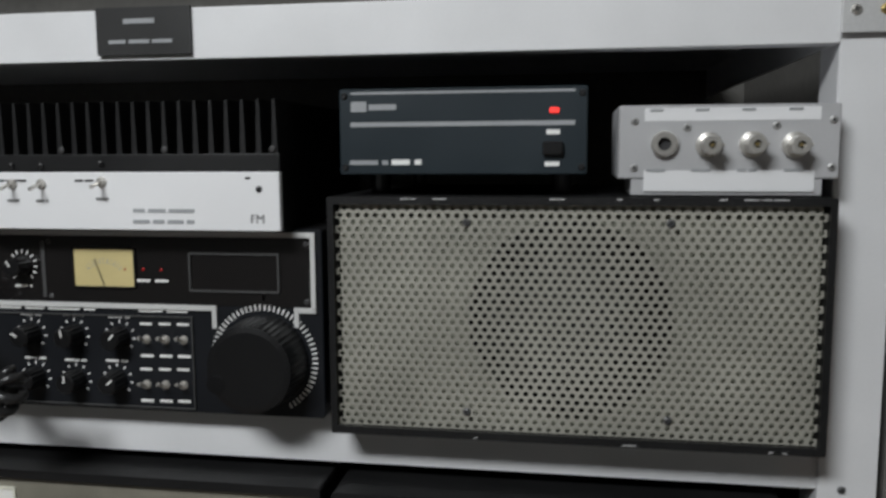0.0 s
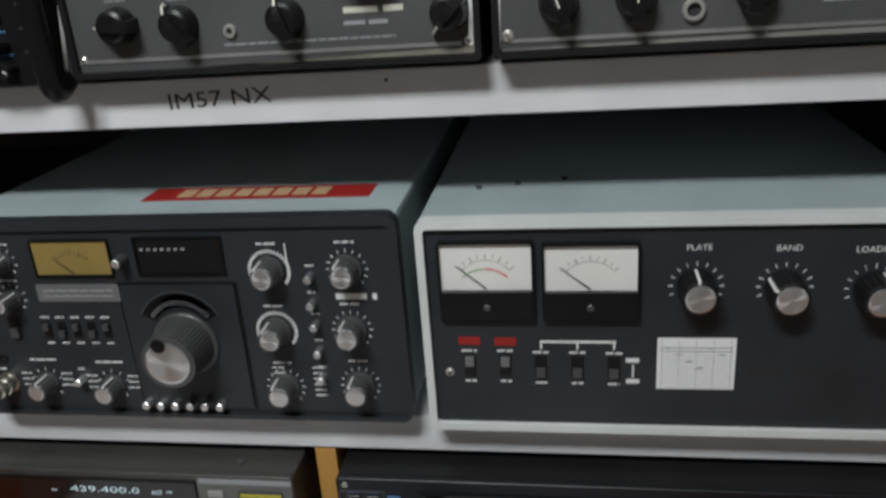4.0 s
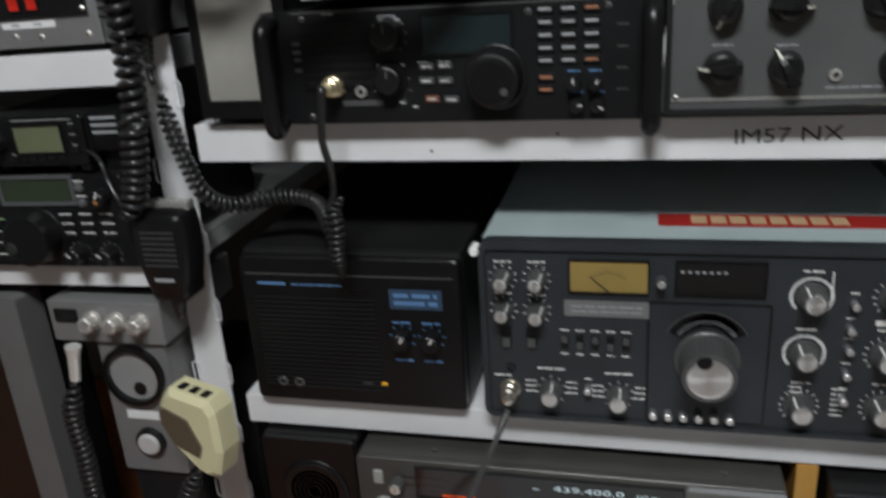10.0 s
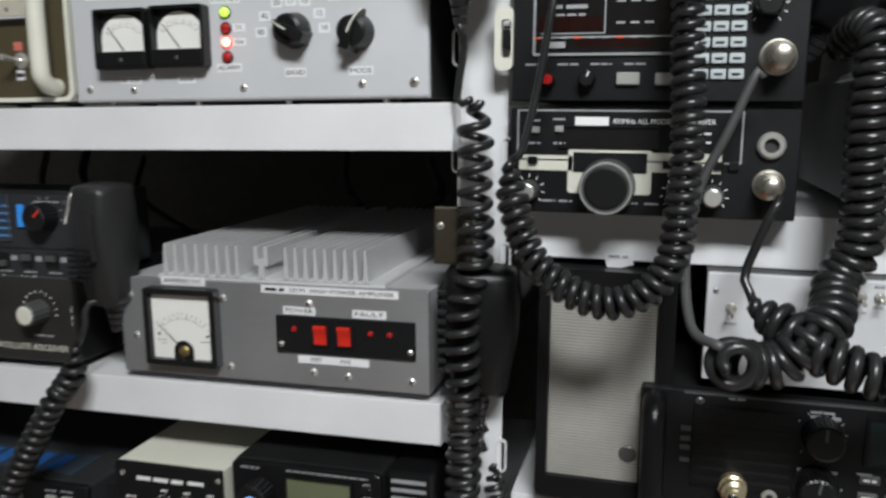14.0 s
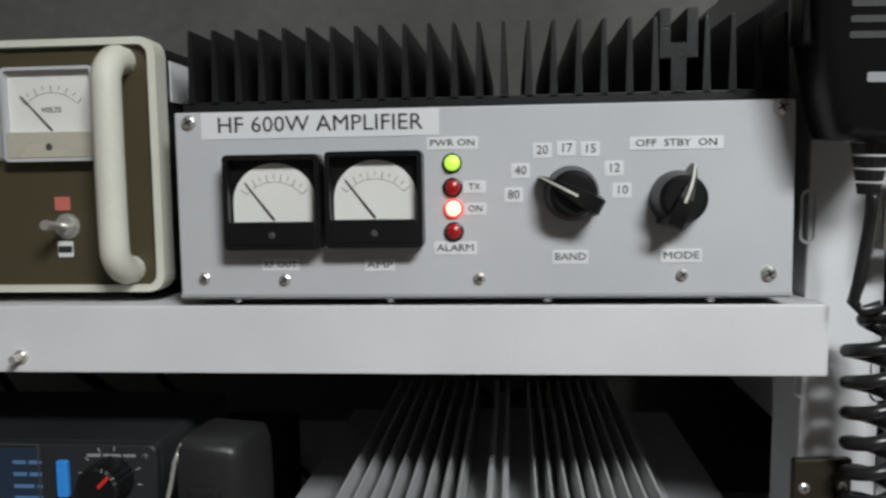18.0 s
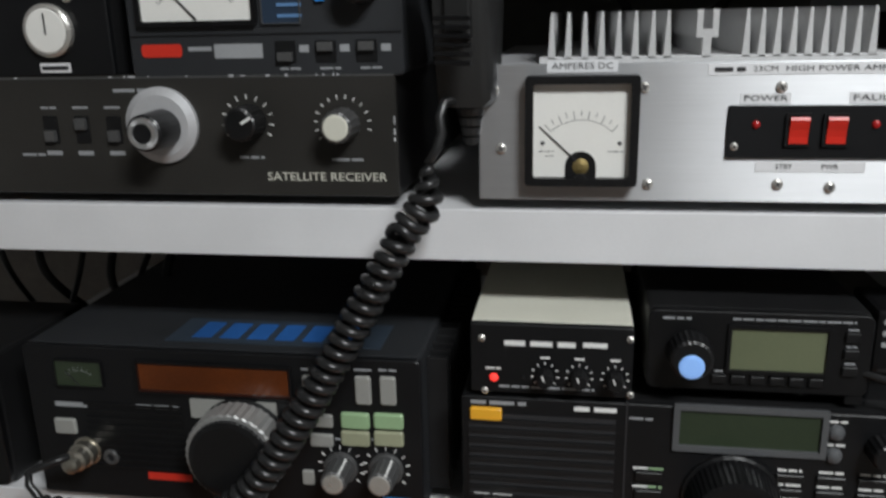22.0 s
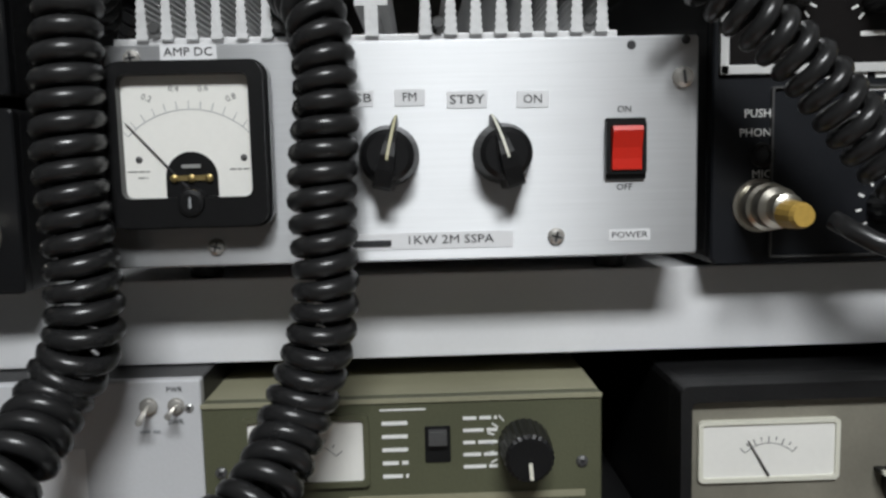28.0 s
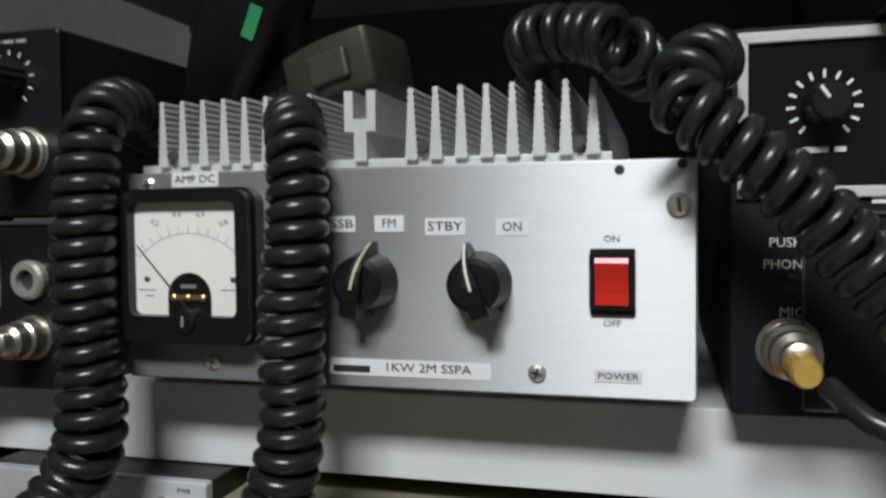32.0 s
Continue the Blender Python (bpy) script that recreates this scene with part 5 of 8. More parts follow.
gs = thing("grille_loudspeaker", "narrow black loudspeaker with grey cloth grille", "loudspeaker", -0.753, 0.494, 1.3105)
for fx in (12, 70):
    for fy in (45, 140):
        part("foot", lathe_z(fx, fy, -7, 0.5, 6), RUBBER, gs)
part("case", block(0, 83, 8, 160, 0, 150, 3), BLACK, gs)
part("rim", frame_ring(bmesh.new(), rrect(41.5, 75, 83, 150, 4), rrect(40, 75, 66, 122, 1.5), -1, 9), BLACKP, gs)
part("grille_cloth", prism(bmesh.new(), rrect(40, 75, 65.5, 121.5, 1.5), 2.5, 8), CLOTH, gs, "woven grey grille with dull stains")
for k in range(60):
    plate(gs, 40, 15.5 + 2.02 * k, 64, 1.0, WIRE, 0.4, 0.1, 2.5, "mesh_wire")
part("badge", lathe(bmesh.new(), 58, 33, [(4.6, 1.4), (5.6, 2.0), (5.6, 2.6)], 20), KGREY, gs, "small dark round badge")

ol = unit("transverter", "olive green transverter with two rotary knobs", "transverter", -0.554, 1.405, 140, 51, 170, 0.487, OLIVET, OLIVE, rad=1.2, feet=12)
plate(ol, 70, 50.2, 140, 1.6, OLIVET, 0.8, 0.3, name="pale_edge")
meter(ol, 36, 33, 44, 26, FACE, 2.0, OLIVE, -38, 0.0, 2.2, marks=9, sweep=50)
for k in range(5):
    bars(ol, 67, 42 - 4.8 * k, 9, 1.7, WHITE)
    bars(ol, 97, 43 - 4.4 * k, 12, 1.5, WHITE)
part("bracket_print", block(62, 78, -0.3, 0.05, 46.5, 47.1), WHITE, ol)
slider(ol, 82, 34, 9, 13, KBLACK, True)
knob(ol, 112.4, 33.3, 9.2, 16, KBLACK, None, 175, tip=IVORY, name="rotary_knob")
ticks(ol, 112.4, 33.3, 11, 13.5, 6, -120, -40)
plate(ol, 92, 14.5, 84, 2.4, OLIVET, 0.5, 0.3, name="pale_rule")
plate(ol, 56.1, 7.3, 25.8, 3.8, WHITE, 0.4, 0.3, name="maker_mark")
bars(ol, 84.4, 7.3, 27.9, 3.2, WHITE)
bars(ol, 113.6, 7.6, 25.8, 3.2, WHITE)
for u in (6, 133):
    screw(ol, u, 26, 2.2, KGREY)

wb = unit("preamplifier_box", "white metal box with small toggle switches", "switch box", -0.654, 1.400, 100, 64.6, 90, 0.488, BLACK, LGREY, rad=1, feet=6)
toggle(wb, 91.5, 55.5, 2.4, -0.1)
for v, q in ((61.2, "PWR"), (49.6, "SWR")):
    words(wb, 91.0, v, q, 1.9, INK)
screw(wb, 95.8, 54.6, 1.7)
for u, v in ((82, 55.5), (14, 44)):
    toggle(wb, u, v, 2.6, -0.3)
    bars(wb, u, v - 9, 7, 1.4, GREYINK)
for u, v in ((24, 45), (5, 54), (5, 6), (95, 6), (76, 14)):
    screw(wb, u, v, 1.8)
tape(wb, 46, 28, 26, 26)

# ---- grey set and linear amplifier ----
def knob_g(d, u, v, r=7.0, a=0, skirt=8.5, n=11, white=False):
    r, skirt = r * 1.16, skirt * 1.1
    knob(d, u, v, r, 17, KGREY, KCAP, a, skirt, name="knob")
    if white:
        ticks(d, u, v, skirt + 2.2, skirt + 4.6, 30, -130, 130, t=1.3)
    else:
        ticks(d, u, v, skirt + 1.5, skirt + 4.0, n, -135, 135)


f101 = thing("grey_transceiver", "slate grey transceiver with pale blue top and many knobs", "transceiver", -0.527, 0.487, 1.0505)
part("case", block(1, 343, 8, 320, 3, 160, 4), BLUEG, f101)
part("front_surround", frame_ring(bmesh.new(), rrect(172, 81, 344, 161, 9), rrect(172, 79, 334, 150, 5), -3, 9), SLATE, f101, "dark moulded surround")
part("front_panel", prism(bmesh.new(), rrect(172, 79, 335, 151, 5), 0, 8), SLATE, f101)
meter(f101, 102.6, 132.3, 62.2, 28.8, GOLD, 1.5, BLACKP, -50, 0.0, 2, marks=9, ink=INK)
well(f101, 185.6, 132.9, 63.6, 26.5, WINDOW, 1.5, BLACKP, name="digital_display")
dial = arc(f101, 177.6, 72.3, 33, 12, -62, 62, BLACKP, -2.2, "dial_window")
ticks(dial, 177.6, 72.3, 23.5, 27, 23, -56, 56, GREYINK, 0.45, "dial_print", -2.1)
arc(dial, 177.6, 72.3, 34, 1.0, -63, 63, KGREY, -2.3, "dial_rim")
for k in range(7):
    bars(f101, 158 + 5.2 * k, 138, 2.6, 2.4, GREYINK, yo=-0.4)
plate(f101, 101.0, 104.6, 65.9, 13.6, mat("dull_plate_metal", (0.20, 0.20, 0.20), 0.4, 0.3, var=0.15), 1.2, 1, name="model_plate")
bars(f101, 101.2, 106.6, 55.3, 2.2, GREYINK, yo=-1.2)
bars(f101, 101.0, 102.3, 55.4, 1.8, GREYINK, yo=-1.2)
knob(f101, 142.3, 131.0, 4.2, 11, KGREY, KCAP, None, name="knob")
plate(f101, 178.7, 60.3, 87.7, 101.3, SLATE, 2.0, 2, name="tuning_surround")
plate(f101, 178.6, 60.1, 92.0, 105.1, KBLACK, 0.8, 2, name="surround_edge")
arc(f101, 179.8, 79.7, 24, 9, -62, 62, INK, -2.2)
tk = knob(f101, 178.7, 64.7, 22.0, 31, KGREY, KCAP, None, 25, name="tuning_knob", yo=-2)
part("finger_hole", lathe(bmesh.new(), *[q for q in (174.6, 78.9)], [(4.6, -34.6), (5.6, -34.0)], 16), BLACKP, tk)
for k in range(6):
    part("push_button", lathe(bmesh.new(), 139 + 11.8 * k, 14, [(2.6, -10), (3.2, -9.4), (3.2, 0)], 14), KCAP, f101)
for u, v, w in ((250.5, 121.1, True), (306.5, 121.7, False), (249.0, 73.8, True), (305.0, 75.2, False), (249.2, 27.9, False), (306.3, 30.0, False)):
    knob_g(f101, u, v, 8.0, -30, 10, 13, w)
    bars(f101, u, v + 20, 14, 1.8, WHITE)
for u, v in ((19.2, 128.9), (46.4, 129.1), (19.0, 101.4), (46.3, 100.5)):
    knob_g(f101, u, v, 5.8, 40, 7.0, 9)
    bars(f101, u, v + 14, 14, 1.6, WHITE)
for u, v in ((56.5, 28.3), (111.4, 26.8)):
    knob_g(f101, u, v, 7.2, 10, 8.4, 9)
    bars(f101, u, v + 20, 22, 1.8, WHITE)
    for k in range(3):
        bars(f101, u - 17, v - 2 + 5 * k, 9, 1.3, WHITE)
        bars(f101, u + 17, v - 2 + 5 * k, 9, 1.3, WHITE)
for u, v in ((20.3, 75.6), (41.1, 76.0)):
    slider(f101, u, v, 9, 19, KBLACK, False)
for k in range(5):
    slider(f101, 68 + 12.2 * k, 74, 6.4, 13, KBLACK, k % 2 == 0)
    bars(f101, 68 + 12.2 * k, 84.5, 7, 1.4, WHITE)
    bars(f101, 68 + 12.2 * k, 63, 6, 1.3, WHITE)
for k, (u, v) in enumerate(((279.7, 116.6), (278.8, 96.3), (279.3, 79.7), (279.2, 58.7), (279.1, 37.0), (86.8, 32.5))):
    part("push_button", lathe(bmesh.new(), u, v, [(2.4, -9), (3.0, -8.4), (3.0, 0)], 14), KCAP, f101)
    bars(f101, u, v + 8, 6, 1.4, WHITE)
plate(f101, 264, 130, 1, 22, WHITE, 0.3, 0.2, name="printed_rule")
for k in range(6):
    bars(f101, 247 - 0.3 * k, 21 + 4.6 * k, 9, 1.3, WHITE)
    bars(f101, 276, 21 + 4.6 * k, 9, 1.3, WHITE)
jack(f101, 23.3, 48.1, 4, KBLACK, 0, 0.6, 1)
bars(f101, 16, 40, 14, 1.8, WHITE)
bars(f101, 310.8, 101.1, 29.4, 6.0, WHITE)
plug(f101, 22.1, 27.7, 7.5, 22)
# The label's red is darkened to carry the shade on the case top.
part("top_label", block(140, 316, 42, 72, 160.1, 160.6), DRED, f101, "worn red label on the top, its red darkened for shade")
bm = bmesh.new()
for k in range(8):
    cuboid(bm, 166 + 15 * k, 178 + 15 * k, 48, 66, 160.7, 161.0)
part("label_print", bm, mat("tan_print", (0.45, 0.30, 0.17), 0.6, bump=0), f101)
for u in (40, 190):
    screw(f101, u, 158, 2, CHROME, 0, 4)
part("side_stud", lathe(bmesh.new(), -3, 152, [(3, -6), (4, -4), (4, 8)], 12), WHITE, f101, "white plastic stud")

fl = thing("linear_amplifier", "slate grey linear amplifier in a pale blue case", "amplifier", -0.171, 0.487, 1.0465)
part("case", block(1, 337, 8, 320, 2, 159, 4), BLUEG, fl)
part("front_surround", frame_ring(bmesh.new(), rrect(169, 80, 338, 160, 6), rrect(169, 80, 327, 149, 3), -4, 9), mat("pale_surround", (0.66, 0.69, 0.67), 0.4, var=0.05, bump=0.06), fl, "pale moulded surround")
part("front_panel", prism(bmesh.new(), rrect(169, 80, 328, 150, 3), 0, 8), SLATE, fl)
meter(fl, 46.1, 117.0, 64.1, 57.6, FACE, 1.6, BLACKP, -50, 0.38, 5, marks=9, sweep=50)
meter(fl, 114.8, 116.0, 63.2, 55.6, FACE, 1.6, BLACKP, -52, 0.38, 5, marks=9, sweep=50)
arc(fl, *[q for q in (45.4, 104.4)], 22, 0.9, -45, 0, GREENB, -2.6)
arc(fl, *[q for q in (45.4, 104.4)], 22, 0.9, 0, 45, RED, -2.6)
for u, v, a, s in ((182.1, 111.5, -5, "PLATE"), (236.4, 110.5, -55, "BAND")):
    knob(fl, u, v, 12.5, 20, KBLACK, KCAP, a, 0, name="knob")
    ticks(fl, u, v, 14.5, 17.5, 11, -110, 110)
    words(fl, u + 1, v + 27, s, 4.2, WHITE)
lu, lv = 289.4, 109.0
knob(fl, lu, lv, 12.5, 20, KBLACK, KCAP, 20, 0, name="knob")
ticks(fl, lu, lv, 14.5, 17.5, 11, -110, 110)
words(fl, lu, lv + 27, "LOADING", 4.2, WHITE)
for k, (u, v) in enumerate(((31.4, 51.7), (56.3, 51.7), (80.8, 50.8), (105.8, 50.8), (130.4, 50.4))):
    # The first two levers are greyer, with their highlights put into the colour.
    slider(fl, u, v, 8.5, 17, KBLACK, k < 2, 0, mat("rocker_highlight", (0.16, 0.16, 0.16), 0.35) if k == 0 else (bpy.data.materials["rocker_highlight"] if k < 2 else None))
    bars(fl, u, v - 12.5, 8, 1.6, WHITE)
    bars(fl, u, v + 11.5, 11, 1.7, WHITE)
for u, v in ((31.8, 71.0), (56.7, 70.4)):
    plate(fl, u, v, 15, 6, DRED, 0.5, 0.4, name="red_label")
plate(fl, 106.1, 70.5, 51.0, 1.7, WHITE, 0.4, 0.1, name="bracket_print")
for q in ((81.3, 67.9, 1.5, 5.5), (105.9, 67.7, 1.5, 5.5), (130.5, 67.6, 1.5, 5.5)):
    plate(fl, *q, WHITE, 0.4, 0.1, name="bracket_print")
bars(fl, 142.7, 56.7, 8.8, 4.2, WHITE)
bars(fl, 143.1, 40.4, 8.9, 4.4, WHITE)
plate(fl, 143.1, 48.4, 1.1, 9.9, WHITE, 0.4, 0.1, name="bracket_print")
screw(fl, 16.7, 45.9, 3.4, CHROME, 20)
note = plate(fl, 184.2, 54.5, 50.8, 39.1, PAPER, 0.3, 0.4, name="paper_table", label="small printed paper table")
bm = bmesh.new()
nu, nv, nw, nh = 184.2, 54.5, 50.8, 39.1
for k in range(12):
    cuboid(bm, nu - nw / 2 + 2, nu + nw / 2 - 2, -0.42, -0.28, nv - nh / 2 + 1.6 + 2.7 * k, nv - nh / 2 + (1.85 if k < 10 else 2.3) + 2.7 * k)
for k in range(5):
    x = nu - nw / 2 + 3 + k * nw * 0.22
    cuboid(bm, x, x + 0.25, -0.42, -0.28, nv - nh / 2 + 1, nv + nh / 2 - 1)
part("table_print", bm, GREYINK, note, "", "stuff")
for k in range(6):
    bars(note, nu - nw / 2 + 7 + 7 * k, nv + 12 - 5 * (k % 4), 4, 1.3, GREYINK, yo=-0.3)
bars(fl, 248.4, 49.7, 61.6, 8.7, INK, name="sunken_name")
for u in (36, 64, 98):
    part("top_screw", lathe_z(u, 60 + u * 0.3, 159, 161, 2.5), KGREY, fl)

sp = thing("cabinet_loudspeaker", "black ribbed loudspeaker cabinet with blue lettering", "loudspeaker", -0.744, 0.492, 1.0465)
part("case", block(0, 200, 8, 300, 2, 148, 6), BLACK, sp)
part("front_panel", prism(bmesh.new(), rrect(100, 73, 198, 142, 5), 0, 9, 1.5), BLACKP, sp)
for k in range(21):
    plate(sp, 68, 18 + 4.4 * k, 112, 1.7, BLACK, 1.6, 0.6, name="grille_rib")
plate(sp, 100, 128, 186, 1.2, KGREY, 0.8, 0.4, name="ledge_line")
plate(sp, 30, 119, 26, 2.4, BLUEINK, 0.3, 0.3, name="maker_mark")
bars(sp, 72, 118.5, 46, 1.8, BLUEINK)
plate(sp, 160, 108, 46, 18, mat("blue_label_film", (0.03, 0.06, 0.11), 0.4), 0.5, 0.5, name="model_field")
for j in range(2):
    bars(sp, 160, 111.5 - 7 * j, 38, 5, BLUEINK, yo=-0.5)
for u in (146, 172):
    knob(sp, u, 72, 8, 14, KBLACK, None, 30, name="knob")
    ticks(sp, u, 72, 9.5, 12, 7, -120, 120, BLUEINK)
    bars(sp, u, 86, 16, 2.2, BLUEINK)
    bars(sp, u, 50, 16, 2.2, BLUEINK)
jack(sp, 28, 22, 5, KGREY, 0, 0.5, 2)
jack(sp, 44, 22, 5, KGREY, 0, 0.5, 2)
bars(sp, 110, 25, 10, 2, GREYINK)
plate(sp, 125, 25, 6, 3, YELLOW, 0.5, 0.3, name="yellow_mark")

# ---- lower shelf above the desk ----
f736 = unit("satellite_transceiver", "grey satellite transceiver with lit digital display", "transceiver", -0.648, 0.862, 367, 142, 260, 0.476, BGREY, BGREY, rad=3, feet=0)
well(f736, 171.3, 119.7, 230.5, 30.4, WINDOW, 1.2, BLACKP, name="display")
plate(f736, 95.7, 117.9, 77.3, 27.2, DIMRED, 0.5, 0.5, name="meter_window")
bars(f736, 62, 124, 40, 1.2, WINRED, yo=-0.5)
bars(f736, 62, 116, 34, 1.0, WINRED, yo=-0.5)
bars(f736, 94.6, 107.4, 31.1, 2.7, OLEDD, yo=-0.5)
words(f736, 208.8, 125.0, "439.400.0", 5.8, WLED, -0.4, 60)
words(f736, 253.4, 124.1, "667", 4.5, WLED, -0.4)
plate(f736, 163.8, 123.3, 5, 1, WLED, 0.5, 0.2, name="lit_dash")
plate(f736, 264.0, 124.9, 5, 1, WLED, 0.5, 0.2, name="lit_dash")
plate(f736, 327.2, 122.9, 77.0, 31.5, mat("grey_brown_field", (0.13, 0.128, 0.12), 0.4, 0.2, bump=0.04), 0.5, 0.6, name="key_field")
plate(f736, 328.4, 136.9, 75.2, 4.5, GREYINK, 0.8, 0.3, name="bright_edge")
well(f736, 339.8, 125.4, 34.2, 4.6, mat("yellow_window", (0.55, 0.50, 0.03), 0.3), 0.8, KGREY, -0.5, "status_window")
for u, v in ((303.5, 125.5), (303.4, 112.1), (330.6, 111.9), (350.3, 112.5)):
    button(f736, u, v, 13, 6, BUTTON)
for j in range(4):
    for k in range(2):
        button(f736, 262 + 15 * k, 96 - 10.2 * j, 13, 6.5, BUTTON)
for k in range(2):
    button(f736, 266 + 23 * k, 54.5, 20, 8, BUTTON)
for j in range(3):
    for k in range(5):
        button(f736, 296 + 15 * k, 92 - 10.5 * j, 9.5, 6, KGREY if j < 2 else KBLACK)
        bars(f736, 296 + 15 * k, 87 - 10.5 * j, 8, 1.1, GREYINK)
plate(f736, 326, 98.5, 66, 1.4, GREYINK, 0.4, 0.2, name="printed_rule")
for k in range(3):
    button(f736, 323 + 14.5 * k, 53, 6.5, 14, BUTTON)
for k in range(2):
    button(f736, 200 + 33 * k, 91.5, 30, 8, BUTTON, 2.5)
for j in range(5):
    button(f736, 178, 80 - 11.5 * j, 13, 6, BUTTON)
lamp_dot(f736, 154.7, 100.3, 2.0, GLED)
lamp_dot(f736, 179.4, 101.0, 2.0, GLED)
lamp_dot(f736, 159.5, 43.5, 1.8, GLED)
lamp_dot(f736, 158.6, 30.3, 1.8, GLED)
tk = knob(f736, 215.1, 53.2, 25, 26, KBLACK, None, None, 28, name="tuning_knob")
part("face", lathe(bmesh.new(), 215.1, 53.2, [(20.5, -27.0), (22.4, -26.6), (22.8, -25.6)], 48), KCAP, tk, "spun silver face")
part("rim_ring", frame_ring(bmesh.new(), rrect(215.1, 53.2, 54, 54, 27, 12), rrect(215.1, 53.2, 49, 49, 24.5, 12), -9, -2), CHROME, tk, "bright ring at the foot")
part("finger_hole", lathe(bmesh.new(), 216.3, 68.2, [(7.0, -27.9), (8.4, -27.2)], 24), BLACKP, tk)
plate(f736, 211.3, 44.7, 74.6, 70.5, BGREY, 1.0, 2, name="tuning_surround")
for k in range(6):
    knob(f736, 51 + 19.5 * k, 90, 5.2, 12, KGREY, CHROME, None, name="knob")
    ticks(f736, 51 + 19.5 * k, 90, 6.2, 8, 7, -120, 120, GREYINK)
for k in range(9):
    if k != 2:
        button(f736, 30 + 15.2 * k, 66, 7, 13, BUTTON)
    bars(f736, 30 + 15.2 * k, 76, 9, 1.3, GREYINK)
button(f736, 20, 122, 9, 14, BUTTON)
button(f736, 24, 94, 10, 13, BUTTON)
knob(f736, 38.6, 117.9, 6.5, 13, KGREY, CHROME, None, name="knob")
plug(f736, 12.5, 25.1, 8, 22)
jack(f736, 30.0, 22.8, 4, KBLACK, 0, 0.6, 1)
for u, v in ((62.0, 25.7), (96.9, 24.2), (132.8, 24.1)):
    k2 = knob(f736, u, v, 7.6, 19, KBLACK, None, 40, 0, name="knob")
    part("chrome_foot", lathe(bmesh.new(), u, v, [(7.9, -9), (9.6, -8.4), (10.2, -1), (10.2, 0)], 28), CHROME, k2, "chrome lower ring")
    bars(f736, u, v + 16, 14, 1.4, GREYINK)
for u, v in ((272.8, 28.2), (307.6, 28.1), (343.9, 28.6)):
    k2 = knob(f736, u, v, 7.4 if u > 290 else 9.6, 18, KBLACK, None, 20, 0, name="knob")
    part("chrome_foot", lathe(bmesh.new(), u, v, [(7.8 if u > 290 else 10, -7), (9.2 if u > 290 else 11.4, -6.4), (9.6 if u > 290 else 11.8, 0)], 28), CHROME, k2, "chrome lower ring")
    bars(f736, u, v + 16, 14, 1.4, GREYINK)
for u, v in ((70.0, 153.3), (319.9, 153.5)):
    part("top_screw", lathe_z(u, 18, 141, 143.5, 3), KGREY, f736)
bars(f736, 62, 98, 92, 1.4, GREYINK)
plate(f736, 184, 44.5, 366, 0.8, KBLACK, 0.3, 0.2, name="panel_groove")

f1k = unit("large_transceiver", "large black transceiver with orange lit display", "transceiver", -0.247, 0.859, 410, 146, 300, 0.477, BLACK, CHAR, rad=3)
well(f1k, 231, 122, 330, 24, WINDOW, 1.5, BLACKP, name="display")
for k in range(10):
    bars(f1k, 72 + 6.6 * k, 126, 4, 2.0, OLEDD, yo=-0.4)
    if k % 2 == 0:
        bars(f1k, 72 + 7 * k, 115, 5, 1.6, OLEDD, yo=-0.4)
plate(f1k, 135.2, 117.9, 10, 9, CLED, 0.6, 0.4, name="lit_window", label="lit green window")
plate(f1k, 145.7, 120.7, 11, 3, OLED, 0.5, 0.3, name="lit_segment")
words(f1k, 190.5, 116.6, "3745.00", 7.6, OLED, -0.4, 44)
for k in range(7):
    bars(f1k, 160 + 7 * k, 128.5, 5, 1.4, OLEDD, yo=-0.4)
words(f1k, 235.9, 115.1, "0.00", 6.4, OLED, -0.4, 17)
words(f1k, 261.1, 115.9, "-1.03", 6.4, OLED, -0.4, 17)
plate(f1k, 253.5, 126.3, 13, 3, OLED, 0.5, 0.3, name="lit_segment")
words(f1k, 318, 118, "6906.17", 7.6, OLED, -0.4, 42)
for k in range(6):
    bars(f1k, 300 + 7 * k, 128.5, 5, 1.4, OLEDD, yo=-0.4)
well(f1k, 20, 124, 34, 22, KBLACK, 0.6, KGREY, name="switch_field")
for k in range(4):
    button(f1k, 13 + 15 * (k % 2), 129 - 11 * (k // 2), 11, 5, KBLACK)
    bars(f1k, 13 + 15 * (k % 2), 133.5 - 11 * (k // 2), 9, 1.2, BLUEINK)
for k in range(3):
    plate(f1k, 44, 130 - 7.5 * k, 10, 2.2, BLUEINK, 0.5, 0.4, name="blue_mark")
bars(f1k, 82, 103, 20, 2.2, GREYINK)
bars(f1k, 235, 103, 42, 1.5, GREYINK)
jack(f1k, 16.1, 79.7, 5, KGREY, 0, 0.5, 2)
jack(f1k, 16.5, 62.7, 6.5, KGREY, 0, 0.5, 3)
bars(f1k, 14, 99, 16, 1.4, BLUEINK)
knob(f1k, 44, 82, 8, 14, KBLACK, None, 30, 0, name="knob")
ticks(f1k, 44, 82, 10, 12, 9, -120, 120, BLUEINK)
knob(f1k, 40, 40, 9, 14, KBLACK, None, -30, 0, name="knob")
knob(f1k, 64, 40, 9, 14, KBLACK, None, 10, 0, name="knob")
well(f1k, 100, 66, 32, 48, KBLACK, 0.6, BLUEINK, name="key_field")
for j in range(5):
    for k in range(2):
        button(f1k, 93 + 14 * k, 84 - 9.6 * j, 9, 5, KBLACK)
        bars(f1k, 93 + 14 * k, 84 - 9.6 * j, 6, 1.4, BLUEINK, yo=-2.2)
plate(f1k, 100, 74, 10, 2, GLED, 0.8, 0.3, -2, name="lit_green_bar")
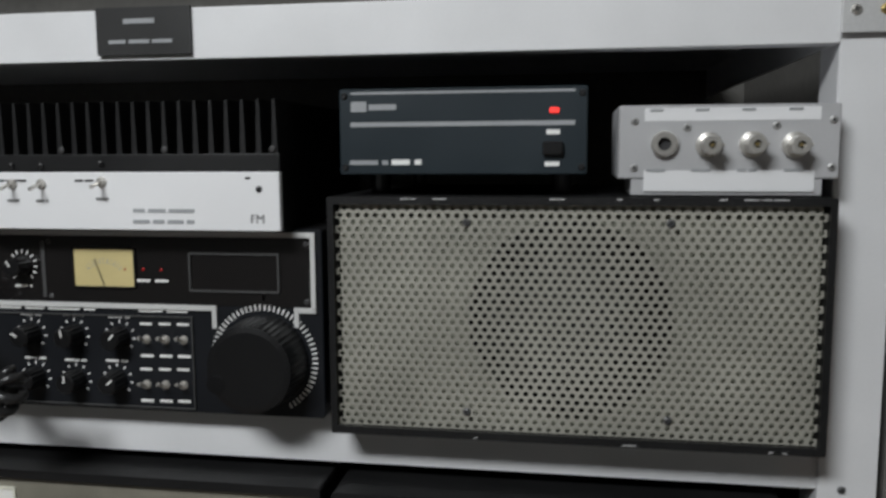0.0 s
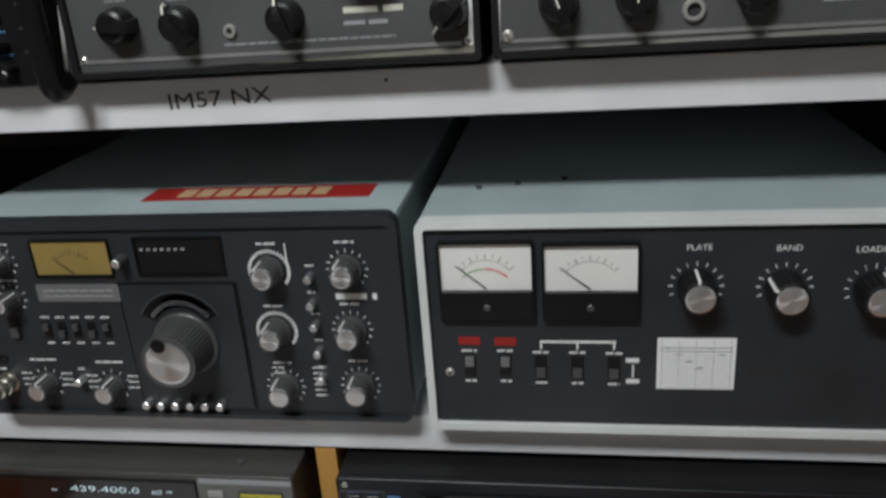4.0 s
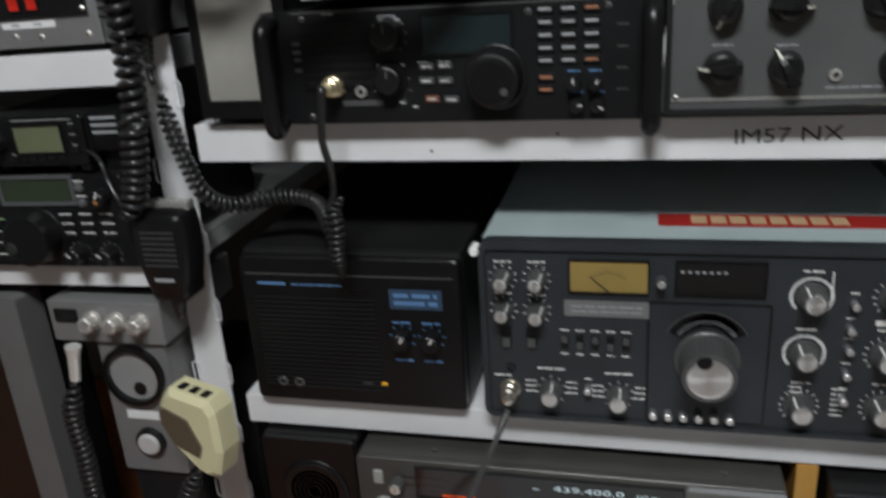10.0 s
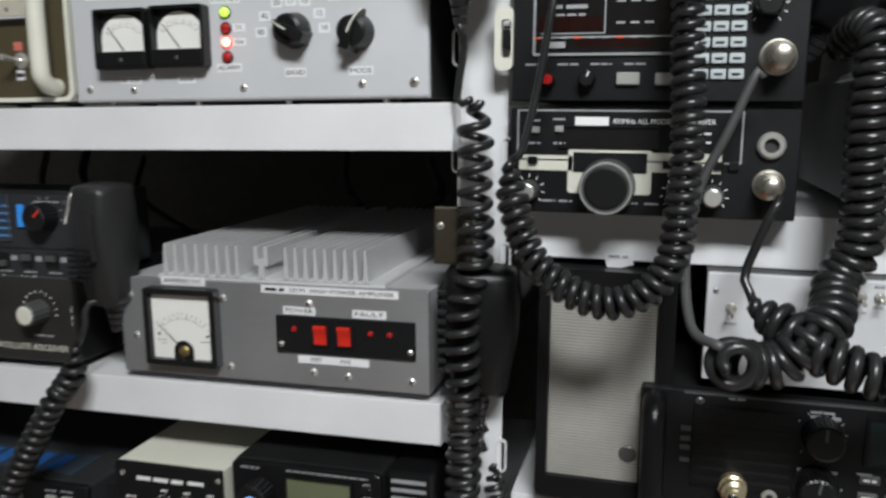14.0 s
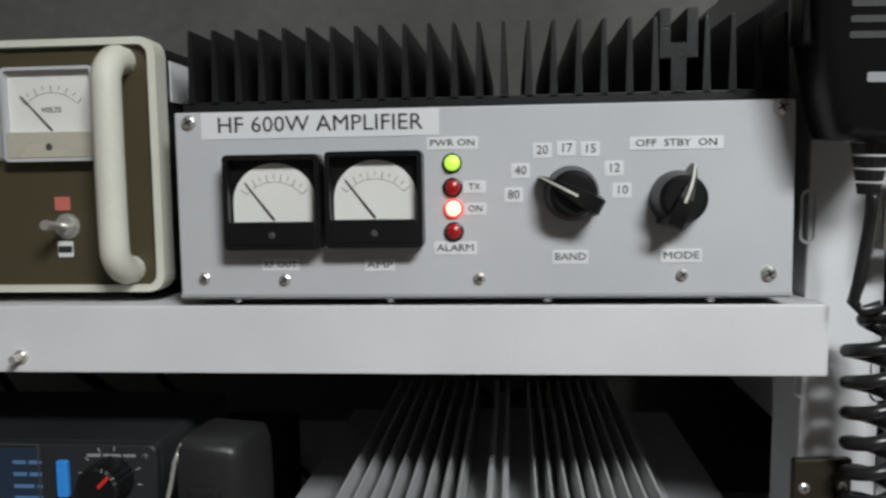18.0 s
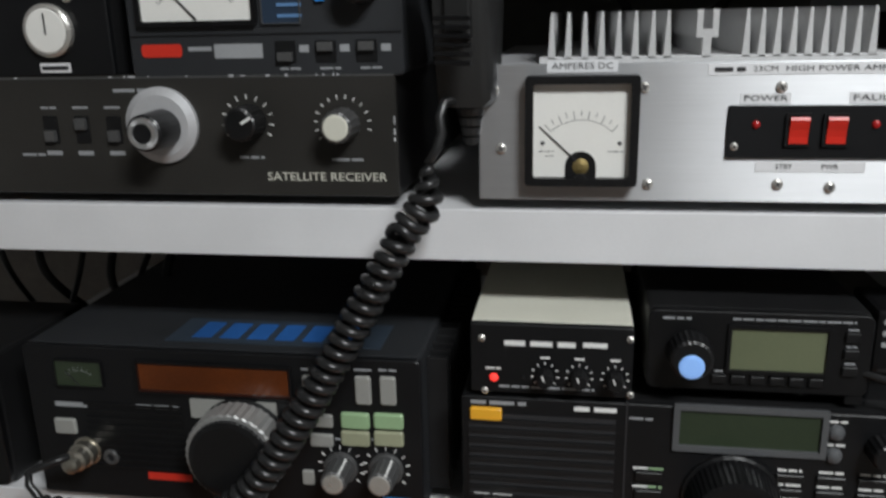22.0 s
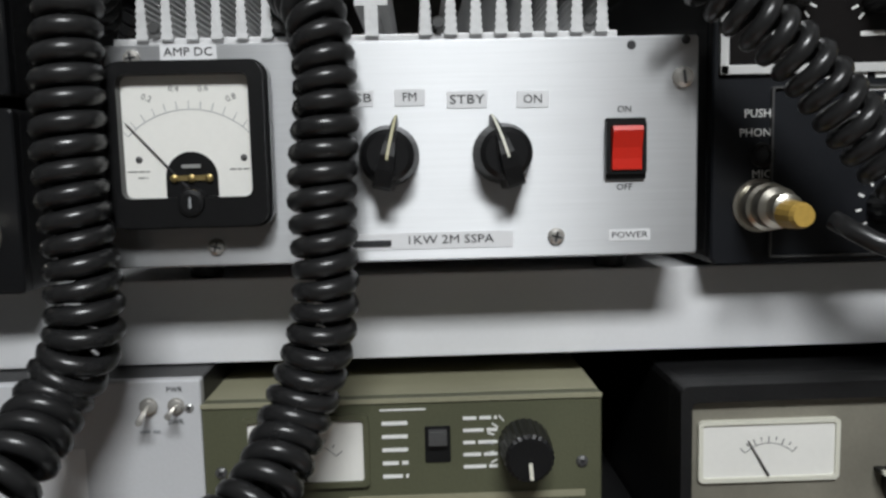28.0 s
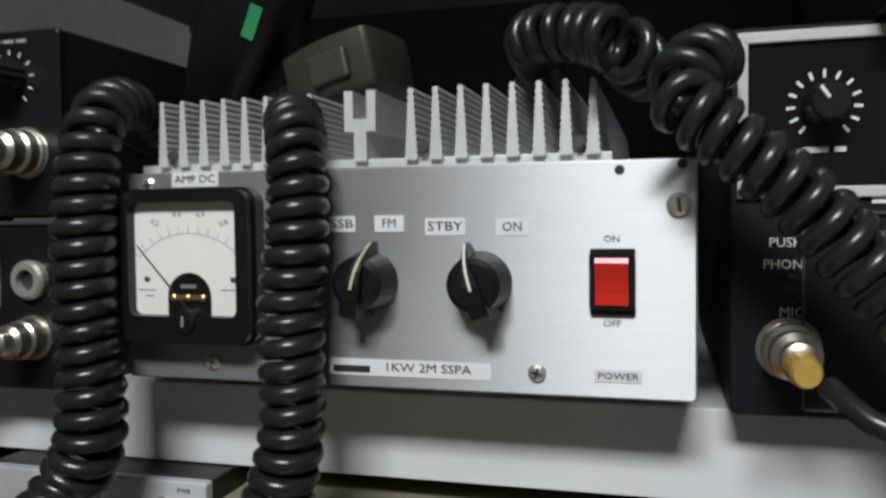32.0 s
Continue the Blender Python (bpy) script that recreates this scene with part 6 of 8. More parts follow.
for j in range(7):
    button(f1k, 136, 92 - 11.2 * j, 10, 5, mat("blue_grey_key", (0.16, 0.20, 0.25), 0.4) if j == 0 else bpy.data.materials["blue_grey_key"])
button(f1k, 134, 12, 7, 10, ORANGE)
lamp_dot(f1k, 157.5, 87.0, 2.6, GLED)
lamp_dot(f1k, 215.3, 86.5, 2.8, RLED)
lamp_dot(f1k, 318, 84, 2.6, GLED)
tk = knob(f1k, 188.0, 53.0, 31.5, 42, KBLACK, None, None, 37, name="tuning_knob")
part("knob_ring", lathe(bmesh.new(), 188.0, 53.0, [(25, -42.6), (26.0, -42.6), (26.0, -41)], 40), BLACKP, tk)
part("finger_hole", lathe(bmesh.new(), 199, 39, [(4.4, -43.0), (5.6, -42.2)], 16), INK, tk)
for k in range(4):
    plate(f1k, 216, 88 - 17 * k, 12, 6, GREYINK if k != 3 else SKYB, 1.4, 0.5, name="key_block")
for j in range(6):
    for k in range(4):
        button(f1k, 240 + 15 * k, 90 - 13 * j, 9.5, 6.0, KBLACK)
        bars(f1k, 240 + 15 * k, 90 - 13 * j, 6.5, 1.6, GREYINK, yo=-2.2)
        bars(f1k, 240 + 15 * k, 95.2 - 13 * j, 7, 1.2, BLUEINK)
knob(f1k, 322, 62, 17, 22, KBLACK, None, 30, 19, name="knob")
for j in range(3):
    for k in range(3):
        knob(f1k, 352 + 20 * k, 90 - 28 * j, 6.5, 13, KBLACK, None, 25 * k - 30 * j, name="knob")
        bars(f1k, 352 + 20 * k, 100 - 28 * j, 12, 1.2, GREYINK)
for u in (7, 403):
    screw(f1k, u, 140, 2.6, CHROME)

es = thing("small_loudspeaker", "small black loudspeaker with a round grille", "loudspeaker", -0.747, 0.487, 0.858)
part("case", block(0, 95, 4, 120, 0, 152, 4), BLACKP, es)
part("front_panel", prism(bmesh.new(), rrect(47, 76, 93, 150, 4), 0, 5, 1), BLACKP, es)
part("grille", lathe(bmesh.new(), 50, 95, [(10, -1.5), (28, -2.5), (33, -1.5), (34, 0)], 36), BLACKP, es)
for k in range(6):
    part("grille_ring", lathe(bmesh.new(), 50, 95, [(6 + 4.6 * k, -3.0), (7 + 4.6 * k, -3.2), (7.6 + 4.6 * k, -2.0)], 30), KBLACK, es)
bars(es, 47, 60, 20, 3, mat("brown_print", (0.14, 0.05, 0.02), 0.6, bump=0))
bars(es, 60, 16, 44, 2.0, mat("gold_print", (0.22, 0.17, 0.08), 0.6, bump=0))

board = thing("pine_board", "upright yellow pine board between two transceivers", "wooden board", -0.262, 0.505, 0.857, 0, 0, 0)
part("plank", block(-8.5, 8.5, 0, 260, 0, 154, 0.8), WOOD, board)
block2 = thing("pine_block", "yellow pine block under the low shelf", "wooden block", -0.2725, 0.490, 0.782)
part("block", block(-75, 75, 0, 120, 0, 43, 0.8), WOODX, block2)

# ---- on the desk ----
def sheet(pts, z, label, group="papers on the desk", m=None):
    """A sheet of paper by its corners, a fraction of a millimetre thick and slightly wavy."""
    cx, cy = sum(p[0] for p in pts) / 4, sum(p[1] for p in pts) / 4
    d = new("paper_sheet", bpy.data.meshes.new("paper_sheet"))
    bm = bmesh.new()
    n, rows = 10, []
    rng = random.Random(int(cx * 1000))
    ph = rng.uniform(0, 6)
    for j in range(n + 1):
        row = []
        for i in range(n + 1):
            a, b = i / n, j / n
            x = (1 - a) * (1 - b) * pts[0][0] + a * (1 - b) * pts[1][0] + a * b * pts[2][0] + (1 - a) * b * pts[3][0]
            y = (1 - a) * (1 - b) * pts[0][1] + a * (1 - b) * pts[1][1] + a * b * pts[2][1] + (1 - a) * b * pts[3][1]
            row.append(bm.verts.new((x - cx, y - cy, 0.0006 * math.sin(ph + 5 * a + 3 * b) + 0.0006)))
        rows.append(row)
    for j in range(n):
        for i in range(n):
            bm.faces.new((rows[j][i], rows[j][i + 1], rows[j + 1][i + 1], rows[j + 1][i]))
    bmesh.ops.recalc_face_normals(bm, faces=bm.faces)
    bmesh.ops.solidify(bm, geom=bm.faces[:], thickness=0.0002)
    bm.to_mesh(d.data)
    bm.free()
    d.data.materials.append(m or PAPER)
    d.location = (cx, cy, z)
    return tagged(d, label, "paper", group)


printed = sheet([(-0.690, 0.06), (-0.420, 0.06), (-0.415, 0.53), (-0.630, 0.527)], 0.7830, "white printed sheet lying on the desk")
sheet([(-0.440, 0.05), (-0.215, 0.05), (-0.235, 0.485), (-0.445, 0.50)], 0.7850, "blank white sheet lying on the desk")
sheet([(-0.250, 0.06), (0.025, 0.06), (-0.018, 0.525), (-0.225, 0.50)], 0.7870, "white sheet under the desk microphone")
FAINT = mat("faint_blue_print", (0.62, 0.66, 0.72), 0.7, bump=0)
rng = random.Random(11)
for k in range(34):
    w = new("print_line", bpy.data.meshes.new("print_line"))
    n = rng.uniform(5, 16)
    bm = block(-n, n, -0.6, 0.6, 0, 0.15)
    bm.to_mesh(w.data)
    bm.free()
    w.data.materials.append(FAINT)
    w.parent = printed
    w.location = (-0.058 + 0.029 * (k % 4) + rng.uniform(-0.006, 0.006), 0.150 + 0.0088 * (k // 4) + rng.uniform(-0.001, 0.001), 0.0016)

# round-headed desk microphone
mic = thing("desk_microphone", "desk microphone with round blue-grey face and pale rim", "microphone", -0.190, 0.350, 0.7885)
part("base", block(-50, 50, -70, 58, 0, 16, 5), MICGREY, mic)
part("stem", block(-17, 17, 34, 46, 14, 122, 3), MICGREY, mic, "flat black stem")
part("neck", block(-9, 9, 36, 45, 118, 150, 2), BLACK, mic)
hd = smooth(part("head", lathe(bmesh.new(), 0, 0, [(27, -9), (32.5, -7), (33, 0), (31, 8), (20, 14)], 48), RIM, mic, "pale grey rim"))
part("mesh_face", lathe(bmesh.new(), 0, 0, [(3, -10.2), (17, -9.9), (27.0, -9.2), (27.5, -7)], 48), MICFACE, hd, "blue-grey mesh face")
part("centre_pin", lathe(bmesh.new(), 0, 0, [(1.2, -11.6), (2.2, -10.4)], 12), CHROME, hd)
hd.matrix_basis = pose(0, 0.036, 0.1795, 0, 0, 0) @ pose(0, 0, 0, -24, 0, 0)

# pen, timer and opened coil box
pen = thing("pen", "white and blue ball pen lying on paper", "pen", -0.375, 0.396, 0.7915)
part("barrel", lathe(bmesh.new(), 0, 0, [(4.2, -20), (4.4, -18), (4.4, 50)], 14), mat("frosted_barrel", (0.45, 0.48, 0.55), 0.25), pen)
part("ink_tube", block(-1.0, 1.0, -16, 46, 3.9, 4.7), mat("navy_ink", (0.02, 0.03, 0.16), 0.4), pen)
part("grip", lathe(bmesh.new(), 0, 0, [(1.2, -42), (4.0, -30), (4.5, -20)], 14), BLUEW, pen, "blue grip and point")
part("end_cap", lathe(bmesh.new(), 0, 0, [(4.6, 50), (4.6, 74), (3.8, 76)], 14), BLUEW, pen, "blue end cap")
part("clip", block(-1.2, 1.2, 44, 74, 4, 6, 0.4), BLUEW, pen)
pen.rotation_euler = (0, 0, radians(-16))
tm = thing("pocket_timer", "white pocket timer with a small grey screen", "timer", -0.296, 0.379, 0.7865, 0, 0, -18)
bm = bmesh.new()
pts = [(38 * math.cos(2 * math.pi * k / 28) * (1.0 if abs(math.cos(2 * math.pi * k / 28)) < 0.8 else 0.97), 27 * math.sin(2 * math.pi * k / 28)) for k in range(28)]
rings = [[bm.verts.new(Vector((x * q, y * q, z)) * MM) for x, y in pts] for q, z in ((0.9, 0), (1.0, 3), (1.0, 10), (0.92, 14))]
for a, c in zip(rings, rings[1:]):
    for k in range(28):
        bm.faces.new((a[k], a[(k + 1) % 28], c[(k + 1) % 28], c[k]))
bm.faces.new(rings[-1]), bm.faces.new(rings[0][::-1])
bmesh.ops.recalc_face_normals(bm, faces=bm.faces)
part("body", bm, mat("silver_grey_plastic", (0.50, 0.51, 0.52), 0.35, var=0.05), tm)
part("screen_frame", block(-31, 3, -16, 18, 13.6, 15, 4), KBLACK, tm, "black screen surround")
part("screen", block(-26, -2, -10, 12, 15, 15.4), LCDB, tm, "small grey screen")
for k in range(5):
    part("key", block(8 + 11 * (k % 2), 16 + 11 * (k % 2), 8 - 10 * (k // 2), 14 - 10 * (k // 2), 13.8, 16, 1), KBLACK, tm)
cb = thing("filter_module", "beige plastic module with bare terminals and a small board", "electronic module", -0.277, 0.418, 0.7875, 0, 0, -42)
part("body", block(-35, 35, -11, 11, 0, 37, 2), CREAM, cb)
part("circuit_board", block(-30, 36, 11.2, 13, 3, 42, 0), mat("brown_circuit_board", (0.20, 0.11, 0.04), 0.5), cb, "brown circuit board")
for k in range(7):
    part("terminal", block(-26 + 9 * k, -24 + 9 * k, 12, 15, 36, 46, 0.2), CHROME if k % 2 else BRASS, cb)
part("post", lathe_z(20, 14, 40, 52, 4), CHROME, cb)
fob = thing("key_fob", "black key fob with a bright metal edge on the papers", "key fob", -0.376, 0.356, 0.7867, 0, 0, -14)
part("body", block(-24, 20, -18, 14, 0, 13, 4), KBLACK, fob)
part("metal_edge", block(-25, 12, 14, 17.5, 4, 9, 1.5), CHROME, fob, "bright metal edge")
part("loop", frame_ring(bmesh.new(), rrect(26, 6, 16, 10, 4), rrect(26, 6, 11, 6, 2.6), -3, 1), RUBBER, fob)

# mains socket block behind the papers
so = thing("socket_strip", "grey surface socket strip with black plugs", "socket strip", 0.062, 0.500, 0.782)
part("housing", block(-45, 110, -14, 30, 4, 40, 3), LGREY, so)
part("bracket", block(-52, -45, -18, 20, 0, 42, 1), ALUP, so)
for u in (-8, 50):
    part("socket_face", lathe(bmesh.new(), u, 22, [(13, -15.5), (15, -14), (15, -13)], 24), BLACKP, so)
    part("plug", block(u - 10, u + 10, -38, -14, 12, 32, 4), BLACKP, so, "black moulded plug")
lamp_dot(so, -32, 24, 3, CHROME, -14)
cord("grey_cable", [(-0.235, 0.46, 0.90), (-0.232, 0.43, 0.84), (-0.20, 0.42, 0.80), (-0.14, 0.40, 0.792), (-0.02, 0.34, 0.790)], 2.6, GCABLE, None, "grey cable running down from the transceiver onto the desk")
cord("grey_cable", [(-0.165, 0.47, 0.85), (-0.15, 0.48, 0.80), (-0.10, 0.465, 0.792), (-0.02, 0.47, 0.792), (0.09, 0.48, 0.80)], 2.4, GCABLE, None, "grey cable lying across papers towards the socket strip")
cord("grey_cable", [(-0.15, 0.43, 0.793), (-0.10, 0.40, 0.792), (0.0, 0.375, 0.791), (0.1, 0.37, 0.79)], 2.2, GCABLE, None, "grey cable lying on white papers")
cord("grey_cable", [(0.05, 0.44, 0.80), (0.09, 0.38, 0.79), (0.16, 0.30, 0.787)], 2.2, GCABLE, None, "grey cable leading off across the desk")
cord("microphone_lead", [(-0.501, 0.448, 1.081), (-0.511, 0.430, 1.058), (-0.529, 0.420, 1.017), (-0.544, 0.400, 0.975), (-0.557, 0.370, 0.929), (-0.576, 0.340, 0.888), (-0.674, 0.372, 0.790), (-0.698, 0.351, 0.787)], 2.6, GCABLE, None, "dark grey lead hanging from a transceiver socket")
cord("headphone_lead", [(-0.632, 0.452, 0.894), (-0.631, 0.420, 0.897), (-0.658, 0.400, 0.870), (-0.675, 0.360, 0.863)], 2.6, GCABLE, None, "grey lead plugged into the satellite transceiver")
cord("looped_cable", [(-0.708, 0.391, 0.785), (-0.694, 0.450, 0.785), (-0.654, 0.470, 0.785), (-0.606, 0.459, 0.786), (-0.585, 0.430, 0.786), (-0.587, 0.391, 0.787), (-0.618, 0.361, 0.786), (-0.682, 0.342, 0.785)], 2.5, RUBBER, None, "black cable lying in a loop on the desk")
cord("black_cable", [(-0.245, 0.462, 0.90), (-0.243, 0.455, 0.865), (-0.225, 0.44, 0.83), (-0.20, 0.42, 0.79)], 2.4, RUBBER, None, "thin black cable beside the pine board")

# ---- left bay ----
hf = unit("hf_amplifier", "grey finned amplifier with two meters and warning lamps", "amplifier", -1.071, 1.5595, 250, 78, 250, 0.478, BLACK, LGREY, tilt=LEFT_TILT, rad=0.8, feet=3)
part("heat_sink_base", block(0, 250, 10, 246, 78, 83, 0.3), BLACK, hf)
fins(hf, [4 + 10.2 * k for k in range(25) if k not in (20,)], 82, 113, 10, 245, BLACK, 3.2, 1.5)
forked_boss(hf, 207, 82, 116, 10, 245, BLACK, 15)
tape(hf, 61.0, 72.2, 99.0, 10.8, "HF 600W AMPLIFIER", th=0.62)
for box4, lab in (((42.7, 40.6, 39.7, 38.6), "RF OUT"), ((84.5, 41.2, 39.3, 38.8), "AMP")):
    meter(hf, *box4, FACE, 2.0, KBLACK, -38, 0.27, 9, marks=11, sweep=48, arch=box4[3] * 0.62, label="square black framed panel meter")
tape(hf, 43.3, 14.5, 15.8, 5.0, "RF OUT")
tape(hf, 85.1, 14.1, 12.6, 5.0, "AMP")
tape(hf, 115.7, 63.5, 20.9, 5.1, "PWR ON")
tape(hf, 124.5, 45.7, 9.3, 4.9, "TX")
tape(hf, 124.8, 36.8, 9.0, 4.9, "ON")
tape(hf, 116.5, 20.9, 17.5, 5.4, "ALARM")
tape(hf, 162.9, 16.9, 14.3, 5.6, "BAND")
tape(hf, 206.7, 17.1, 16.2, 5.5, "MODE")
tape(hf, 204.4, 61.9, 36.4, 5.2, "OFF  STBY  ON")
for s, u, v in (("80", 140.3, 42.2), ("40", 143.1, 51.9), ("20", 151.8, 59.9), ("17", 161.3, 60.5), ("15", 170.8, 60.1), ("12", 180.2, 52.3), ("10", 183.3, 43.5)):
    tape(hf, u, v, 7.5, 6, s, th=0.6)
for (u, v), m, l in (((115.6, 55.4), GLED, "lit green lamp"), ((115.7, 45.6), REDL, "red lamp"), ((115.9, 37.0), PLED, "lit red lamp"), ((116.0, 27.6), REDL, "red lamp")):
    # The brightest lamp's holder glows red in place of the halo round it.
    part("lamp_holder", lathe(bmesh.new(), u, v, [(3.2, -1.2), (4.0, -0.8), (4.0, 0)], 18), RLED if m is PLED else BLACKP, hf)
    lamp_dot(hf, u, v, 3.3, m, -1.0, "indicator_lamp", l)
knob(hf, 163.3, 42.5, 10.5, 17, KBLACK, None, -62, wing=True, tip=IVORY, name="rotary_knob")
knob(hf, 205.1, 40.0, 10.5, 17, KBLACK, None, 22, wing=True, tip=IVORY, name="rotary_knob")
for u, v in ((6.3, 73.9), (10.4, 8.8), (44.9, 8.1), (126.1, 8.2), (207.2, 9.3), (240.9, 9.7), (244.4, 75.0)):
    screw(hf, u, v, 3.2 if u < 8 or u > 235 else 2.6, CHROME)
plate(hf, 125, 1.6, 250, 1.4, ALUP, 0.4, 0.2, name="bottom_fold")
for k in range(4):
    part("bottom_screw", lathe_z(22 + 66 * k, 8, -2.5, 0, 2.4), CHROME, hf)

psu = thing("bench_power_supply", "brown fronted bench power supply with white handles", "power supply", -1.345, 0.492, 1.5545, 0, LEFT_TILT, 0)
part("case", block(2, 260, 6, 250, 4, 110, 4), BLACK, psu)
part("front_rim", frame_ring(bmesh.new(), rrect(131, 57, 262, 110, 7), rrect(131, 57, 255, 104, 5), -3, 8), IVORY, psu, "ivory painted rim")
part("front_panel", prism(bmesh.new(), rrect(131, 57, 256, 105, 5), 0, 6), BROWN, psu)
for u in (14, 246):
    pts = [(u, 6, 12), (u, -6, 12), (u, -13, 17), (u, -15, 26), (u, -15, 88), (u, -13, 97), (u, -6, 102), (u, 6, 102)]
    me = tube_mesh(spline([Vector(p) * MM for p in pts], 0.003), 6.2 * MM, 12)
    me.materials.append(IVORY)
    hd = new("handle", me)
    hd.parent = psu
    tagged(hd, "thick ivory bow handle")
for k, q in enumerate(((169.0, 80.5, 42.7, 41.0), (214.5, 79.8, 41.7, 40.5))):
    meter(psu, *q, FACE, 1.4, LGREY, -42, 0.30, 6, marks=9, sweep=46, low=mat("clear_beige_cover", (0.5, 0.47, 0.38), 0.25, bump=0) if k == 0 else bpy.data.materials["clear_beige_cover"], label="clear fronted panel meter")
    words(psu, q[0], q[1] + 2, "VOLTS" if k else "AMPERES", 2.2, INK, -2.9)
knob(psu, 116.9, 74.5, 11.5, 17, KBLACK, None, -30, 0, name="knob")
ku, kv = 110.5, 75.4
plate(psu, ku + 15, kv, 3, 5, CHROME, 2, 0.5, name="knob_stop")
knob(psu, ku - 42, kv, 11.5, 17, KBLACK, None, 20, 0, name="knob")
smooth(part("red_button", lathe(bmesh.new(), 113.0, 26.5, [(3, -8), (5, -7.2), (5.4, -5), (5.4, -1), (6.6, -0.8), (6.6, 0)], 20), RED, psu, "red push button"))
toggle(psu, 217.4, 31.0, 4.6, 0.1)
plate(psu, 215.5, 41.0, 7, 6, mat("red_white_label", (0.55, 0.15, 0.12), 0.5, bump=0), 0.3, 0.4, name="switch_label")
tape(psu, 215.9, 20.8, 7, 7, "|")
for z in (36, 74):
    sc = part("side_screw", lathe(bmesh.new(), 0, 0, [(2.2, -5), (3.2, -3), (3.2, 0)], 12), CHROME, psu)
    sc.matrix_basis = pose(0.2605, 0.03, z * MM, 0, 0, 90)
part("side_label", block(260, 260.6, 16, 40, 86, 104), TAPE, psu)
for u in (16, 240):
    part("foot", lathe_z(u, 24, -4, 4, 7), RUBBER, psu)
    part("foot", lathe_z(u, 220, -4, 4, 7), RUBBER, psu)
cu = unit("tuner_box", "cream metal box with label tapes and a coaxial socket", "tuner", -1.468, 1.5510, 118, 100, 200, 0.487, IVORY, ALUP, tilt=LEFT_TILT, rad=1.5, feet=0)
for k in range(8):
    plate(cu, 20 + 7 * k, 68, 3, 34, mat("ochre_panel", (0.30, 0.25, 0.12), 0.5) if k == 0 else bpy.data.materials["ochre_panel"], 0.8, 0.4, name="vent_bar")
tape(cu, 88, 12, 40, 9, "|")
jack(cu, 92, 28, 6, CHROME, 0, 0.5, 4)
tape(cu, 70, 44, 18, 6, "|")

a2 = unit("finned_power_amplifier", "aluminium finned amplifier with meter and red rocker switches", "amplifier", -1.045, 1.3725, 226, 68, 250, 0.476, ALUP, ALU, tilt=LEFT_TILT, rad=0.8, feet=6)
part("heat_sink_base", block(30, 196, 3, 246, 68, 71, 0.3), ALUF, a2)
fins(a2, [36, 44, 52, 60, 68, 76, 84, 91], 70, 92, 3, 244, ALUF, 3.6, 1.2)
fins(a2, [127, 134, 141, 148, 155, 162, 169, 176, 183], 70, 92, 3, 244, ALUF, 3.6, 1.2)
forked_boss(a2, 109, 70, 92, 3, 244, ALUF, 10)
tape(a2, 51.0, 66.8, 34.0, 5.8, "AMPERES DC")
lab = tape(a2, 158, 64.5, 96, 5.2)
bars(lab, 120, 64.5, 14, 2.6, INK, yo=-0.25)
words(lab, 136, 64.5, "23CM", 2.6, INK, -0.25, 11)
words(lab, 174, 64.5, "HIGH POWER AMPLIFIER", 2.6, INK, -0.25, 58)
meter(a2, 51.2, 35.8, 54.9, 53.9, FACE, 4.0, KBLACK, -47, 0.0, 8.0, 7.6, 31, 11, 42, label="black framed ammeter with a white scale")
tape(a2, 137, 50.8, 23, 5.2, "POWER")
tape(a2, 186, 50.8, 23, 5.2, "FAULT")
sub = plate(a2, 169, 35, 97, 25, PANELB, 1.6, 0.8, name="switch_plate", label="black switch plate")
for k in range(2):
    rocker(sub, 152.7 + 16.8 * k, 36, 9.2, 12.6, GLOSSRED, 3.6, -1.6)
for u in (133.5, 187, 200):
    lamp_dot(sub, u, 38.5, 2.0, REDL, -1.6)
for u, v in ((124, 28), (214, 28)):
    screw(sub, u, v, 2.0, CHROME, 30, -1.6)
tape(a2, 160, 18, 50, 5.2)
words(a2, 148, 18, "STBY", 2.6, INK, -0.25)
words(a2, 169, 18, "PWR", 2.6, INK, -0.25)
for u, v in ((7.8, 55.7), (11.4, 26.4), (80.8, 56.4), (84.4, 8.8), (143.9, 55.9), (145.9, 9.3), (170, 8), (214, 8)):
    screw(a2, u, v, 2.8, CHROME)

sat = unit("satellite_receiver", "dark grey satellite receiver with metal knobs", "receiver", -1.437, 1.3655, 349, 65, 250, 0.479, BLACK, WARMB, tilt=LEFT_TILT, rad=1.2, feet=6)
words(sat, 309.8, 10.5, "SATELLITE RECEIVER", 4.6, IVORY, 0, 66)
dk = part("dial_knob", lathe(bmesh.new(), 219.8, 38.5, [(16.5, -4.5), (20.5, -2.5), (20.5, 0)], 36), ALUP, sat, "graduated metal dial")
part("knob_stem", lathe(bmesh.new(), 222.1, 37.4, [(7.0, -27), (9.6, -25), (10.2, -5)], 24), KBLACK, dk)
part("knob_face", lathe(bmesh.new(), 222.1, 37.4, [(5.2, -26.8), (5.4, -27.8), (7.6, -27.8), (8.2, -26.2)], 24), KCAP, dk)
ticks(dk, 219.8, 38.5, 17.2, 19.6, 24, -150, 150, INK)
knob(sat, 269.3, 40.2, 9.5, 15, KBLACK, None, 60, name="knob")
ticks(sat, 268.4, 40.0, 12, 14.5, 11, -120, 120)
knob(sat, 320.9, 38.7, 9, 16, KGREY, IVORY, None, 0, name="knob")
ticks(sat, 320.3, 38.5, 13.5, 15.5, 13, -120, 100)
knob(sat, 108, 34, 8, 15, KGREY, IVORY, None, name="knob")
plate(sat, 86, 42, 24, 14, mat("tan_meter_window", (0.30, 0.27, 0.18), 0.4), 0.6, 0.5, name="tuning_window")
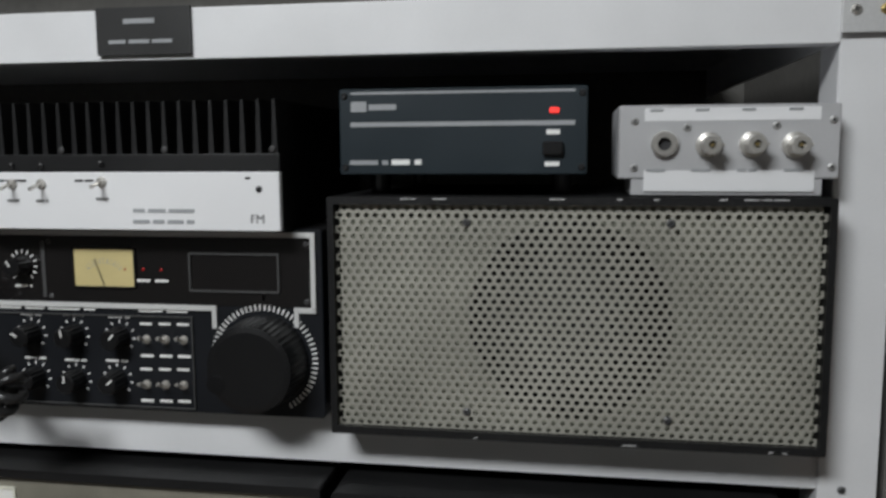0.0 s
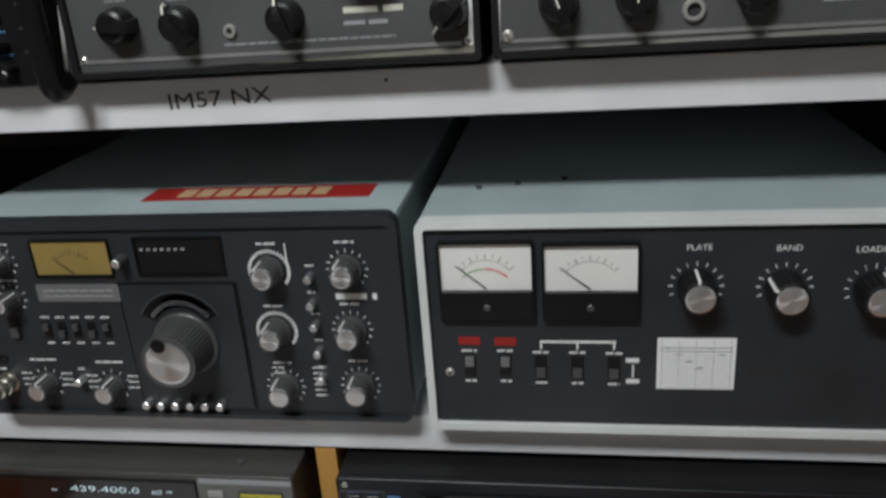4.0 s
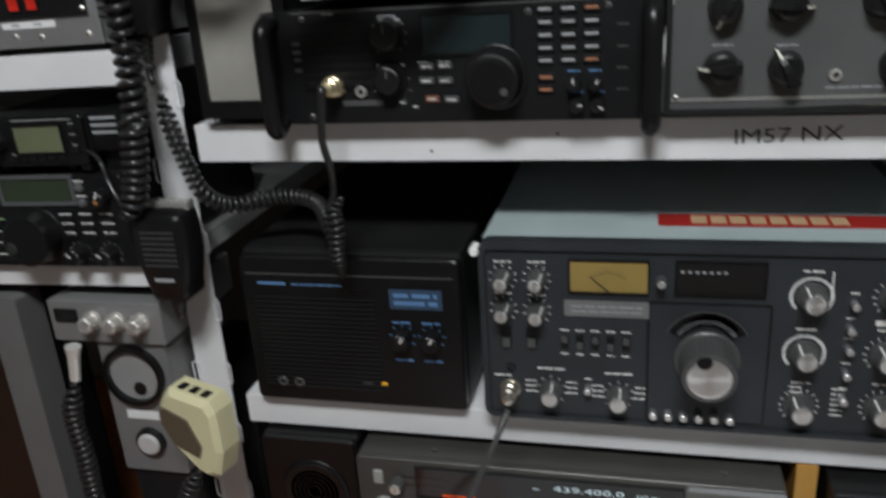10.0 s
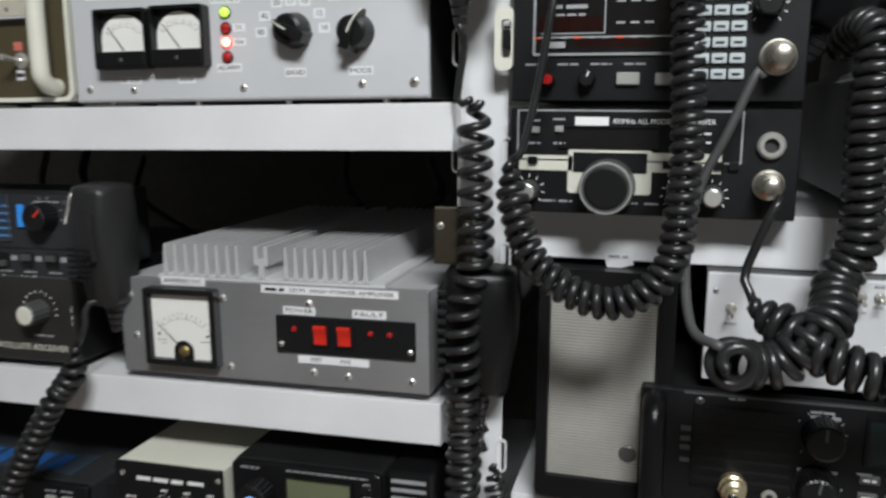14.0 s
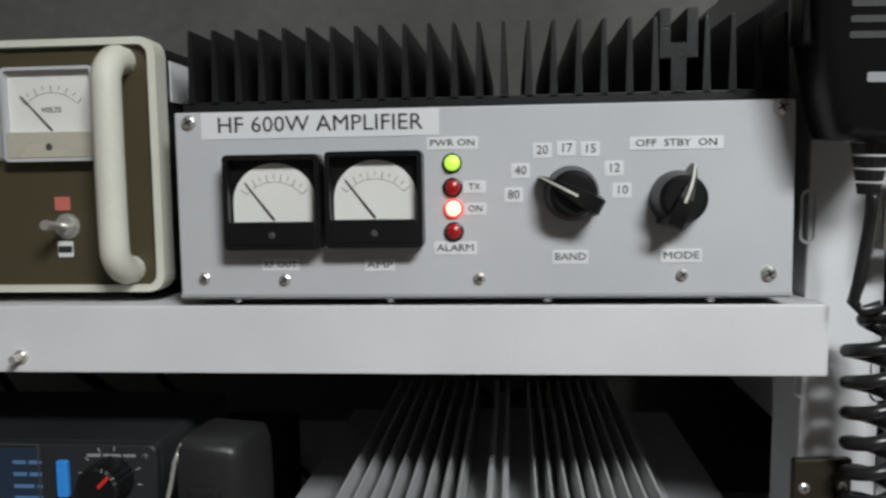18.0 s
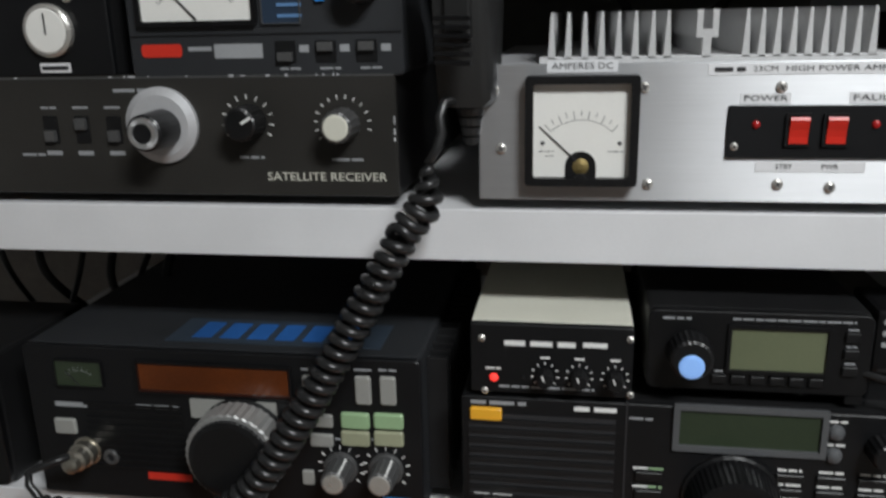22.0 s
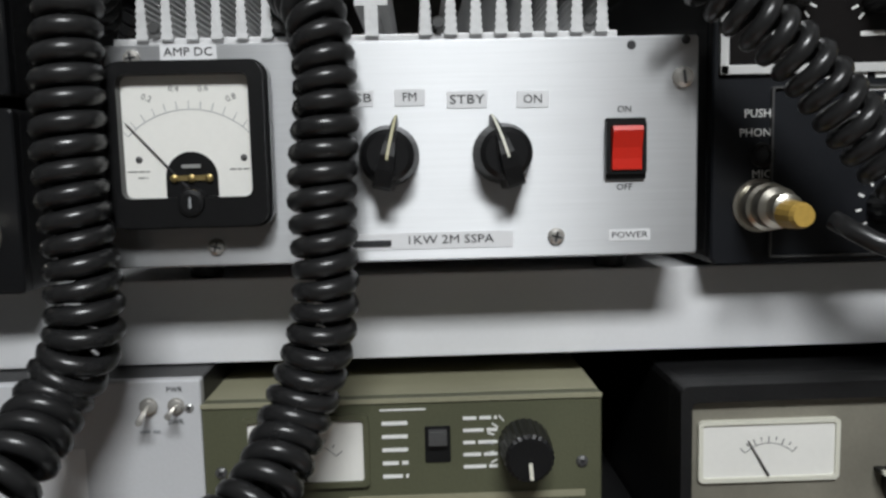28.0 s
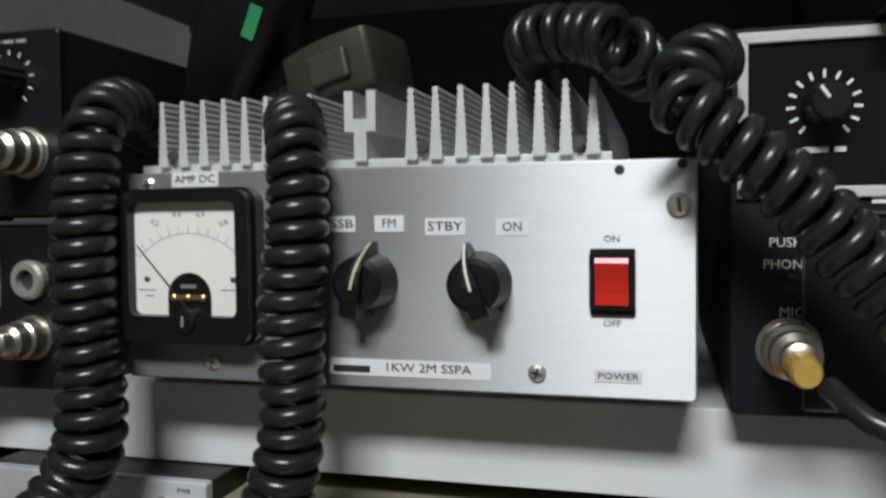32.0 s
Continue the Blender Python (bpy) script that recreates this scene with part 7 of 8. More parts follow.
for k in range(3):
    slider(sat, 153 + 19 * k, 36, 8.5, 15, KBLACK, k == 1)
    bars(sat, 153 + 19 * k, 48, 9, 1.7, GREYINK)
    bars(sat, 153 + 19 * k, 23, 9, 3.2, GREYINK)
bars(sat, 205, 57, 24, 2.4, GREYINK)
bars(sat, 269, 21, 14, 1.8, GREYINK)
bars(sat, 322, 20, 17, 1.8, GREYINK)
bars(sat, 44, 14, 48, 2.2, GREYINK)
for u in (24, 140):
    bars(sat, u, 22, 14, 1.8, GREYINK)
plate(sat, 174, 63.8, 349, 1.0, KGREY, 0.3, 0.2, name="edge_line")
rng = random.Random(9)
for k in range(18):
    plate(sat, rng.uniform(60, 346), 64.2, rng.uniform(0.8, 4.5), rng.uniform(0.5, 1.1), LGREY, 0.5, 0.2, name="paint_chip")
for k in range(5):
    plate(sat, 348.0, rng.uniform(8, 62), 0.8, rng.uniform(0.8, 3.5), LGREY, 0.4, 0.2, name="paint_chip")

sx = unit("power_meter", "dark grey wattmeter with a wide scale", "power meter", -1.232, 1.4325, 148, 60, 90, 0.479, DGREY, DGREY, tilt=LEFT_TILT, rad=3)
meter(sx, 39.5, 43.1, 66.0, 33.7, FACE, 2.6, BLACKP, -44, 0.0, 3, marks=13, sweep=48, r0=31)
for k, r in enumerate((26, 30.5, 35)):
    arc(sx, 39.5, 21, r, 0.35, -50 + 4 * k, 50 - 4 * k, RED if k == 1 else SCALEINK, -1.65, "scale_arc")
    ticks(sx, 39.5, 21, r, r + 1.6, 19, -50 + 4 * k, 50 - 4 * k, SCALEINK, 0.3, "scale_print", -1.3)
plate(sx, 42.3, 54.4, 58.9, 7.1, mat("tan_scale_band", (0.40, 0.33, 0.22), 0.5, bump=0), 0.05, 0.3, -1.5, "scale_band")
well(sx, 84.9, 43.4, 19.9, 33.0, mat("blue_black_field", (0.02, 0.035, 0.06), 0.35), 0.5, KGREY, name="range_field")
for k in range(5):
    bars(sx, 89.5, 52 - 5.4 * k, 13, 2.2, BLUEINK, yo=-0.4)
button(sx, 106.0, 45.1, 5.0, 16.3, mat("bright_blue_slider", (0.04, 0.30, 0.85), 0.35, bump=0), 2.4, name="blue_slider", label="bright blue slider")
knob(sx, 127.6, 45.2, 10.5, 14, KBLACK, None, 45, tip=RED, name="rotary_knob")
ticks(sx, 127.1, 45.1, 12.5, 14.5, 7, -80, 100, GREYINK)
bars(sx, 128, 55.5, 22, 1.6, GREYINK)
plate(sx, 17.8, 14.0, 22.7, 6.6, RED, 0.4, 2, name="maker_mark")
bars(sx, 39.3, 14.7, 12.7, 3.0, GREYINK)
bars(sx, 60.4, 13.3, 26.3, 10.1, GREYINK)
for k in range(3):
    slider(sx, 86 + 21.5 * k, 12.5, 11, 11, KBLACK, k != 0)
    bars(sx, 96 + 21.5 * k, 14, 5, 5, GREYINK)
    bars(sx, 88 + 21.5 * k, 4, 11, 1.5, GREYINK)
plate(sx, 74, 21.5, 146, 0.8, KBLACK, 0.3, 0.2, name="panel_groove")
screw(sx, 143, 55, 1.8, KGREY)

bb = unit("rotary_switch_box", "black switch box with dial knobs and label tapes", "switch box", -1.435, 1.4305, 192, 44, 90, 0.479, BLACK, PANELB, tilt=LEFT_TILT, rad=1.2)
dk = part("dial_knob", lathe(bmesh.new(), 108, 22, [(14, -5), (17, -3), (17, 0)], 32), ALUP, bb, "graduated metal dial")
part("knob_stem", lathe(bmesh.new(), 108, 22, [(5, -24), (7.5, -23), (8.5, -5)], 20), KBLACK, dk)
part("knob_face", lathe(bmesh.new(), 108, 22, [(4.2, -24.6), (4.4, -25), (6.4, -25), (6.8, -23.4)], 20), KCAP, dk)
gd = part("gauge", lathe(bmesh.new(), 158, 24, [(12.5, -4), (14, -3), (14, 0)], 30), CHROME, bb, "round gauge")
part("gauge_face", lathe(bmesh.new(), 158, 24, [(11, -4.3), (11.6, -4.0)], 28), FACE, gd)
part("gauge_pointer", block(157.6, 158.4, -4.8, -4.4, 22, 33), INK, gd)
for u in (30, 108, 158):
    tape(bb, u, 4.5, 18, 5, "|")
tape(bb, 34, 39, 18, 5, "|")
tape(bb, 90, 39, 16, 5, "|")
toggle(bb, 76, 23, 5.5, 0.2, NICKEL)
for u in (28, 46):
    plug(bb, u, 22, 6.5, 20)
screw(bb, 170, 41, 3, CHROME)

ts = unit("shortwave_transceiver", "dark grey transceiver with a red display and side heat sink", "transceiver", -1.313, 1.1815, 239, 98, 260, 0.465, DGREY, PANELB, tilt=LEFT_TILT, rad=2.5, feet=5)
meter(ts, 35.0, 81.2, 31.1, 17.9, LCDD, 1.0, BLACKP, -40, 0, 1.5, marks=7, ink=GREYINK)
well(ts, 118.4, 81.0, 92.3, 18.5, WINRED, 1.4, BLACKP, name="display", label="dark red display window")
part("lit_field", prism(bmesh.new(), rrect(118.3, 81.2, 89.9, 15.3, 1), -0.5, 0), mat("dim_red_display", (0.10, 0.024, 0.005), 0.18, var=0.3, stain=0.5, emit=0.06, bump=0), ts)
plate(ts, 129.4, 63.3, 52.1, 12.0, BUTTON, 1.5, 0.8, name="wide_key")
tk = knob(ts, 134.2, 43.6, 26, 24, KBLACK, None, None, 27.5, name="tuning_knob")
part("knurled_ring", lathe(bmesh.new(), 134.2, 43.6, [(26.4, -21), (27.2, -20), (27.4, -5)], 72, -0.025, 1), STEEL, tk, "bright knurled ring")
for k in range(10):
    plate(ts, 66, 62 - 4.6 * k, 62, 1.6, KBLACK, 0.8, 0.5, name="speaker_slot")
bars(ts, 26.7, 60.7, 20.5, 4.1, GREYINK)
bars(ts, 82.2, 62.0, 26.5, 3.2, GREYINK)
button(ts, 21.4, 46.4, 14.0, 10.1, BUTTON)
plug(ts, 32.7, 30.3, 8, 20)
jack(ts, 48.1, 27.1, 5, KGREY, 0, 0.5, 2)
plate(ts, 84.6, 16.0, 27.9, 4.6, RED, 0.5, 0.3, name="red_mark")
for u, v in ((176.6, 78.7), (206.9, 79.8), (221.0, 80.3)):
    button(ts, u, v, 9, 17, BUTTON)
    bars(ts, u, v + 12, 10, 1.6, GREYINK)
for q, m in (((201.4, 61.0, 16.4, 9.7), GREENB), ((220.6, 61.8, 16.8, 9.3), GREENB), ((201.0, 49.9, 16.5, 9.1), KHAKI), ((220.3, 50.9, 16.9, 9.0), KHAKI)):
    button(ts, *q, m, 2.5)
for q in ((181.6, 59.7, 13.3, 7.7), (181.1, 47.4, 13.4, 7.8), (171.5, 22.8, 6.8, 9.1)):
    button(ts, *q, BUTTON, 2.2)
for u, v in ((191.3, 30.3), (218.0, 31.4)):
    knob(ts, u, v, 8.0, 18, KGREY, CHROME, 30, 10, name="knob")
    ticks(ts, u, v, 11.5, 14, 11, -130, 130)
    bars(ts, u, v + 18, 16, 1.7, GREYINK)
plate(ts, 223.4, 9.5, 17.2, 6.6, SKYB, 0.5, 0.5, name="blue_label", label="bright blue label")
for k in range(16):
    part("side_fin", block(239, 251, 20 + 11 * k, 23 + 11 * k, 8, 92, 0.4), BLACK, ts)
lab = part("top_label", block(84, 214, 14, 50, 98.1, 98.6), mat("blue_film", (0.032, 0.045, 0.062), 0.4, var=0.1, bump=0.02), ts, "worn blue label on the top")
bm = bmesh.new()
for k in range(6):
    cuboid(bm, 98 + 17 * k, 110 + 17 * k, 20, 44, 98.6, 98.8)
part("label_print", bm, mat("faded_blue_print", (0.02, 0.11, 0.36), 0.5, var=0.3, stain=0.3), ts)

al = unit("mobile_transceiver", "black transceiver with slotted speaker and green display", "transceiver", -1.051, 1.1865, 232, 81, 230, 0.461, BLACK, PANELB, tilt=LEFT_TILT, rad=2, feet=5)
button(al, 13.5, 71.6, 17.1, 7.1, YELLOW, 2.4, name="power_button", label="yellow power button")
bars(al, 20.2, 77.9, 29.7, 2.7, GREYINK)
bars(al, 71.3, 76.7, 22.1, 3.3, WHITE, name="maker_mark")
for k in range(9):
    plate(al, 43, 70 - 5.8 * k, 78, 2.6, INK, 0.35, 0.6, name="speaker_slot")
    plate(al, 43, 67.2 - 5.8 * k, 78, 2.2, BLACK, 1.4, 0.6, name="speaker_louvre")
plate(al, 87.5, 42, 1, 82, INK, 0.5, 0.2, name="panel_groove")
well(al, 149.1, 69.7, 69.4, 20.3, LCDD, 3.2, MGREY, name="lcd", label="dark green display", t=2.0)
bars(al, 17.0, 21.5, 21.2, 2.9, WHITE)
plug(al, 17.3, 11.9, 7.5, 20)
for u, v in ((44.0, 6.7), (61.4, 7.4), (78.6, 8.2)):
    jack(al, u, v, 3.2, KBLACK, 0, 0.6, 1)
    bars(al, u, v + 7.5, 12, 1.8, WHITE)
for j in range(4):
    button(al, 100, 40 - 11 * j, 14, 5, KBLACK)
    bars(al, 96, 44 - 11 * j, 8, 1.5, WHITE)
    bars(al, 104, 44 - 11 * j, 7, 1.5, GREENB)
tk = knob(al, 142.5, 30.0, 24.0, 23, BLACKP, None, None, 25.5, name="tuning_knob")
part("finger_hole", lathe(bmesh.new(), 128.5, 24.5, [(4, -23.6), (5.4, -23.0)], 16), INK, tk)
for j in range(2):
    lamp_dot(al, 191, 71 - 13 * j, 4.4, MGREY, 0, "round_button")
    bars(al, 191, 77 - 13 * j, 10, 1.4, WHITE)
knob(al, 213, 64, 8, 13, KBLACK, None, 30, 0, name="knob")
# Brown glint on the knob, drawn as a small coloured bar.
bars(al, 214, 62, 3.5, 4, mat("amber_glint", (0.35, 0.16, 0.05), 0.4, bump=0), yo=-13.2)
for j in range(3):
    for k in range(3):
        button(al, 171 + 20 * k, 44 - 8.5 * j, 14, 4, KBLACK, 2)
        bars(al, 171 + 20 * k, 48 - 8.5 * j, 12, 1.5, WHITE)
for u, v in ((178, 12), (208, 12)):
    knob(al, u, v, 8, 14, KBLACK, None, -50, 0, name="knob")
    ticks(al, u, v, 9.5, 11, 9, -120, 120, GREYINK)
bars(al, 95, 73, 12, 1.5, GREYINK)

sl = unit("sound_interface", "small black interface box with an ivory cover", "interface box", -1.047, 1.2705, 84, 39, 110, 0.461, IVORY, PANELB, tilt=LEFT_TILT, rad=1)
bars(sl, 36.3, 28.8, 36.8, 3.8, WHITE, name="maker_mark")
bars(sl, 64.7, 29.2, 12.3, 3.5, WHITE)
for u, v in ((6.0, 31.0), (82.2, 33.0), (7.5, 1.0), (83.4, 2.2)):
    screw(sl, u, v, 2.0, CHROME)
lamp_dot(sl, 12.4, 8.8, 2.4, RLED, 0, "indicator_lamp", "lit red lamp")
for u, v in ((39.2, 11.2), (57.0, 11.2), (75.2, 11.2)):
    knob(sl, u, v, 4.6, 9, KBLACK, None, -20, name="knob")
    ticks(sl, u, v, 6, 7.4, 9, -130, 130)
    bars(sl, u, v + 10, 5, 1.4, WHITE)
bars(sl, 40, 4, 50, 1.5, GREYINK)
lamp_dot(sl, 27.4, 9.6, 1.2, KBLACK)
bars(sl, 12.0, 14.1, 8, 1.2, WHITE)
for u, z in ((20, -1), (64, -1)):
    part("foot", lathe_z(u, 12, -3, 0, 5), RUBBER, sl)

vx = unit("compact_transceiver", "compact black radio with a lit blue knob", "transceiver", -0.956, 1.2775, 108, 43, 130, 0.465, BLACK, BLACKP, tilt=LEFT_TILT, rad=4)
kb = knob(vx, 20.7, 21.6, 11.5, 14, KBLACK, None, None, 0, name="knob")
part("lit_cap", lathe(bmesh.new(), *[q for q in (20.5, 18.6)], [(4.6, -15.2), (6.2, -14.8), (6.4, -13.6)], 24), BKNOB, kb, "lit pale blue cap")
well(vx, 63.8, 23.5, 45.6, 22.3, LCDG, 2.0, BLACKP, name="lcd", label="grey green display")
for k in range(6):
    button(vx, 36 + 9.4 * k, 7, 7, 4.4, KBLACK, 2)
    bars(vx, 36 + 9.4 * k, 11, 4, 1.0, GREYINK)
for k in range(3):
    button(vx, 98, 32 - 9 * k, 7, 5, KBLACK, 2)
    bars(vx, 98, 35.8 - 9 * k, 5, 1.0, GREYINK)
bars(vx, 70, 39.5, 58, 1.2, GREYINK)
bars(vx, 14, 39, 14, 1.5, GREYINK)
part("side_stop", block(98, 107, 1, 60, -5, 0, 1), BLACKP, vx)
for u in (12, 80):
    part("foot", lathe_z(u, 15, -6, 0, 5), RUBBER, vx)
ls = unit("corner_loudspeaker", "small black loudspeaker beside a transceiver", "loudspeaker", -1.425, 1.1770, 84, 88, 100, 0.47, BLACK, BLACKP, tilt=LEFT_TILT, rad=6)
for k in range(12):
    plate(ls, 42, 14 + 5.4 * k, 66, 2.0, BLACK, 1.2, 0.6, name="grille_rib")

# ---- hand microphones ----
MICSLOT = mat("worn_slot_edge", (0.035, 0.035, 0.036), 0.5, bump=0)
def hand_mic(name, label, x, y, z, rx=0, ry=0, rz=0, w=56, h=84, t=30, m=None, slots=7, mark=True):
    """A hand microphone hanging face out: waisted body, slotted front, cord sleeve at the lower end. Zero is its middle."""
    d = thing(name, label, "microphone", x, y, z, rx, ry, rz)
    m = m or BLACKP
    pts = [(-w * 0.30, -h / 2), (w * 0.30, -h / 2), (w * 0.40, -h * 0.30), (w / 2, h * 0.05), (w * 0.48, h * 0.40), (w * 0.36, h / 2), (-w * 0.36, h / 2), (-w * 0.48, h * 0.40), (-w / 2, h * 0.05), (-w * 0.40, -h * 0.30)]
    line = spline([(x, 0, z) for x, z in pts + pts[:1]], h * 0.035)[:-1]
    smooth(part("body", prism(bmesh.new(), [(x, z) for x, _, z in line], -t / 2, t / 2, t * 0.16), m, d), 50)
    for k in range(slots):
        part("grille_slot", prism(bmesh.new(), rrect(0, h * 0.30 - k * h * 0.062, w * 0.62, h * 0.028, 0.8, 2), -t / 2 - 0.5, -t / 2 + 0.3), INK if m is not BLACKP else MICSLOT, d)
    if mark:
        part("maker_mark", prism(bmesh.new(), rrect(0, -h * 0.24, w * 0.36, h * 0.04, 0.6, 2), -t / 2 - 0.4, -t / 2 + 0.3), GREYINK, d)
    part("push_to_talk_bar", block(-w / 2 - 3, -w / 2 + 4, -t * 0.25, t * 0.25, -h * 0.1, h * 0.3, 1.5), m, d)
    for k in range(4):
        part("cord_sleeve", lathe_z(0, 0, -h / 2 - 5 * (k + 1), -h / 2 - 5 * k - 1, 7.5 - k), RUBBER, d)
    return d


m1 = hand_mic("hand_microphone", "black hand microphone hung on the white upright", -0.799, 0.462, 1.668, 4, 0, 0, 54, 86, 30)
cord("microphone_cord", [(-0.799, 0.462, 1.605), (-0.797, 0.468, 1.594), (-0.800, 0.468, 1.572), (-0.801, 0.470, 1.560), (-0.792, 0.466, 1.563)], 2.3, RUBBER, m1)
coil("coiled_cord", [(-0.789, 0.472, 1.562), (-0.791, 0.474, 1.551), (-0.791, 0.474, 1.518), (-0.790, 0.474, 1.464), (-0.796, 0.470, 1.434), (-0.794, 0.465, 1.370), (-0.793, 0.460, 1.314), (-0.794, 0.456, 1.314), (-0.797, 0.450, 1.275), (-0.802, 0.444, 1.250), (-0.812, 0.444, 1.240)], 8.6, 2.8, (13.0, 6.4), RUBBER, m1)
m2 = hand_mic("hand_microphone", "black hand microphone hung low on the white upright", -0.788, 0.462, 1.203, 0, 0, 0, 50, 78, 28)
part("hanger_clip", block(-24, 22, 4, 16, 33, 45, 2), CHROME, m2, "bright metal hanger clip")
for k in range(2):
    screw(m2, -5 + 10 * k, 38, 2.2, CHROME, 0, 2)
m3 = hand_mic("hand_microphone", "large ribbed black microphone hung beside the amplifier", -0.788, 0.484, 1.420, 0, 0, 8, 48, 80, 30, None, 0, False)
for k in range(9):
    part("side_rib", block(-26, -20, -16, 12, -24 + 6.2 * k, -21 + 6.2 * k, 0.6), BLACK, m3)
part("bracket", block(-30, -6, -2, 2, 42, 78, 1), mat("dark_bronze_steel", (0.06, 0.05, 0.035), 0.4, 0.7), m3, "dark steel hanging bracket")
for k in range(2):
    screw(m3, -26 + 16 * k, 66, 2.4, CHROME, 20, -2)
m3b = cord("microphone_cord", [(-0.788, 0.484, 1.360), (-0.782, 0.482, 1.35), (-0.791, 0.485, 1.355), (-0.783, 0.478, 1.342)], 2.6, RUBBER, m3)
coil("coiled_cord", [(-0.777, 0.476, 1.335), (-0.774, 0.474, 1.315), (-0.764, 0.472, 1.282), (-0.754, 0.475, 1.253), (-0.738, 0.490, 1.238), (-0.699, 0.505, 1.241), (-0.667, 0.500, 1.238), (-0.648, 0.480, 1.225), (-0.643, 0.470, 1.207)], 5.6, 2.0, (6.5, 5.0), RUBBER, m3)
m4 = hand_mic("hand_microphone", "grey hand microphone stood between wattmeter and amplifier", -1.050, 0.474, 1.463, 0, -2, 80, 36, 84, 26, mat("dark_grey_plastic", (0.016, 0.016, 0.016), 0.4, var=0.15, bump=0.1), 0, False)
for k in range(6):
    part("grip_rib", block(-29, -26, -9, 9, -20 + 4 * k, -18 + 4 * k, 0.5), BLACKP, m4)
wire = cord("hanger_clip", [(-1.065, 0.460, 1.503), (-1.068, 0.458, 1.494), (-1.069, 0.456, 1.483), (-1.072, 0.455, 1.477), (-1.069, 0.455, 1.479)], 1.0, CHROME, m4)
cord("microphone_cord", [(-1.054, 0.468, 1.424), (-1.063, 0.462, 1.422), (-1.062, 0.458, 1.406), (-1.068, 0.455, 1.394)], 2.4, RUBBER, m4)
coil("coiled_cord", [(-1.068, 0.455, 1.392), (-1.069, 0.452, 1.375), (-1.079, 0.450, 1.361), (-1.083, 0.446, 1.353), (-1.104, 0.440, 1.314), (-1.133, 0.432, 1.263), (-1.164, 0.426, 1.218), (-1.208, 0.424, 1.188), (-1.252, 0.424, 1.174), (-1.249, 0.424, 1.176), (-1.265, 0.426, 1.190), (-1.293, 0.432, 1.198)], 6.6, 2.7, 7.0, RUBBER, m4)
cord("microphone_cord", [(-1.289, 0.432, 1.195), (-1.302, 0.436, 1.210), (-1.290, 0.442, 1.216), (-1.281, 0.448, 1.218)], 2.4, RUBBER, m4)

# ---- long coiled cords in front of the upper sets ----
loop_b = coil("coiled_cord", [(-0.764, 0.440, 1.528), (-0.759, 0.435, 1.502), (-0.746, 0.430, 1.475), (-0.720, 0.428, 1.458), (-0.696, 0.428, 1.458), (-0.677, 0.430, 1.476), (-0.672, 0.436, 1.508), (-0.671, 0.442, 1.548), (-0.673, 0.448, 1.588), (-0.675, 0.452, 1.630), (-0.672, 0.475, 1.654)], 6.6, 2.6, 6.8, RUBBER, None, "black coiled cord hanging in a loop before the uhf sets")
cord("straight_cord", [(-0.764, 0.442, 1.529), (-0.758, 0.444, 1.535), (-0.751, 0.448, 1.567), (-0.743, 0.452, 1.621), (-0.741, 0.470, 1.648)], 2.2, RUBBER, loop_b)
loop_c = coil("coiled_cord", [(-0.591, 0.512, 1.591), (-0.584, 0.490, 1.602), (-0.580, 0.470, 1.596), (-0.581, 0.464, 1.578), (-0.582, 0.462, 1.540), (-0.581, 0.462, 1.490), (-0.591, 0.460, 1.468), (-0.596, 0.440, 1.453), (-0.606, 0.428, 1.444), (-0.622, 0.426, 1.431), (-0.636, 0.422, 1.431), (-0.644, 0.412, 1.434), (-0.645, 0.400, 1.435)], (6.7, 10.4), 3.2, (6.5, 8.0), RUBBER, None, "thick black coiled cord hanging before the preamplifier box", fade=0.004)
loop_d = coil("coiled_cord", [(-0.523, 0.500, 1.600), (-0.508, 0.472, 1.586), (-0.504, 0.464, 1.560), (-0.506, 0.462, 1.530), (-0.507, 0.462, 1.490), (-0.517, 0.460, 1.459), (-0.527, 0.440, 1.440), (-0.550, 0.425, 1.428), (-0.575, 0.418, 1.430), (-0.600, 0.424, 1.438), (-0.619, 0.436, 1.448), (-0.632, 0.448, 1.456)], (6.7, 9.6), 3.2, (6.5, 8.2), RUBBER, None, "thick black coiled cord hanging in a deep loop")
cord("straight_cord", [(-0.632, 0.448, 1.456), (-0.636, 0.452, 1.466), (-0.637, 0.456, 1.471), (-0.628, 0.455, 1.499), (-0.621, 0.458, 1.513)], 2.6, RUBBER, loop_d)
cord("straight_cord", [(-0.650, 0.402, 1.444), (-0.664, 0.420, 1.448), (-0.668, 0.452, 1.476), (-0.663, 0.458, 1.515), (-0.650, 0.456, 1.547), (-0.638, 0.456, 1.577), (-0.635, 0.456, 1.574)], 2.6, GCABLE, loop_c)
lead = coil("coiled_cord", [(-0.452, 0.60, 1.620), (-0.440, 0.56, 1.618), (-0.435, 0.500, 1.619), (-0.416, 0.480, 1.615), (-0.404, 0.470, 1.608), (-0.396, 0.500, 1.600)], 7.0, 2.6, 7.5, RUBBER, None, "black coiled cord lying over the amplifier fins")
coil("coiled_cord", [(-0.377, 0.480, 1.606), (-0.385, 0.465, 1.601), (-0.389, 0.458, 1.592), (-0.379, 0.456, 1.582), (-0.361, 0.455, 1.566), (-0.347, 0.455, 1.550), (-0.333, 0.455, 1.534), (-0.318, 0.450, 1.521), (-0.304, 0.440, 1.515), (-0.292, 0.440, 1.524), (-0.296, 0.446, 1.536)], 7.0, 2.8, 7.0, RUBBER, lead, fade=0.008)
cord("microphone_lead", [(-0.3545, 0.446, 1.518), (-0.347, 0.436, 1.512), (-0.335, 0.434, 1.508), (-0.318, 0.438, 1.508), (-0.302, 0.440, 1.514)], 3.0, RUBBER, lead)
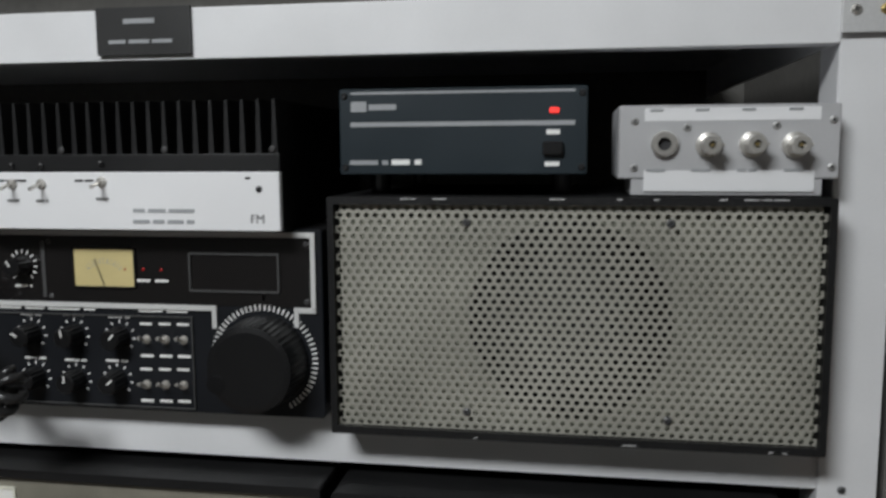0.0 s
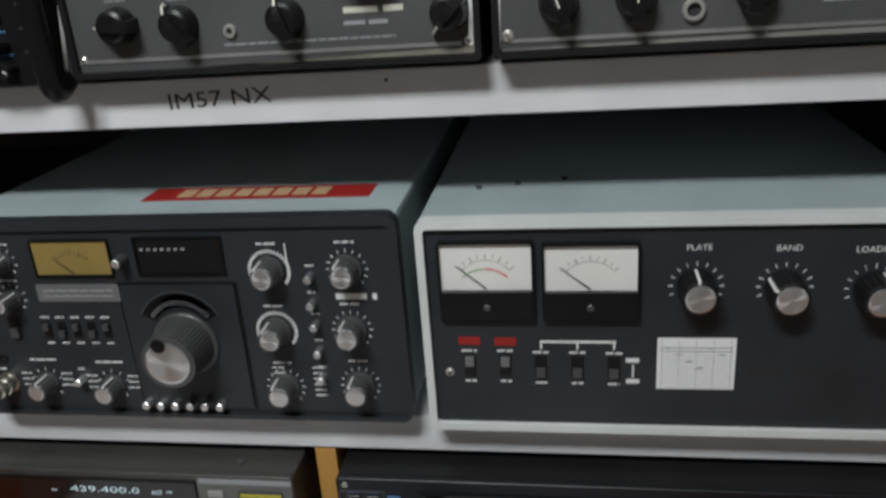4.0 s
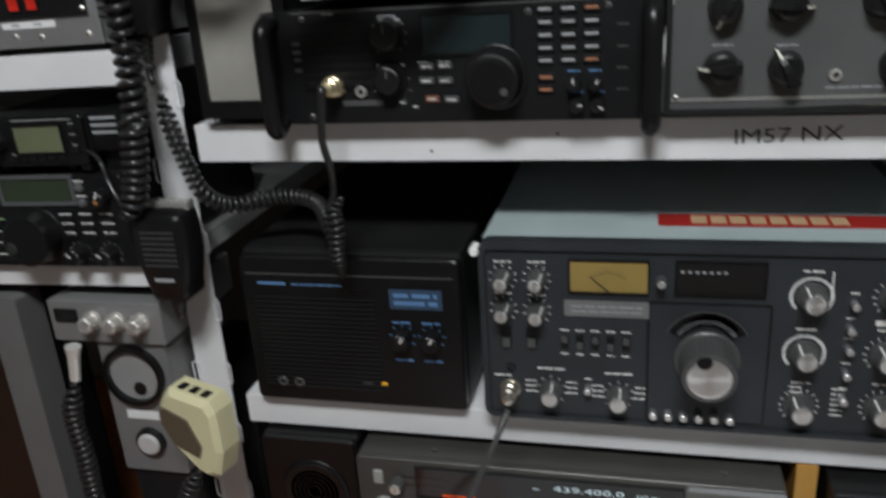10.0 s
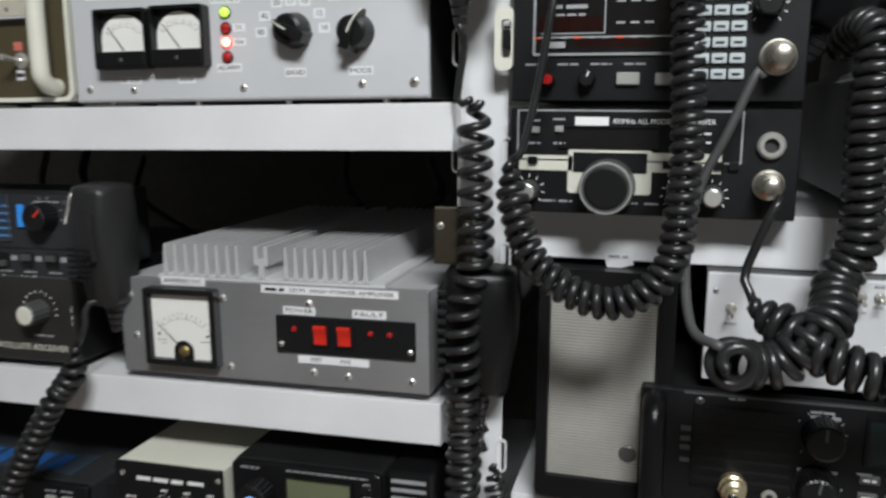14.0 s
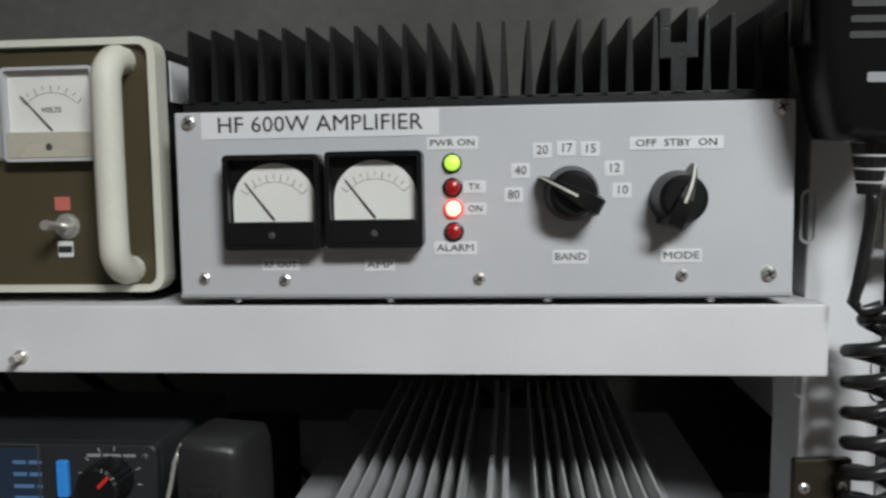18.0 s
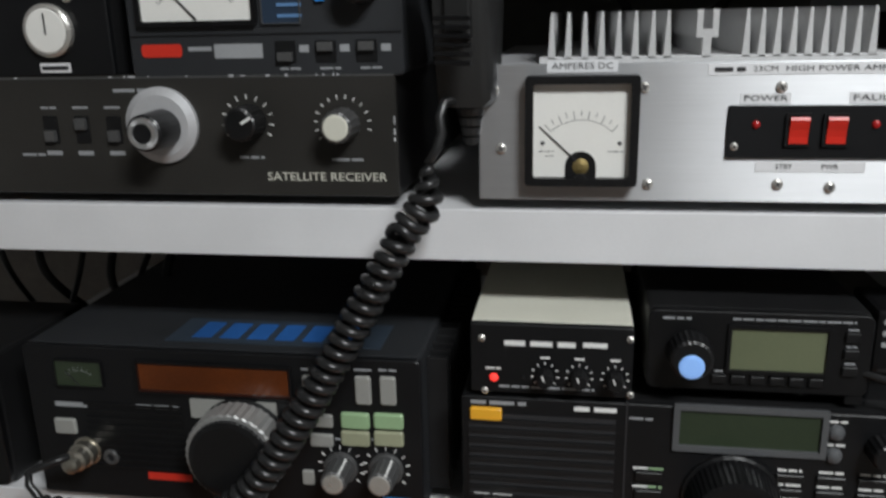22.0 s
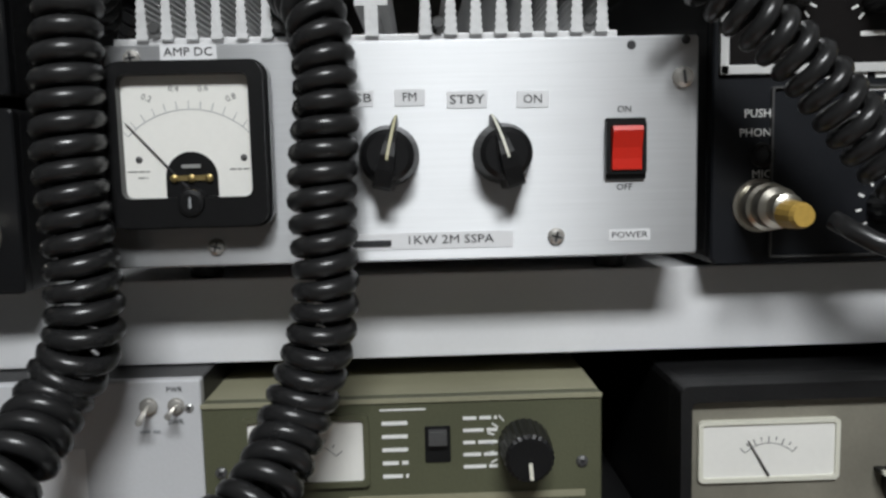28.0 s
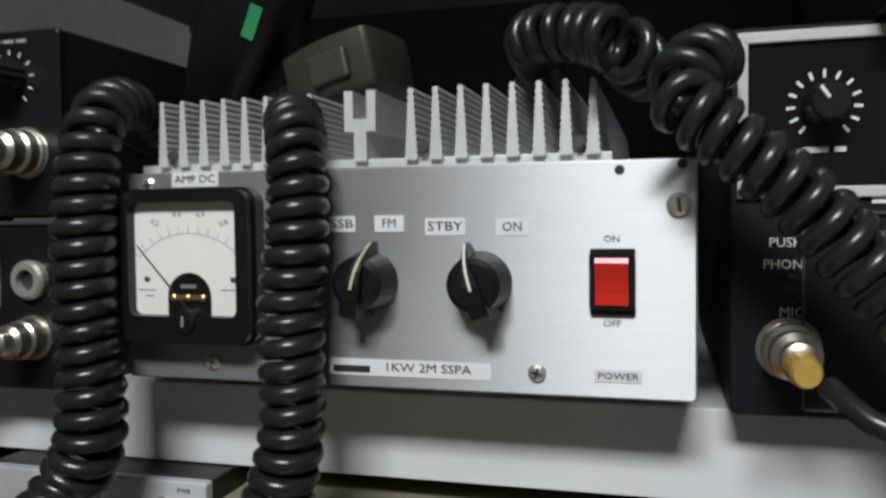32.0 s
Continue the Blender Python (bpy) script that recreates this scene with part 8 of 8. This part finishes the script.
m5 = hand_mic("hand_microphone", "dark olive hand microphone lying on the amplifier fins", -0.519, 0.545, 1.618, 78, 0, 80, 38, 44, 24, mat("olive_black_plastic", (0.045, 0.045, 0.035), 0.4, bump=0.1), 0, False)
part("name_mark", prism(bmesh.new(), rrect(0, 2, 11, 5, 2.4), -12.6, -11.8), IVORY, m5)
m6 = hand_mic("hand_microphone", "black hand microphone leaning behind the amplifier fins", -0.572, 0.555, 1.640, 10, 28, 0, 40, 76, 28, None, 0, False)
part("red_mark", block(8, 14, -15.5, -14, 22, 36), RED, m6)
part("green_mark", block(8, 14, -15.5, -14, 4, 18), mat("green_plastic", (0.03, 0.25, 0.10), 0.4), m6)

# ---- plain leads ----
short = coil("coiled_cord", [(-0.631, 0.470, 1.251), (-0.636, 0.465, 1.241), (-0.634, 0.460, 1.227), (-0.636, 0.460, 1.208), (-0.638, 0.470, 1.184)], 5.0, 2.1, 5.0, RUBBER, None, "short black coil resting on the speaker cabinet")
cord("microphone_lead", [(-0.634, 0.462, 1.340), (-0.636, 0.462, 1.323), (-0.640, 0.466, 1.298), (-0.639, 0.475, 1.270), (-0.642, 0.480, 1.248), (-0.647, 0.475, 1.238)], 3.0, RUBBER, short)
plug_lead = cord("interface_lead", [(-1.029, 0.440, 1.208), (-1.033, 0.436, 1.197), (-1.038, 0.430, 1.178), (-1.046, 0.425, 1.160), (-1.056, 0.420, 1.129), (-1.06, 0.40, 1.00)], 2.6, WCABLE, None, "white lead plugged into the mobile transceiver")
cord("plug_sleeve", [(-1.034, 0.435, 1.196), (-1.037, 0.432, 1.184), (-1.040, 0.429, 1.168)], 7.2, RUBBER, plug_lead)
cord("white_rod", [(-1.058, 0.456, 1.206), (-1.064, 0.448, 1.197), (-1.073, 0.440, 1.176), (-1.079, 0.436, 1.156), (-1.115, 0.42, 1.02)], 3.0, WCABLE, None, "white cable hanging before the lower shelf", "cable")
cord("microphone_lead", [(-0.862, 0.475, 1.292), (-0.828, 0.450, 1.289), (-0.820, 0.445, 1.273), (-0.809, 0.440, 1.254), (-0.805, 0.445, 1.243)], 2.0, RUBBER, vx)
holder = thing("microphone_clip", "black slotted plastic holder beside the compact radio", "holder", -0.846, 0.470, 1.290, 0, LEFT_TILT, 0)
part("body", block(0, 30, 0, 40, 0, 34, 3), BLACKP, holder)
for k in range(3):
    part("slot", prism(bmesh.new(), rrect(15, 28 - 6 * k, 24, 2.4, 0.6, 2), -0.5, 0.2), GREYINK, holder)
part("leg", block(2, 28, 10, 30, -24, 0, 2), BLACKP, holder)
for k, (a, b, c) in enumerate(((-1.42, -1.36, 0.66), (-1.38, -1.40, 0.70), (-1.26, -1.20, 0.72), (-1.18, -1.10, 0.70), (-0.98, -0.93, 0.74), (-0.90, -0.98, 0.76), (-1.44, -1.41, 0.62), (-1.33, -1.30, 0.74))):
    z0 = 1.52 if k % 2 == 0 else 1.51
    cord("hanging_cable", [(a, c, z0), (a + 0.01, c - 0.02, z0 - 0.04), (b, c, z0 - 0.09), (b + 0.02, c + 0.05, z0 - 0.14)], 2.6 + (k % 3), RUBBER, None, "black cable hanging behind the sets", "cable")
for k, (a, b) in enumerate(((-1.43, -1.41), (-1.40, -1.36), (-1.37, -1.39), (-1.345, -1.33), (-1.32, -1.34), (-1.30, -1.27))):
    cord("hanging_cable", [(a, 0.60 + 0.02 * k, 1.33), (a + 0.008, 0.60, 1.28), (b, 0.62, 1.23), (b - 0.01, 0.66, 1.18)], 2.4 + (k % 2), RUBBER, None, "black cable hanging behind the transceiver", "cable")

# ---- under the left bay ----
mon = thing("monitor", "grey framed monitor standing under the lower shelf", "monitor", -1.272, 0.470, 0.783)
part("bezel", frame_ring(bmesh.new(), rrect(150, 185, 320, 370, 5), rrect(142, 165, 270, 306, 2), -4, 30), mat("grey_bezel_plastic", (0.13, 0.13, 0.13), 0.45, var=0.08), mon, "silver grey bezel")
part("screen", block(6, 278, 2, 12, 12, 318), WINDOW, mon, "dark blank screen")
part("back", block(-5, 305, 30, 80, 5, 365, 6), BLACKP, mon)
part("badge", lathe(bmesh.new(), 280, 354, [(6, -5), (7, -4.4), (7, -3.8)], 20), KGREY, mon)
part("foot", block(60, 240, 0, 160, -1, 5, 2), BLACKP, mon)
# Silver paint darkened: the shade under the lower shelf is in its colour.
SHADEDS = mat("shaded_silver_paint", (0.22, 0.22, 0.22), 0.4, 0.3, var=0.08)
si = unit("silver_radio", "small silver radio with chrome knobs under the shelf", "radio", -0.922, 1.1155, 114, 40, 130, 0.460, SHADEDS, SHADEDS, rad=1.5)
well(si, 18, 26, 22, 11, WINDOW, 0.8, KBLACK)
for k in range(3):
    knob(si, 45 + 24 * k, 22, 8, 14, CHROME, KCAP, None, 9.5, name="chrome_knob")
part("bottom_rail", block(0, 114, 6, 120, -4, 0, 0.5), BLACK, si)
hang = part("hanger", block(10, 104, 20, 110, 40, 43, 0.5), BLACK, si)
ru = unit("round_gauge_unit", "grey panel with a black ringed round meter and dial", "panel unit", -0.883, 0.975, 68, 138, 60, 0.465, SHADEDS, SHADEDS, rad=2)
rg = part("round_meter", frame_ring(bmesh.new(), rrect(33, 106, 61, 61, 30.5, 9), rrect(33, 106, 51, 51, 25.5, 9), -6, 0.1), BLACKP, ru, "black ringed round meter")
part("meter_face", lathe(bmesh.new(), 33, 106, [(25.4, -1.2), (25.6, 0.05)], 36), mat("grey_meter_face", (0.26, 0.26, 0.26), 0.35, var=0.08), rg)
part("hub", lathe(bmesh.new(), 36, 92, [(5.0, -2.4), (6.5, -2.0), (7.0, -1.0)], 20), KBLACK, rg)
plate(ru, 35, 63, 40, 9, TAPE, 0.4, 0.8, name="label_strip")
dial = part("dial", lathe(bmesh.new(), 35, 34, [(13.5, -5), (15, -4), (15.5, 0)], 30), KBLACK, ru)
part("dial_face", lathe(bmesh.new(), 35, 34, [(9, -8), (10.8, -7), (11.2, -4.5)], 28), ALUF, dial)
part("support", block(5, 64, 5, 55, -192, 0, 2), BLACK, ru)
cm = thing("cream_microphone", "cream desk microphone with a brown front", "microphone", -0.768, 0.425, 1.058, 0, 8, -12)
pts = [(12, -38), (22, -40), (29, -35), (33, -10), (27, 28), (20, 37), (-22, 37), (-28, 29), (-33, 17), (-33, 2), (-16, -20)]
part("body", prism(bmesh.new(), pts, -13, 13, 5), CREAM, cm)
part("front_grille", prism(bmesh.new(), [(-30, 14), (-26, 19), (0, 15), (15, -8), (12, -20), (-14, -16), (-29, 3)], -14.5, -12, 1.0), mat("brown_plastic", (0.09, 0.07, 0.045), 0.5), cm, "brown grille")
for k in range(3):
    part("slot", block(-17 + 12 * k, -9 + 12 * k, -5, 5, 34, 37.6, 1), KBLACK, cm)
coil("coiled_cord", [(-0.775, 0.425, 1.012), (-0.790, 0.42, 0.985), (-0.805, 0.42, 0.94), (-0.80, 0.43, 0.89)], 6.0, 2.2, 5.6, RUBBER, cm)
coil("coiled_cord", [(-0.891, 0.435, 1.086), (-0.897, 0.43, 1.055), (-0.895, 0.43, 1.01), (-0.895, 0.43, 0.96), (-0.880, 0.43, 0.90)], 6.8, 2.5, 6.4, RUBBER, None, "black coiled cord under the lower shelf")
pl2 = thing("chrome_plug", "long chrome plug hanging under the lower shelf", "plug", -0.891, 0.437, 1.089, 0, 10, 0)
NICKEL = mat("bright_nickel", (0.8, 0.79, 0.76), 0.32, 0.5)
part("barrel", lathe_z(0, 0, 0, 28, 5.5), NICKEL, pl2)
part("collar", lathe_z(0, 0, 26, 34, 7.0), NICKEL, pl2)
blk = thing("equipment_case", "dark equipment case on the desk below the shelf", "case", -0.935, 0.50, 0.783)
part("case", block(-10, 140, 70, 300, 0, 190, 6), BLACK, blk)
bag = thing("plastic_bag", "crumpled glossy bright blue plastic bag on the desk", "plastic bag", -0.915, 0.43, 0.783)
rng = random.Random(21)
bm = bmesh.new()
bmesh.ops.create_icosphere(bm, subdivisions=4, radius=1)
folds = [(Vector((rng.gauss(0, 1), rng.gauss(0, 1), rng.gauss(0, 1))).normalized(), rng.uniform(0, 6)) for _ in range(9)]
for v in bm.verts:
    k = 1 + sum(0.035 * abs(math.sin(7 * v.co.dot(q) + p)) for q, p in folds) + rng.uniform(-0.02, 0.02)
    v.co = Vector((v.co.x * 0.030 * k, v.co.y * 0.035 * k, max(v.co.z * 0.135 * 0.55 * k + 0.135 * 0.5, 0)))
part("film", bm, mat("blue_plastic_film", (0.02, 0.06, 0.55), 0.2, var=0.2, bump=0.1), bag)
